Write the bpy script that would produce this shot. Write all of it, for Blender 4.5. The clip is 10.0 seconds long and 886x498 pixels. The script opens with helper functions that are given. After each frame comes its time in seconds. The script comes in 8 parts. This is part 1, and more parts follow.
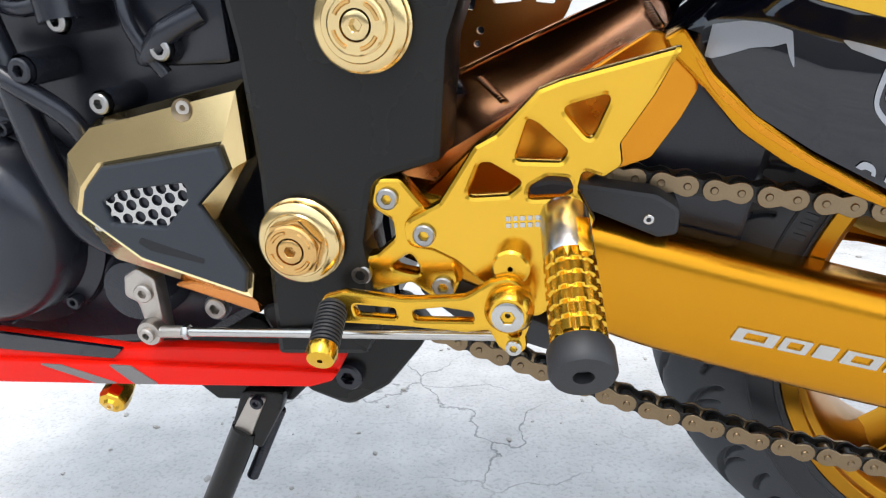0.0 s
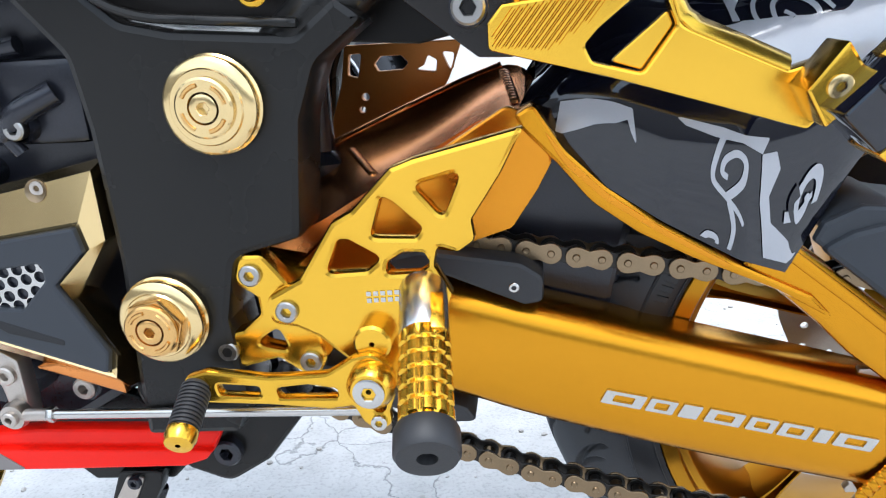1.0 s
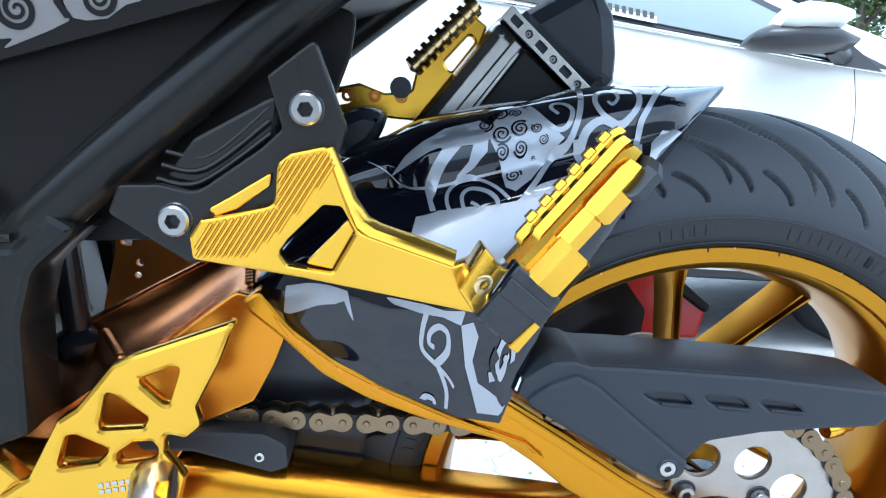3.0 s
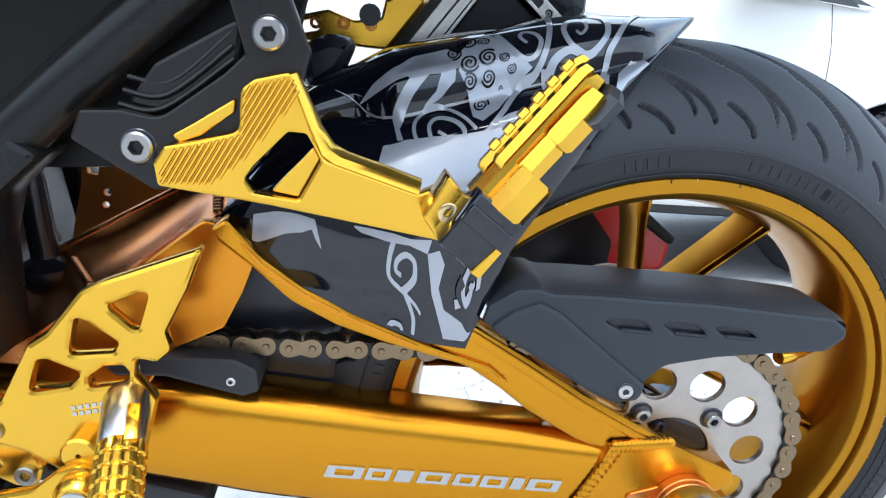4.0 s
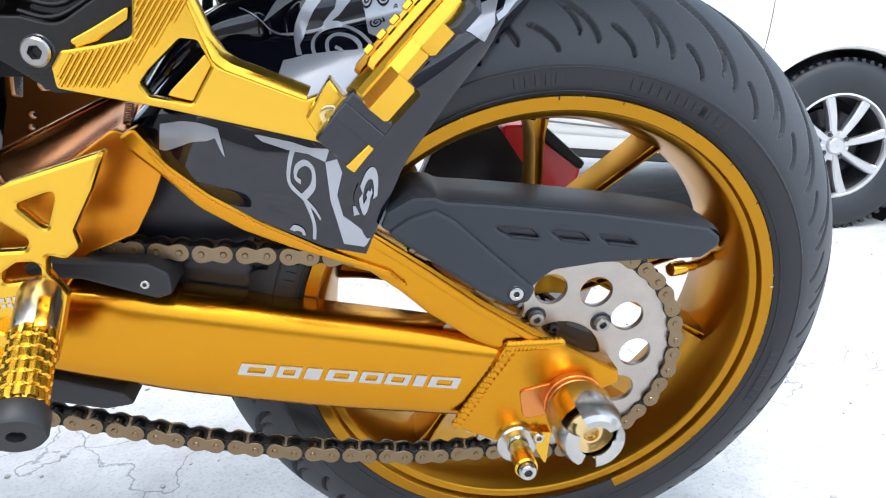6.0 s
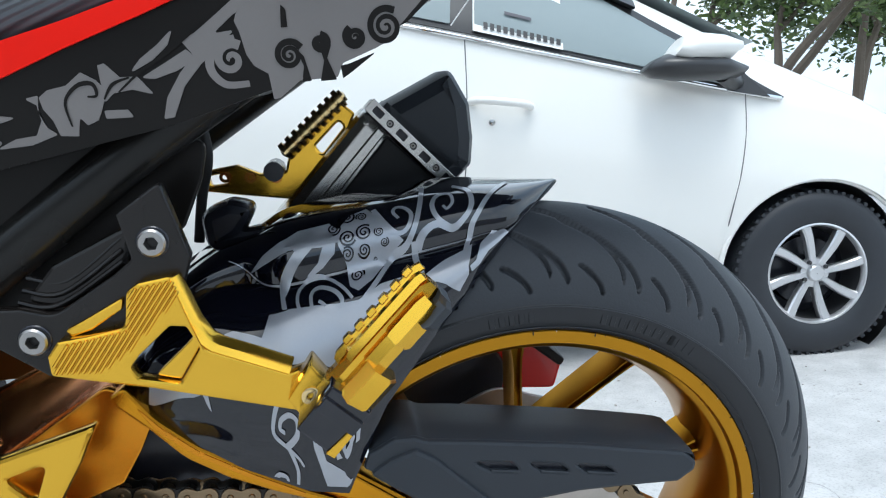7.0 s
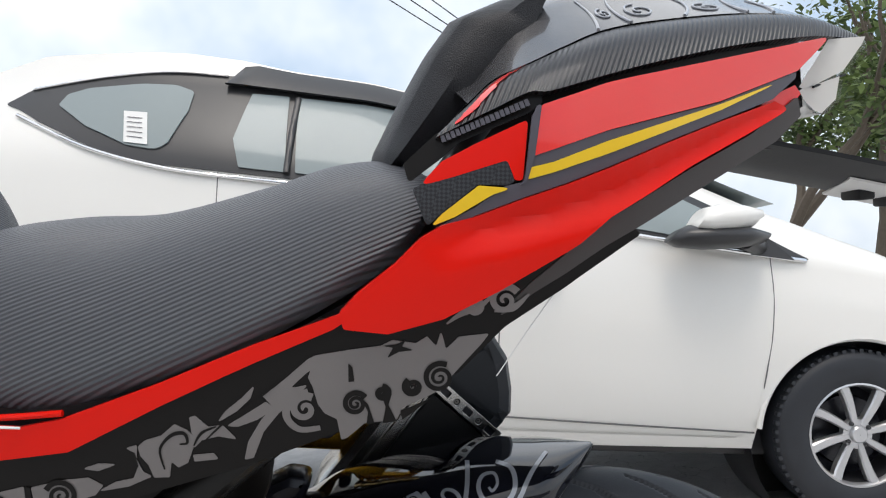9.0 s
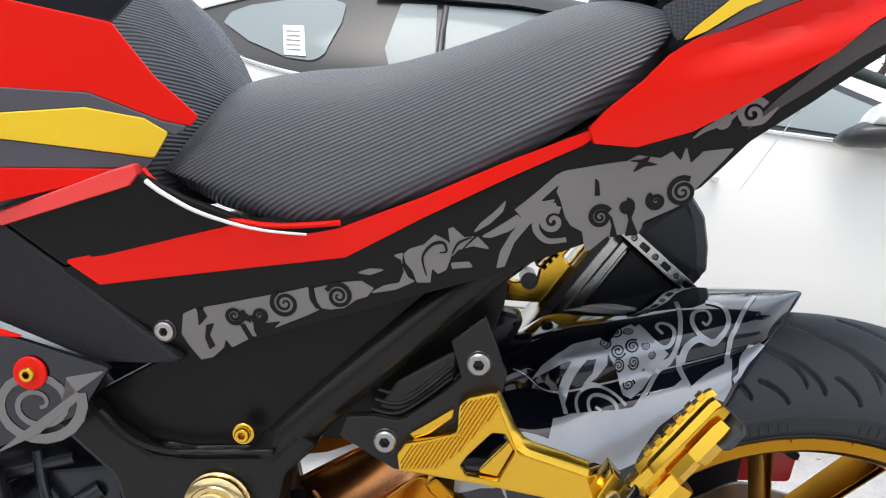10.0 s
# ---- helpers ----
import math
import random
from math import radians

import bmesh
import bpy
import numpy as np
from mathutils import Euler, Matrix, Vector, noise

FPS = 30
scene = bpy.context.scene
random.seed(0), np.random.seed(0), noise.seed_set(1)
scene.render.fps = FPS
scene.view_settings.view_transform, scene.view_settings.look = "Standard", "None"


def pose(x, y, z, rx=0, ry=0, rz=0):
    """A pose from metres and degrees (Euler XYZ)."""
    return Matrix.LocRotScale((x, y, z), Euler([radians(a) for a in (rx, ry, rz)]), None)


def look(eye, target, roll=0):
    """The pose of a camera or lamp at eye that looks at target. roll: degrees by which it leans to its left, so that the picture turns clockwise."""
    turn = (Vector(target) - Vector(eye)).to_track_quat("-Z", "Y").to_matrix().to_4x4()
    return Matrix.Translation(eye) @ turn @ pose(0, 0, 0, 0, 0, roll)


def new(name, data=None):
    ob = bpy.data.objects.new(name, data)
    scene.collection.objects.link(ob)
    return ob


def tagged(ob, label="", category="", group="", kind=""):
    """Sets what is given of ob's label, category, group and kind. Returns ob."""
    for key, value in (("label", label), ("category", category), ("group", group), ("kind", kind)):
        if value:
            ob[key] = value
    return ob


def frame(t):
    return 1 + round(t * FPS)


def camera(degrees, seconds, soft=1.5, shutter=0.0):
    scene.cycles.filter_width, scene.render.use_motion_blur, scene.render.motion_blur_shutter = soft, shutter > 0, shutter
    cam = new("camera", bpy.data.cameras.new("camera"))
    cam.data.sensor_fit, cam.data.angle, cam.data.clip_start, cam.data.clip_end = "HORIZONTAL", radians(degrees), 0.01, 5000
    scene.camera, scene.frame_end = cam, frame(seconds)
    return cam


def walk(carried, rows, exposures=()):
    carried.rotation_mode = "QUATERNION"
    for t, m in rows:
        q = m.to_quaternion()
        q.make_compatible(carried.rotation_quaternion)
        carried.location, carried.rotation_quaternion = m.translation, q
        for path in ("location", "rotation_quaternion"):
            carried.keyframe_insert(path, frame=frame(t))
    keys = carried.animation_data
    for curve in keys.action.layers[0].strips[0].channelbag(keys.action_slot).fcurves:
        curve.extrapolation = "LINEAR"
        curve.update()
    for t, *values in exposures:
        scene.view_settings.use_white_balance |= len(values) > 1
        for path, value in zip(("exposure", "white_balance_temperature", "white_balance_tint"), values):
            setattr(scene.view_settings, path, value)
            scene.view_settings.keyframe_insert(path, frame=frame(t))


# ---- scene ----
cam = camera(63.2, 10.0, soft=1.15)
METRES, EYE, TILT, LEAN, TURN = 0.9, 0.516, -18.065, -4.755, 1.549
ROWS = [
    (0.0, 0.0, 0.0, 0.0, -0.0, 0.0, 0.0),
    (0.5, 0.0287, -0.0033, 0.0098, -0.84, 0.72, 0.68),
    (1.0, 0.0696, -0.0069, 0.0271, -4.16, 3.1, 1.66),
    (1.5, 0.0966, -0.0289, 0.059, -6.85, 5.78, 2.72),
    (2.0, 0.1277, -0.0584, 0.0969, -9.95, 8.54, 4.05),
    (2.5, 0.1621, -0.0721, 0.1089, -12.34, 9.49, 5.27),
    (4.0, 0.1959, -0.1024, 0.073, -15.37, 4.73, 6.24),
    (4.5, 0.2099, -0.1059, 0.0347, -15.41, 2.29, 6.41),
    (5.0, 0.2128, -0.1139, 0.0074, -15.88, 0.21, 6.5),
    (6.5, 0.2727, -0.1926, 0.0691, -17.85, 4.23, 7.61),
    (7.0, 0.2683, -0.2222, 0.1604, -17.77, 8.57, 7.72),
    (7.5, 0.2731, -0.264, 0.2428, -17.25, 12.42, 7.82),
    (8.0, 0.2655, -0.3033, 0.3144, -17.38, 15.96, 8.28),
    (8.5, 0.267, -0.3275, 0.3485, -16.98, 17.82, 8.68),
    (9.0, 0.2408, -0.3363, 0.3333, -15.24, 18.11, 8.26),
    (9.5, 0.185, -0.3295, 0.2826, -12.1, 16.92, 7.29),
    (10.0, 0.1035, -0.3291, 0.2305, -6.29, 13.86, 5.65),
]
PATH = [(t, pose(0, 0, EYE, TILT, LEAN, TURN) @ pose(METRES * x, METRES * y, METRES * z, 90 + pitch, roll, yaw)) for t, x, y, z, yaw, pitch, roll in ROWS]
PATH += [
    (2.7, look((0.150, -0.039, 0.633), (0.594, 1.899, 0.417), 3.1)),
    (3.8, look((0.171, -0.063, 0.621), (0.685, 1.841, 0.287), 3.1)),
    (5.2, look((0.195, -0.100, 0.563), (0.746, 1.744, 0.016), 3.5)),
    (6.3, look((0.234, -0.139, 0.622), (0.847, 1.712, 0.176), 3.3)),
    (9.7, look((0.111, -0.207, 0.848), (0.480, 1.758, 0.802), 1.4)),
]
walk(cam, sorted(PATH, key=lambda row: row[0]),
     exposures=[(0.0, 0.83, 6200, 9), (1.5, 1.08, 5500, 7), (2.5, 1.18, 5150, 3), (4.0, 0.97, 5600, 7), (5.0, 1.0, 6100, 10), (6.5, 1.02, 5850, 7), (7.0, 0.36, 5750, 4), (7.5, 0.30, 6150, 7), (8.0, 0.33, 6250, 8), (8.5, 0.12, 6450, 10), (9.0, 0.02, 6500, 11), (10.0, 0.45, 6400, 11)])

# ---- world and light ----
world = bpy.data.worlds.new("sky")
scene.world = world
world.use_nodes = True
wn = world.node_tree
sky = wn.nodes.new("ShaderNodeTexSky")
sky.sky_type, sky.sun_disc = "NISHITA", False
sky.sun_elevation, sky.sun_rotation = radians(71), radians(209)
sky.air_density, sky.dust_density, sky.ozone_density = 1.0, 7.0, 1.0
bgn = wn.nodes["Background"]
bgn.inputs["Strength"].default_value = 0.14
veil = wn.nodes.new("ShaderNodeMix")  # thin cloud over the sky
veil.data_type = "RGBA"
veil.inputs["Factor"].default_value = 0.72
ctc, cno, crp = (wn.nodes.new(k) for k in ("ShaderNodeTexCoord", "ShaderNodeTexNoise", "ShaderNodeValToRGB"))
cno.inputs["Scale"].default_value, cno.inputs["Detail"].default_value, cno.inputs["Roughness"].default_value = 2.2, 5, 0.55
wn.links.new(ctc.outputs["Generated"], cno.inputs["Vector"])
wn.links.new(cno.outputs["Fac"], crp.inputs[0])
crp.color_ramp.elements[0].position, crp.color_ramp.elements[1].position = 0.36, 0.62
crp.color_ramp.elements[0].color, crp.color_ramp.elements[1].color = (0.42, 0.55, 0.70, 1), (0.98, 1.0, 1.0, 1)
cup = wn.nodes.new("ShaderNodeVectorMath")
cup.operation = "SCALE"
cup.inputs["Scale"].default_value = 11.0
wn.links.new(crp.outputs[0], cup.inputs[0])
for k, sock in enumerate(veil.inputs):
    if sock.type == "RGBA" and sock.name == "A":
        wn.links.new(sky.outputs[0], sock)
    if sock.type == "RGBA" and sock.name == "B":
        wn.links.new(cup.outputs[0], sock)
wn.links.new([o for o in veil.outputs if o.type == "RGBA"][0], bgn.inputs[0])
sun = new("sun", bpy.data.lights.new("sun", "SUN"))
sun.data.energy, sun.data.angle, sun.data.color = 1.15, radians(24), (1.0, 0.96, 0.9)
sun.matrix_world = look((-0.5, -0.9, 3.0), (0, 0, 0))


# ---- materials ----
def mat(name, color, rough=0.5, metal=0.0, grain=0.0, gscale=200.0, mottle=0.0, mscale=12.0, bump=0.0, coat=0.0, stretch=None, rvar=0.08, spec=0.5):
    m = bpy.data.materials.new(name)
    m.use_nodes = True
    nt = m.node_tree
    b = nt.nodes["Principled BSDF"]
    b.inputs["Base Color"].default_value = (*color, 1)
    b.inputs["Roughness"].default_value = rough
    b.inputs["Metallic"].default_value = metal
    b.inputs["Coat Weight"].default_value = coat
    b.inputs["Specular IOR Level"].default_value = spec
    b.inputs["Coat Roughness"].default_value = 0.04
    tc = nt.nodes.new("ShaderNodeTexCoord")
    src = tc.outputs["Object"]
    if stretch:
        mp = nt.nodes.new("ShaderNodeMapping")
        mp.inputs["Scale"].default_value = stretch
        nt.links.new(src, mp.inputs[0])
        src = mp.outputs[0]
    n1 = nt.nodes.new("ShaderNodeTexNoise")
    n1.inputs["Scale"].default_value, n1.inputs["Detail"].default_value = gscale, 3
    nt.links.new(src, n1.inputs["Vector"])
    n2 = nt.nodes.new("ShaderNodeTexNoise")
    n2.inputs["Scale"].default_value, n2.inputs["Detail"].default_value = mscale, 5
    nt.links.new(tc.outputs["Object"], n2.inputs["Vector"])
    add = nt.nodes.new("ShaderNodeMath")
    add.operation = "MULTIPLY_ADD"
    nt.links.new(n1.outputs["Fac"], add.inputs[0])
    add.inputs[1].default_value = grain
    mul = nt.nodes.new("ShaderNodeMath")
    mul.operation = "MULTIPLY_ADD"
    nt.links.new(n2.outputs["Fac"], mul.inputs[0])
    mul.inputs[1].default_value, mul.inputs[2].default_value = mottle, 1 - grain / 2 - mottle / 2
    nt.links.new(mul.outputs[0], add.inputs[2])
    mix = nt.nodes.new("ShaderNodeVectorMath")
    mix.operation = "SCALE"
    mix.inputs[0].default_value = color
    nt.links.new(add.outputs[0], mix.inputs["Scale"])
    nt.links.new(mix.outputs[0], b.inputs["Base Color"])
    rr = nt.nodes.new("ShaderNodeMath")
    rr.operation = "MULTIPLY_ADD"
    nt.links.new(n2.outputs["Fac"], rr.inputs[0])
    rr.inputs[1].default_value, rr.inputs[2].default_value = rvar, rough - rvar / 2
    nt.links.new(rr.outputs[0], b.inputs["Roughness"])
    if bump:
        bp = nt.nodes.new("ShaderNodeBump")
        bp.inputs["Strength"].default_value, bp.inputs["Distance"].default_value = bump, 0.001
        nt.links.new(n1.outputs["Fac"], bp.inputs["Height"])
        nt.links.new(bp.outputs[0], b.inputs["Normal"])
    return m


GOLDSAT = mat("gold_satin_arm", (0.57, 0.255, 0.014), 0.24, 1.0, 0.08, 300, 0.10, 9, 0.05, stretch=(0.15, 1, 6), rvar=0.14)
YELGOLD = mat("yellow_gold_anodised", (0.74, 0.44, 0.045), 0.2, 1.0, 0.06, 900, 0.08, 25, 0.03, rvar=0.1)
BRONZE = mat("bronze_anodised", (0.62, 0.38, 0.14), 0.24, 1.0, 0.06, 900, 0.1, 30, 0.03)
RIMGOLD = mat("rim_gold_paint", (0.42, 0.20, 0.014), 0.30, 1.0, 0.1, 700, 0.18, 14, 0.05)
CHAMP = mat("champagne_metal", (0.70, 0.53, 0.26), 0.2, 1.0, 0.06, 900, 0.1, 30, 0.03)
ORANGE = mat("orange_gold_anodised", (0.62, 0.25, 0.02), 0.26, 1.0, 0.08, 400, 0.14, 14, 0.04, rvar=0.12)
COPPER = mat("copper_brown_anodised", (0.62, 0.24, 0.07), 0.26, 1.0, 0.08, 400, 0.2, 18, 0.04)
COPPERPL = mat("orange_brown_plate", (0.50, 0.19, 0.04), 0.35, 0.7, 0.1, 400, 0.2, 18, 0.04)
FRAME = mat("black_frame_paint", (0.009, 0.0085, 0.008), 0.27, 0.0, 0.15, 700, 0.35, 8, 0.05, spec=0.24)
PLASTIC = mat("black_plastic", (0.009, 0.0095, 0.011), 0.45, 0.0, 0.2, 1200, 0.2, 15, 0.12, spec=0.32)
GREYPL = mat("dark_grey_plastic", (0.020, 0.024, 0.031), 0.46, 0.0, 0.15, 1500, 0.15, 15, 0.1, spec=0.4)
ENGINE = mat("black_engine_casting", (0.019, 0.020, 0.027), 0.24, 0.2, 0.3, 500, 0.4, 20, 0.15)
MOUNTBLK = mat("brown_black_mount", (0.0095, 0.008, 0.0075), 0.27, 0.0, 0.12, 700, 0.3, 14, 0.04, spec=0.32)
GLOSS = mat("gloss_black_lacquer", (0.0035, 0.004, 0.0085), 0.07, 0.0, 0.1, 14, 0.2, 10, 0.35, coat=1.0, rvar=0.03, spec=0.15)
GLOSS.node_tree.nodes["Bump"].inputs["Distance"].default_value = 0.004
GLOSS.node_tree.links.new(GLOSS.node_tree.nodes["Bump"].outputs[0], GLOSS.node_tree.nodes["Principled BSDF"].inputs["Coat Normal"])
GLOSS.node_tree.nodes["Noise Texture"].inputs["Detail"].default_value = 0
SATINBLK = mat("satin_brown_black_panel", (0.0065, 0.0055, 0.005), 0.32, 0.0, 0.1, 500, 0.2, 10, 0.02, spec=0.18)
DECAL = mat("silver_grey_decal", (0.165, 0.152, 0.147), 0.34, 0.2, 0.06, 500, 0.12, 20, 0.0)
HUGDECAL = mat("silver_decal_under_lacquer", (0.33, 0.34, 0.37), 0.3, 0.3, 0.06, 500, 0.12, 20, 0.0, coat=1.0)
RED = mat("red_gloss_paint", (0.70, 0.008, 0.002), 0.3, 0.0, 0.03, 400, 0.06, 8, 0.0, coat=0.06, spec=0.16)
PINK = mat("light_red_gloss_paint", (0.76, 0.026, 0.020), 0.22, 0.0, 0.03, 400, 0.05, 8, 0.0, coat=0.7)
YELLOW = mat("gold_yellow_decal", (0.80, 0.52, 0.012), 0.3, 0.1, 0.05, 300, 0.1, 12, 0.0, coat=0.4)
DKGREY = mat("dark_grey_decal", (0.07, 0.065, 0.08), 0.35, 0.0, 0.1, 500, 0.15, 10, 0.0)
RUBBER = mat("tyre_rubber", (0.021, 0.0235, 0.029), 0.5, 0.0, 0.4, 420, 0.8, 11, 0.2, rvar=0.25, spec=0.45)
SIDEWALL = mat("tyre_sidewall_rubber", (0.013, 0.014, 0.017), 0.42, 0.0, 0.3, 500, 0.4, 14, 0.1, rvar=0.2, spec=0.4)
BLKRUB = mat("black_rubber", (0.015, 0.015, 0.017), 0.55, 0.0, 0.2, 600, 0.2, 20, 0.1)
STEEL = mat("bright_steel", (0.50, 0.49, 0.47), 0.24, 1.0, 0.1, 800, 0.15, 40, 0.04)
BOLTSTEEL = mat("dull_bolt_steel", (0.33, 0.32, 0.31), 0.3, 1.0, 0.1, 800, 0.25, 60, 0.05)
DULLSTEEL = mat("dull_sprocket_steel", (0.46, 0.42, 0.38), 0.4, 1.0, 0.15, 500, 0.3, 40, 0.06)
LINK = mat("bronze_chain_plate", (0.225, 0.165, 0.10), 0.3, 1.0, 0.2, 600, 0.35, 60, 0.08)
LINKDK = mat("oily_black_chain", (0.02, 0.018, 0.016), 0.3, 0.6, 0.3, 500, 0.4, 60, 0.1)
CARWHITE = mat("white_car_paint", (0.80, 0.785, 0.745), 0.3, 0.0, 0.01, 300, 0.03, 2, 0.0, coat=0.25)
CARGLASS = mat("tinted_car_glass", (0.26, 0.30, 0.305), 0.08, 0.0, 0.02, 50, 0.25, 1.5, 0.0, spec=0.22)
CARBLACK = mat("black_car_trim", (0.03, 0.03, 0.032), 0.35, 0.0, 0.1, 300, 0.1, 5, 0.0)
ALLOY = mat("silver_alloy", (0.62, 0.62, 0.63), 0.3, 0.8, 0.05, 300, 0.05, 9, 0.0)
CHROME = mat("chrome", (0.8, 0.8, 0.8), 0.1, 1.0)
PAPER = mat("white_paper", (0.75, 0.75, 0.73), 0.8, 0.0, 0.05, 100, 0.1, 10)
REDPL = mat("red_caliper_paint", (0.80, 0.012, 0.012), 0.30, 0.0, 0.06, 300, 0.1, 12, 0.0, coat=0.3)
BARK = mat("bark", (0.10, 0.08, 0.06), 0.85, 0.0, 0.5, 30, 0.4, 5, 0.5)


# ---- shape helpers ----
BIKE = pose(0.568, 0.538, 0.331, 5.31, -7.31, -10.01)
moto = new("motorcycle")
moto.matrix_world = BIKE
tagged(moto, "red and black sport motorcycle with gold parts on a stand", "motorcycle")


def part(name, bm, material, parent, label=""):
    """A bmesh or mesh as one object under a thing or part."""
    if isinstance(bm, bmesh.types.BMesh):
        me = bpy.data.meshes.new(name)
        bmesh.ops.recalc_face_normals(bm, faces=bm.faces)
        bm.to_mesh(me)
        bm.free()
    else:
        me = bm
    me.materials.clear()
    me.materials.append(material)
    ob = new(name, me)
    ob.parent = parent
    if label:
        tagged(ob, label)
    return ob


def smooth(me, angle=35):
    me.shade_smooth()
    me.set_sharp_from_angle(angle=radians(angle))
    return me


def fillet(pts, r, steps=4):
    """Round the corners of a closed outline."""
    out, n = [], len(pts)
    for i in range(n):
        a, p, b = (Vector(pts[k % n][:2]) for k in (i - 1, i, i + 1))
        rr = pts[i][2] if len(pts[i]) > 2 else r
        u, v = a - p, b - p
        if rr <= 0 or u.length < 1e-6 or v.length < 1e-6:
            out.append(p)
            continue
        half = u.angle(v) / 2
        t = min(rr / max(math.tan(half), 0.05), u.length * 0.48, v.length * 0.48)
        p0, p1 = p + u.normalized() * t, p + v.normalized() * t
        for k in range(steps + 1):
            s = k / steps
            out.append(p0 * (1 - s) ** 2 + p * 2 * s * (1 - s) + p1 * s * s)
    return out


def flat(outline, depth, bevel=0.0012, holes=(), r=0.004, res=2):
    """A plate with holes and rounded edges as a mesh: outline in x, z; it spans y = -depth/2 .. depth/2."""
    cu = bpy.data.curves.new("outline", "CURVE")
    cu.dimensions, cu.fill_mode = "2D", "BOTH"
    cu.extrude, cu.bevel_depth, cu.bevel_resolution = max(depth / 2 - bevel, 0.0001), bevel, res - 1
    cu.offset = -bevel
    for ring in (outline, *holes):
        pts = fillet(ring, r)
        sp = cu.splines.new("POLY")
        sp.points.add(len(pts) - 1)
        for q, p in zip(sp.points, pts):
            q.co = (p[0], p[1], 0, 1)
        sp.use_cyclic_u = True
    ob = bpy.data.objects.new("outline", cu)
    scene.collection.objects.link(ob)
    dg = bpy.context.evaluated_depsgraph_get()
    me = bpy.data.meshes.new_from_object(ob.evaluated_get(dg))
    bpy.data.objects.remove(ob)
    bpy.data.curves.remove(cu)
    me.transform(Matrix(((1, 0, 0, 0), (0, 0, -1, 0), (0, 1, 0, 0), (0, 0, 0, 1))))
    return smooth(me, 30)


def plate(name, outline, y0, y1, material, parent, holes=(), r=0.004, bevel=0.0012, label="", tilt=None):
    me = flat(outline, y1 - y0, bevel, holes, r)
    me.transform(Matrix.Translation((0, (y0 + y1) / 2, 0)))
    if tilt:
        me.transform(tilt)
    return part(name, me, material, parent, label)


def lathe(profile, centre, axis=(0, -1, 0), seg=40, closed=False, a0=0.0, a1=math.tau):
    """Turn (radius, height) points round an axis."""
    bm = bmesh.new()
    q = Vector((0, 0, 1)).rotation_difference(Vector(axis)).to_matrix()
    full = abs(a1 - a0 - math.tau) < 1e-6
    cols = seg if full else seg + 1
    grid = []
    for i in range(cols):
        a = a0 + (a1 - a0) * i / seg
        grid.append([bm.verts.new(Vector(centre) + q @ Vector((r * math.cos(a), r * math.sin(a), h))) for r, h in profile])
    m = len(profile)
    for i in range(seg):
        A, Bv = grid[i], grid[(i + 1) % cols]
        for j in range(m if closed else m - 1):
            k = (j + 1) % m
            try:
                bm.faces.new((A[j], Bv[j], Bv[k], A[k]))
            except ValueError:
                pass
    bmesh.ops.remove_doubles(bm, verts=bm.verts, dist=1e-6)
    bmesh.ops.recalc_face_normals(bm, faces=bm.faces)
    me = bpy.data.meshes.new("lathe")
    bm.to_mesh(me)
    bm.free()
    return smooth(me, 38)


def ring(r0, r1, h0, h1, b=0.0008):
    """Profile of a washer-like ring with broken edges."""
    return [(r0, h0), (r1 - b, h0), (r1, h0 + b), (r1, h1 - b), (r1 - b, h1), (r0 + b, h1), (r0, h1 - b)]


def tube(points, radius, seg=12, cap=True, taper=None):
    """A round bar along a path of points, smoothed."""
    pts = [Vector(p) for p in points]
    if len(pts) > 2:
        fine = []
        for i in range(len(pts) - 1):
            p0, p1, p2, p3 = pts[max(i - 1, 0)], pts[i], pts[i + 1], pts[min(i + 2, len(pts) - 1)]
            for k in range(6):
                s = k / 6
                fine.append(0.5 * (2 * p1 + (p2 - p0) * s + (2 * p0 - 5 * p1 + 4 * p2 - p3) * s * s + (3 * p1 - p0 - 3 * p2 + p3) * s ** 3))
        pts = fine + [pts[-1]]
    bm = bmesh.new()
    rings = []
    up = Vector((0, 1, 0.01))
    for i, p in enumerate(pts):
        d = (pts[min(i + 1, len(pts) - 1)] - pts[max(i - 1, 0)]).normalized()
        x = d.cross(up)
        if x.length < 1e-3:
            x = d.cross(Vector((1, 0, 0)))
        x.normalize()
        z = x.cross(d)
        rad = radius * (taper[0] + (taper[1] - taper[0]) * i / (len(pts) - 1)) if taper else radius
        rings.append([bm.verts.new(p + rad * (math.cos(math.tau * k / seg) * x + math.sin(math.tau * k / seg) * z)) for k in range(seg)])
    for A, Bv in zip(rings, rings[1:]):
        for k in range(seg):
            bm.faces.new((A[k], A[(k + 1) % seg], Bv[(k + 1) % seg], Bv[k]))
    if cap:
        bm.faces.new(rings[0])
        bm.faces.new(rings[-1])
    bmesh.ops.recalc_face_normals(bm, faces=bm.faces)
    me = bpy.data.meshes.new("tube")
    bm.to_mesh(me)
    bm.free()
    return smooth(me, 45)


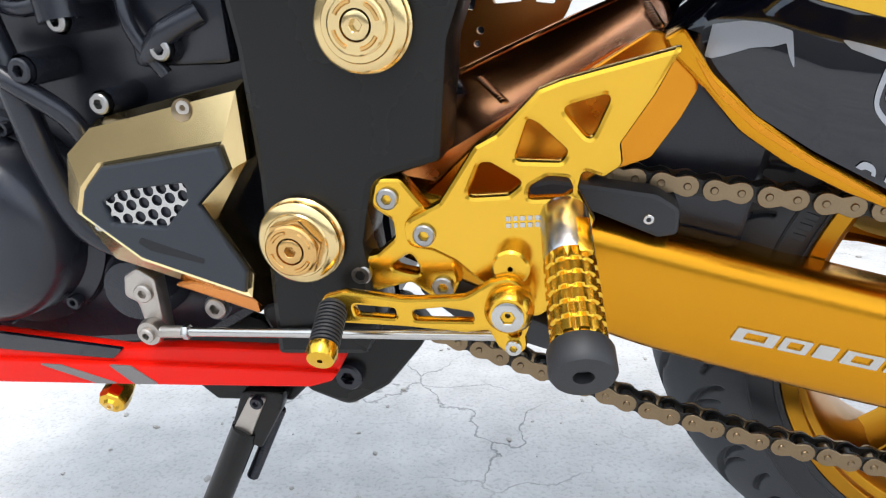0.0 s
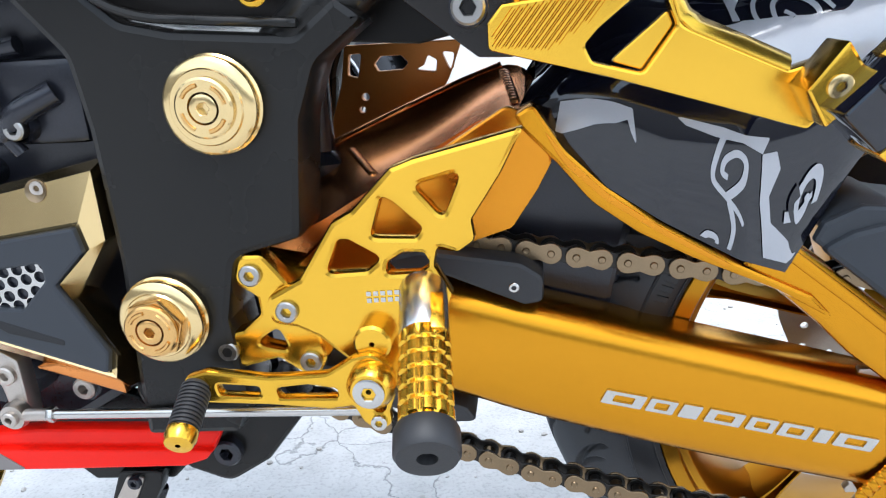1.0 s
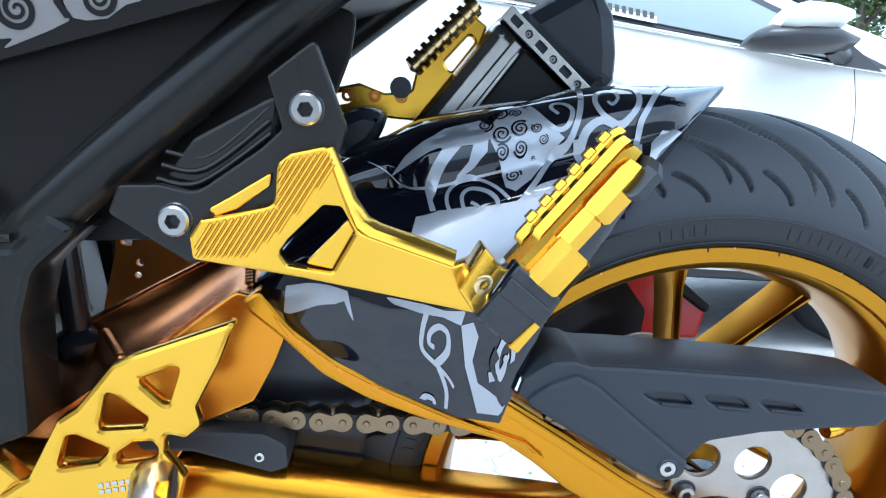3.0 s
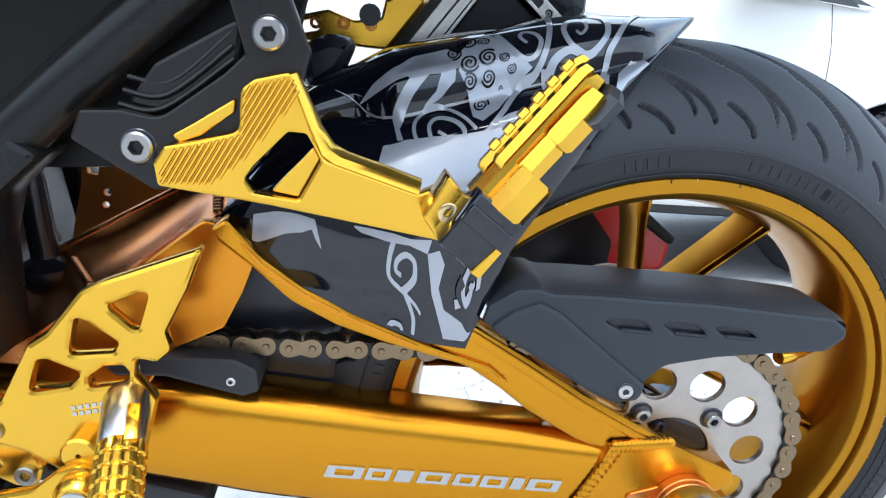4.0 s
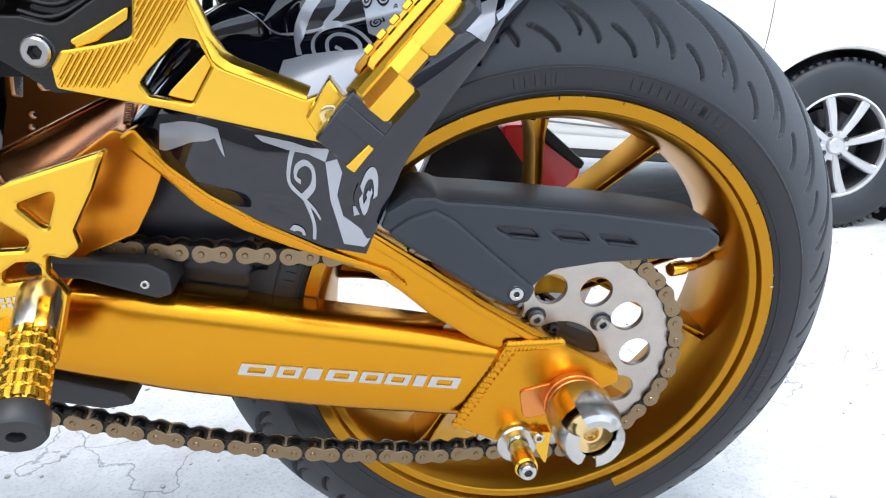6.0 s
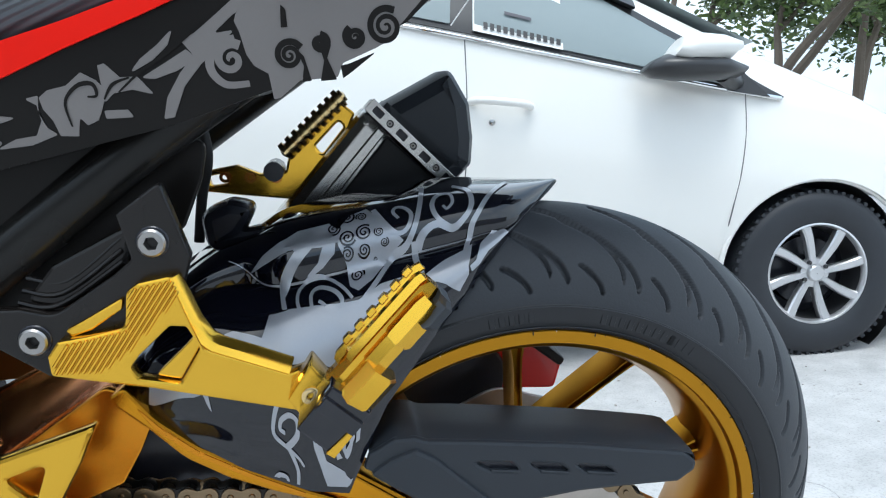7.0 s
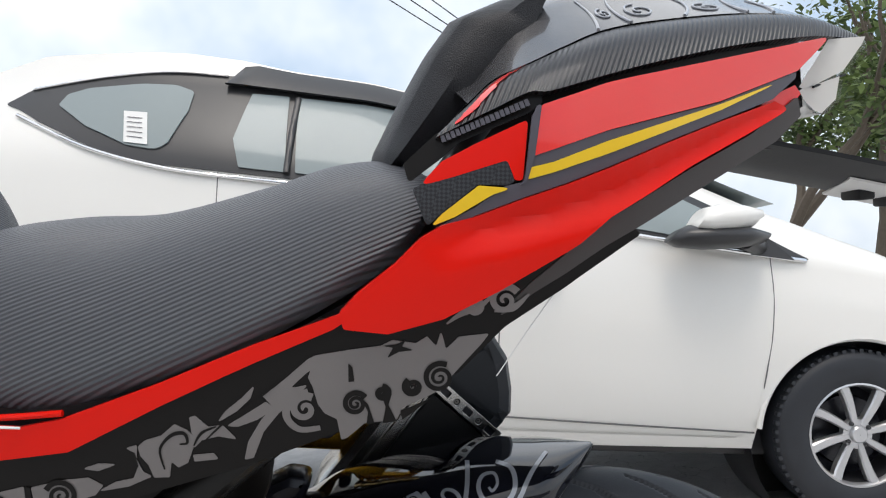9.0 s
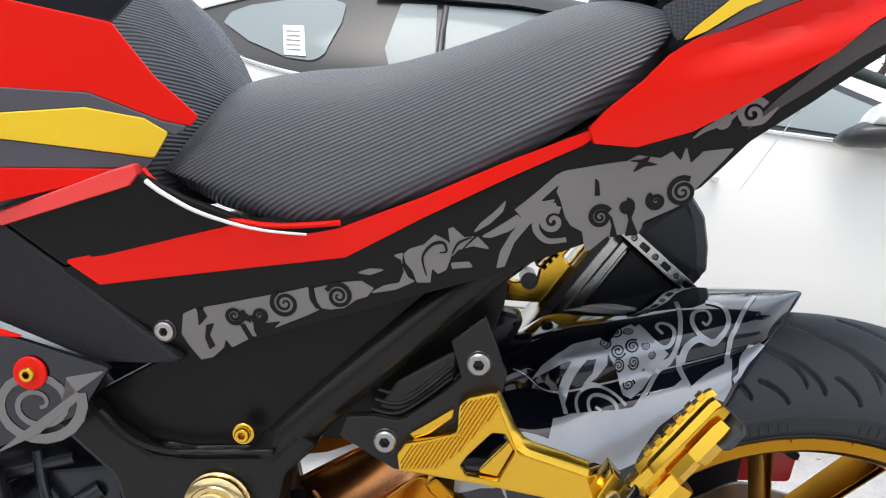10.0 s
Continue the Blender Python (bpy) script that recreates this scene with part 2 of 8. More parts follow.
def loft(sections, closed=True, caps=True, angle=40):
    """Skin rows of points."""
    bm = bmesh.new()
    rows = [[bm.verts.new(p) for p in s] for s in sections]
    m = len(rows[0])
    for A, Bv in zip(rows, rows[1:]):
        for k in range(m if closed else m - 1):
            try:
                bm.faces.new((A[k], A[(k + 1) % m], Bv[(k + 1) % m], Bv[k]))
            except ValueError:
                pass
    if caps and closed:
        bm.faces.new(rows[0])
        bm.faces.new(rows[-1])
    bmesh.ops.remove_doubles(bm, verts=bm.verts, dist=1e-6)
    bmesh.ops.recalc_face_normals(bm, faces=bm.faces)
    me = bpy.data.meshes.new("loft")
    bm.to_mesh(me)
    bm.free()
    return smooth(me, angle)


def joined(meshes):
    """Several meshes as one."""
    bm = bmesh.new()
    for me in meshes:
        bm.from_mesh(me)
        bpy.data.meshes.remove(me)
    me = bpy.data.meshes.new("joined")
    bm.to_mesh(me)
    bm.free()
    return me


def moved(me, m):
    me.transform(m)
    return me


def box(x0, x1, y0, y1, z0, z1, b=0.002):
    """A block with broken edges."""
    bm = bmesh.new()
    bmesh.ops.create_cube(bm, size=1)
    for v in bm.verts:
        v.co = Vector((x0 + (x1 - x0) * (v.co.x + 0.5), y0 + (y1 - y0) * (v.co.y + 0.5), z0 + (z1 - z0) * (v.co.z + 0.5)))
    if b:
        bmesh.ops.bevel(bm, geom=bm.edges[:], offset=b, segments=2, affect="EDGES", profile=0.5)
    me = bpy.data.meshes.new("box")
    bm.to_mesh(me)
    bm.free()
    return smooth(me, 30)


def interp(x, table):
    """Linear look-up in rows of (x, value...)."""
    if x <= table[0][0]:
        return table[0][1:]
    for a, b in zip(table, table[1:]):
        if x <= b[0]:
            s = (x - a[0]) / (b[0] - a[0])
            s2 = s
            return tuple(p + (q - p) * s2 for p, q in zip(a[1:], b[1:]))
    return table[-1][1:]


def spline(table, n):
    """Smooth rows (Catmull-Rom) through the given rows of numbers."""
    out = []
    T = [np.array(r, float) for r in table]
    for k in range(n):
        f = k / (n - 1) * (len(T) - 1)
        i = min(int(f), len(T) - 2)
        s = f - i
        p0, p1, p2, p3 = T[max(i - 1, 0)], T[i], T[i + 1], T[min(i + 2, len(T) - 1)]
        out.append(0.5 * (2 * p1 + (p2 - p0) * s + (2 * p0 - 5 * p1 + 4 * p2 - p3) * s * s + (3 * p1 - p0 - 3 * p2 + p3) * s ** 3))
    return out


def bolt(c, r, parent, material, h=0.006, axis=(0, -1, 0), name="bolt", washer=None):
    """A socket-head screw: domed head with a six-sided recess."""
    prof = [(0.0001, -0.0025), (r * 0.44, -0.0025), (r * 0.47, h * 0.85), (r * 0.52, h), (r * 0.86, h), (r, h * 0.75), (r, -0.003)]
    me = lathe(prof, (0, 0, 0), (0, 0, 1), 24)
    for v in me.vertices:
        rr = math.hypot(v.co.x, v.co.y)
        if rr < r * 0.6 and rr > r * 0.1:
            a = math.atan2(v.co.y, v.co.x)
            k = math.cos(radians(30)) / math.cos((a % radians(60)) - radians(30))
            v.co.x, v.co.y = v.co.x * k, v.co.y * k
    me.transform(Matrix.Translation(c) @ Vector((0, 0, 1)).rotation_difference(Vector(axis)).to_matrix().to_4x4())
    ob = part(name, me, material, parent)
    if washer:
        part("washer", lathe(ring(r * 0.7, washer, -0.002, 0.0012), c, axis, 28), YELGOLD if material is YELGOLD else ENGINE, ob)
    return ob


# ---- ground ----
def ground_z(x, y):
    s = 0.125 * (x - 0.64) - 0.02 * (y - 0.66)
    return -0.047 + 0.45 * math.tanh(s / 0.45)


def build_ground():
    def ax(c):
        near = [c + 0.1 * i for i in range(-40, 41)]
        far = [5, 6, 8, 11, 16, 25, 45, 90, 200, 500, 1500]
        return [c - f for f in reversed(far)] + near + [c + f for f in far]
    xs, ys = ax(0.8), ax(1.0)
    bm = bmesh.new()
    rows = [[bm.verts.new((x, y, ground_z(x, y) + 0.004 * noise.noise((x * 1.3, y * 1.3, 0)))) for y in ys] for x in xs]
    for A, Bv in zip(rows, rows[1:]):
        for k in range(len(ys) - 1):
            bm.faces.new((A[k], Bv[k], Bv[k + 1], A[k + 1]))
    me = bpy.data.meshes.new("ground")
    bmesh.ops.recalc_face_normals(bm, faces=bm.faces)
    bm.to_mesh(me)
    bm.free()
    me.shade_smooth()
    ob = new("ground", me)
    m = bpy.data.materials.new("worn_concrete")
    m.use_nodes = True
    nt = m.node_tree
    N, Lk = nt.nodes.new, nt.links.new
    b = nt.nodes["Principled BSDF"]
    b.inputs["Roughness"].default_value = 0.9
    tc = N("ShaderNodeTexCoord")
    n1, n2, n3 = (N("ShaderNodeTexNoise") for _ in range(3))
    for n, sc, d in ((n1, 1.6, 6), (n2, 14, 8), (n3, 160, 4)):
        n.inputs["Scale"].default_value, n.inputs["Detail"].default_value = sc, d
        Lk(tc.outputs["Object"], n.inputs["Vector"])
    wob = N("ShaderNodeTexNoise")
    wob.inputs["Scale"].default_value, wob.inputs["Detail"].default_value = 5, 6
    Lk(tc.outputs["Object"], wob.inputs["Vector"])
    wm = N("ShaderNodeVectorMath")
    wm.operation = "MULTIPLY_ADD"
    Lk(wob.outputs["Color"], wm.inputs[0])
    wm.inputs[1].default_value = (0.35, 0.35, 0.35)
    Lk(tc.outputs["Object"], wm.inputs[2])
    vo = N("ShaderNodeTexVoronoi")
    vo.feature = "DISTANCE_TO_EDGE"
    vo.inputs["Scale"].default_value = 3.6
    Lk(wm.outputs[0], vo.inputs["Vector"])
    cr = N("ShaderNodeMapRange")
    cr.inputs["From Min"].default_value, cr.inputs["From Max"].default_value = 0.0, 0.010
    cr.inputs["To Min"].default_value, cr.inputs["To Max"].default_value = 0.55, 1.0
    Lk(vo.outputs["Distance"], cr.inputs["Value"])
    gate = N("ShaderNodeMapRange")
    gate.inputs["From Min"].default_value, gate.inputs["From Max"].default_value = 0.47, 0.56
    Lk(n1.outputs["Fac"], gate.inputs["Value"])
    cm = N("ShaderNodeMix")
    cm.inputs["A"].default_value = 1.0
    Lk(gate.outputs[0], cm.inputs["Factor"])
    Lk(cr.outputs[0], cm.inputs["B"])
    ramp = N("ShaderNodeValToRGB")
    ramp.color_ramp.elements[0].position, ramp.color_ramp.elements[1].position = 0.3, 0.72
    ramp.color_ramp.elements[0].color = (0.41, 0.405, 0.40, 1)
    ramp.color_ramp.elements[1].color = (0.60, 0.59, 0.58, 1)
    sm = N("ShaderNodeMath")
    sm.operation = "MULTIPLY_ADD"
    Lk(n2.outputs["Fac"], sm.inputs[0])
    sm.inputs[1].default_value = 0.6
    half = N("ShaderNodeMath")
    half.operation = "MULTIPLY"
    Lk(n1.outputs["Fac"], half.inputs[0])
    half.inputs[1].default_value = 0.4
    Lk(half.outputs[0], sm.inputs[2])
    Lk(sm.outputs[0], ramp.inputs[0])
    sp = N("ShaderNodeMapRange")
    sp.inputs["From Min"].default_value, sp.inputs["From Max"].default_value = 0.3, 0.5
    sp.inputs["To Min"].default_value = 0.8
    Lk(n3.outputs["Fac"], sp.inputs["Value"])
    k1, k2 = N("ShaderNodeVectorMath"), N("ShaderNodeVectorMath")
    k1.operation = k2.operation = "SCALE"
    Lk(ramp.outputs[0], k1.inputs[0])
    Lk(cm.outputs["Result"], k1.inputs["Scale"])
    Lk(k1.outputs[0], k2.inputs[0])
    Lk(sp.outputs[0], k2.inputs["Scale"])
    Lk(k2.outputs[0], b.inputs["Base Color"])
    hb = N("ShaderNodeMath")
    hb.operation = "MULTIPLY_ADD"
    Lk(n3.outputs["Fac"], hb.inputs[0])
    hb.inputs[1].default_value = 0.35
    Lk(cm.outputs["Result"], hb.inputs[2])
    bp = N("ShaderNodeBump")
    bp.inputs["Strength"].default_value, bp.inputs["Distance"].default_value = 0.7, 0.006
    Lk(hb.outputs[0], bp.inputs["Height"])
    Lk(bp.outputs[0], b.inputs["Normal"])
    me.materials.append(m)
    tagged(ob, "pale grey cracked concrete parking ground with fine grit", "ground", kind="structure")


build_ground()

# ---- rear wheel ----
AX, AZ, YC, RIM = -0.004, -0.0247, 0.093, 0.2685
LEAN_IN = math.atan(0.1097)  # the wheel leans more than the axes of the body parts
WHEEL_TILT = Matrix.Translation((AX, 0.010, AZ)) @ Matrix.Rotation(LEAN_IN, 4, "X") @ Matrix.Translation((-AX, -0.010, -AZ))
SPX, SPZ = AX + 0.005, AZ - 0.009  # sprocket centre


def build_wheel():
    wheel = new("rear_wheel")
    wheel.parent = moto
    tagged(wheel, "gold alloy rear wheel with a worn wide road tyre")
    wheel.matrix_local = WHEEL_TILT
    c = (AX, YC, AZ)
    lip = 0.083
    prof = [(0.2535, lip - 0.001), (0.2545, lip), (RIM - 0.001, lip), (RIM, lip - 0.001), (RIM, -lip), (0.252, -lip), (0.247, -lip + 0.010), (0.243, -lip + 0.022), (0.232, -0.030), (0.228, 0.0), (0.231, 0.030), (0.2385, lip - 0.030), (0.2445, lip - 0.013), (0.2465, lip - 0.0105), (0.2525, lip - 0.0085)]
    part("rim", lathe(prof, c, (0, -1, 0), 200, closed=True), RIMGOLD, wheel)
    # tyre: a fine skin with sunk tread grooves
    na, nb = 1500, 150
    half = [(0.2690, 0.082), (0.2745, 0.0860), (0.283, 0.0885), (0.2925, 0.0890), (0.3005, 0.0880), (0.310, 0.0845), (0.325, 0.0765), (0.342, 0.064), (0.359, 0.0465), (0.3735, 0.0245), (0.3795, 0.0)]
    full = half + [(r, -h) for r, h in reversed(half[:-1])]
    fine = np.array(spline(full, 1201))
    # most of the rows lie on the grooved tread
    u = np.interp(np.linspace(0, 1, nb), [0, 0.10, 0.28, 0.90, 1], [-1, -0.62, -0.2, 0.62, 1])
    prof = fine[np.round((u + 1) * 600).astype(int)]
    A = np.arange(na) / na * math.tau
    rad = np.repeat(prof[:, 0][None, :], na, 0)
    ang = np.repeat(A[:, None], nb, 1)
    hh = np.repeat(prof[:, 1][None, :], na, 0)
    depth = np.zeros_like(rad)
    pitch = math.tau / 26
    w = np.repeat(np.abs(u)[None, :], na, 0)
    for side, off in ((1, 0.0), (-1, 0.5)):
        mine = side * hh >= -0.003
        for lo, hi, lead, wid, bend in ((0.03, 0.40, 0.0, 0.0017, 1.35), (0.13, 0.44, 0.42, 0.0026, 1.0), (0.34, 0.50, 0.25, 0.0022, 0.32)):
            t = np.clip((w - lo) / (hi - lo), -0.2, 1.2)
            tc = np.clip(t, 0, 1)
            centre = bend * pitch * (1 - (1 - tc) ** 2)
            slope = bend * pitch * 0.36 * 2 * (1 - tc) / ((hi - lo) * 0.24)
            d = (ang - (off + lead) * pitch + centre + pitch / 2) % pitch - pitch / 2
            arc = np.abs(d) * 0.36 / np.sqrt(1 + slope ** 2)
            taper = np.clip(np.minimum(t, 1 - t) * 12 + 0.3, 0, 1)
            depth = np.maximum(depth, mine * (t > -0.02) * (t < 1.02) * np.clip((wid * taper - arc) / 0.0009 + 0.6, 0, 1))
    tan = np.gradient(prof, axis=0)
    tan /= np.linalg.norm(tan, axis=1)[:, None]
    rad = rad - 0.006 * depth * np.abs(tan[:, 1])[None, :]
    hh = hh - 0.006 * depth * (np.sign(hh) * np.abs(tan[:, 0])[None, :])
    co = np.stack([c[0] + rad * np.cos(ang), c[1] + hh, c[2] + rad * np.sin(ang)], -1).reshape(-1, 3)
    i, j = np.meshgrid(np.arange(na), np.arange(nb - 1), indexing="ij")
    i2 = (i + 1) % na
    faces = np.stack([i * nb + j, i2 * nb + j, i2 * nb + j + 1, i * nb + j + 1], -1).reshape(-1, 4)
    me = bpy.data.meshes.new("tyre")
    me.from_pydata(co.tolist(), [], faces.tolist())
    me.update()
    me.shade_smooth()
    tyre = part("tyre", me, RUBBER, wheel, "worn black road tyre with curved grooves")
    # darker smooth sidewall near the rim, with raised bars for its lettering
    sw = part("sidewall", lathe([(0.2693, 0.0826), (0.2745, 0.0868), (0.283, 0.0893), (0.2925, 0.0898), (0.2985, 0.0893), (0.3000, 0.0875)], c, (0, -1, 0), 200), SIDEWALL, tyre, "dark smooth sidewall")
    # raised bars for the lettering, thin mould ribs and pale wear marks
    for a0, n in ((97, 5), (74, 9), (58, 4), (-12, 8), (160, 6)):
        for k in range(n):
            a = radians(a0 - 2.0 * k)
            rows = [[(AX + r * math.cos(a + e + 0.10 * (r - 0.285)), YC - 0.0893 - dy, AZ + r * math.sin(a + e + 0.10 * (r - 0.285))) for e, dy in ((-0.011, 0.0002), (-0.009, 0.0010), (0.009, 0.0010), (0.011, 0.0002))] for r in (0.2815, 0.2920)]
            part("raised_bar", loft(rows, closed=False), SIDEWALL, sw)
    for r in (0.2735, 0.2965):
        part("sidewall_rib", lathe(ring(r, r + 0.0012, 0.0860 if r < 0.28 else 0.0885, 0.0878 if r < 0.28 else 0.0902, 0.0004), c, (0, -1, 0), 160, closed=True), RUBBER, tyre)
    # five pairs of straight spokes that part near the hub, with a groove along their faces
    def spoke(p, q, w0, w1):
        p, q = Vector(p), Vector(q)
        d = (q - p).normalized()
        secs = []
        for f in np.linspace(0, 1, 10):
            m = p + (q - p) * f
            w = w0 + (w1 - w0) * f + 0.007 * max(0.0, f - 0.86) / 0.14
            dep = 0.020 + 0.006 * f
            y = YC + 0.004 - 0.010 * f
            secs.append([(AX + m.x - d.y * e * w, y + t * dep, AZ + m.y + d.x * e * w) for e, t in ((-1, -0.55), (-0.62, -1), (-0.38, -1), (-0.26, -0.62), (0.26, -0.62), (0.38, -1), (0.62, -1), (1, -0.55), (1, 0.8), (-1, 0.8))])
        return loft(secs, angle=25)
    for k in range(5):
        turn = Matrix.Rotation(math.tau * k / 5, 2)
        for p, q in (((0.006, 0.050), (0.004, 0.230)), ((0.000, 0.083), (0.150, 0.201))):
            part("spoke", spoke(turn @ Vector(p), turn @ Vector(q), 0.0085, 0.0068), RIMGOLD, wheel)
    part("hub", lathe([(0.012, 0.07), (0.03, 0.07), (0.034, 0.06), (0.055, 0.05), (0.058, 0.04), (0.05, 0.0), (0.058, -0.04), (0.03, -0.07), (0.012, -0.07)], c, (0, -1, 0), 48), RIMGOLD, wheel)
    part("brake_disc", moved(flat([(0.115 * math.cos(a) + 0.003 * math.cos(8 * a) * math.cos(a), 0.115 * math.sin(a) + 0.003 * math.cos(8 * a) * math.sin(a)) for a in np.linspace(0, math.tau, 96, endpoint=False)], 0.005, 0.0006,
         [[(0.06 * math.cos(a), 0.06 * math.sin(a)) for a in np.linspace(0, math.tau, 40, endpoint=False)]] + [[(r * math.cos(b0) + 0.004 * math.cos(a), r * math.sin(b0) + 0.004 * math.sin(a)) for a in np.linspace(0, math.tau, 8, endpoint=False)] for q in range(24) for r, b0 in ((0.083 + 0.009 * (q % 3), q * math.tau / 24),)], r=0), Matrix.Translation((AX, YC + 0.068, AZ))), DULLSTEEL, wheel)
    rows = []
    for a in np.linspace(radians(-92), radians(-68), 12):
        rows.append([(AX + r * math.cos(a), YC - lip - dy, AZ + r * math.sin(a)) for r, dy in ((0.2525, 0.0012), (0.2690, 0.0012), (0.2690, -0.004), (0.2525, -0.002))])
    part("rim_tape", loft(rows), BLKRUB, wheel, "black tape patch on the rim lip")
    part("valve", joined([lathe([(0.001, 0.030), (0.0075, 0.030), (0.0085, 0.027), (0.0085, 0.010), (0.006, 0.008), (0.006, -0.006)], (AX + 0.187, YC - 0.036, AZ + 0.040), (-0.9, -0.3, 0.1), 20), tube([(AX + 0.187, YC - 0.036, AZ + 0.040), (AX + 0.215, YC - 0.020, AZ + 0.036), (AX + 0.232, YC - 0.010, AZ + 0.040)], 0.0055)]), YELGOLD, wheel, "gold valve stem")
    # scratches and chips of the rim lip
    rng = random.Random(4)
    for k in range(34):
        a = rng.uniform(-0.9, 2.6)
        w = rng.uniform(0.0010, 0.0030)
        rows = [[(AX + r * math.cos(a + e), YC - lip - 0.0004, AZ + r * math.sin(a + e)) for e in (-w, w)] for r in (0.2680 - rng.uniform(0.0005, 0.004), 0.2683)]
        part("chip", loft(rows, closed=False), ALLOY if k % 3 == 0 else LINKDK, wheel)
    # sprocket
    n = 44
    pts = []
    for k in range(n):
        for f, r in ((-0.3, 0.1215), (-0.12, 0.1275), (0.12, 0.1275), (0.3, 0.1215)):
            a = math.tau * (k + f) / n
            pts.append((1.045 * r * math.cos(a), 1.045 * r * math.sin(a)))
    holes = [[(0.0875 * math.cos(b) + 0.0175 * math.cos(a), 0.0875 * math.sin(b) + 0.0175 * math.sin(a)) for a in np.linspace(0, math.tau, 24, endpoint=False)] for b in [radians(-2 + 32.7 * k) for k in range(11)]]
    holes.append([(0.047 * math.cos(a), 0.047 * math.sin(a)) for a in np.linspace(0, math.tau, 36, endpoint=False)])
    sp = part("sprocket", moved(flat(pts, 0.007, 0.0008, holes, r=0.0), Matrix.Translation((SPX, -0.024, SPZ))), DULLSTEEL, wheel, "dull steel drilled sprocket")
    part("sprocket_carrier", lathe([(0.012, 0.001), (0.046, 0.000), (0.052, -0.006), (0.054, -0.010), (0.054, -0.045), (0.012, -0.045)], (SPX, -0.024, SPZ), (0, -1, 0), 48), GLOSS, sp)
    for k in range(5):
        a = radians(42 + 72 * k)
        bolt((SPX + 0.062 * math.cos(a), -0.0275, SPZ + 0.062 * math.sin(a)), 0.0085, sp, BOLTSTEEL, 0.008, washer=0.0115)
    for k in range(3):
        a = radians(97 + 120 * k)
        bolt((SPX + 0.038 * math.cos(a), -0.0245, SPZ + 0.038 * math.sin(a)), 0.0060, sp, ENGINE, 0.005)


build_wheel()


# ---- chain ----
def build_chain():
    chain = new("drive_chain")
    chain.parent = moto
    tagged(chain, "bronze and oily black roller chain")
    r = 0.131
    loop = [(-0.80, 0.10), (-0.77, 0.15), (-0.72, 0.163), (-0.60, 0.153), (-0.44, 0.134), (-0.35, 0.121), (-0.22, 0.106), (-0.10, 0.102)]
    loop += [(SPX + r * math.cos(radians(a)), SPZ + r * math.sin(radians(a))) for a in range(92, -109, -8)]
    loop += [(-0.156, -0.148), (-0.273, -0.122), (-0.389, -0.089), (-0.504, -0.047), (-0.60, -0.012), (-0.68, 0.02), (-0.75, 0.045), (-0.79, 0.07)]
    P = [np.array(p) for p in loop] + [np.array(loop[0])]
    seg = [np.linalg.norm(b - a) for a, b in zip(P, P[1:])]
    total, n = sum(seg), 0
    n = int(total / 0.0202) // 2 * 2
    cum = np.concatenate([[0], np.cumsum(seg)])

    def at(s):
        s %= total
        return np.array([np.interp(s, cum, [p[i] for p in P]) for i in (0, 1)])
    step = total / n
    y0 = -0.0205

    def link_mesh(yo, th, mate):
        L = step / 2
        a = [(L + 0.0090 * math.cos(t), 0.0090 * math.sin(t)) for t in np.linspace(-1.9, 1.9, 9)]
        out = a + [(0, 0.0052)] + [(-x, z) for x, z in reversed(a)][0:] + [(0, -0.0052)]
        out = [(x, z) for x, z in a] + [(0, 0.0062)] + [(-x, z) for x, z in a[::-1]] + [(0, -0.0062)]
        hull = []
        for s in (1, -1):
            me = flat(out, th, 0.0003, r=0, res=1)
            hull.append(moved(me, Matrix.Translation((0, s * yo, 0))))
        for x in (L, -L):
            hull.append(lathe([(0.0001, yo + 0.0022), (0.0025, yo + 0.0024), (0.0032, yo + 0.0014), (0.0032, -yo - 0.002)], (x, 0, 0), (0, -1, 0), 10))
        hull.append(lathe([(0.0060, 0.0042), (0.0060, -0.0042)], (L, 0, 0), (0, -1, 0), 12))
        me = joined(hull)
        me.materials.append(mate)
        return smooth(me, 30)
    outer, inner = link_mesh(0.0098, 0.0022, LINK), link_mesh(0.0072, 0.0022, LINKDK)
    for k in range(n):
        a, b = at(k * step), at((k + 1) * step)
        mid, d = (a + b) / 2, b - a
        ob = new("link", outer if k % 2 == 0 else inner)
        ob.parent = chain
        ob.matrix_local = pose(mid[0], y0 - 0.11 * (mid[1] - SPZ) * min(max((mid[0] + 0.40) / 0.30, 0), 1), mid[1], 0, -math.degrees(math.atan2(d[1], d[0])), 0)


build_chain()


# ---- swingarm ----
def ring_at(x, z, r, n=12):
    return [(x + r * math.cos(math.tau * k / n), z + r * math.sin(math.tau * k / n)) for k in range(n)]


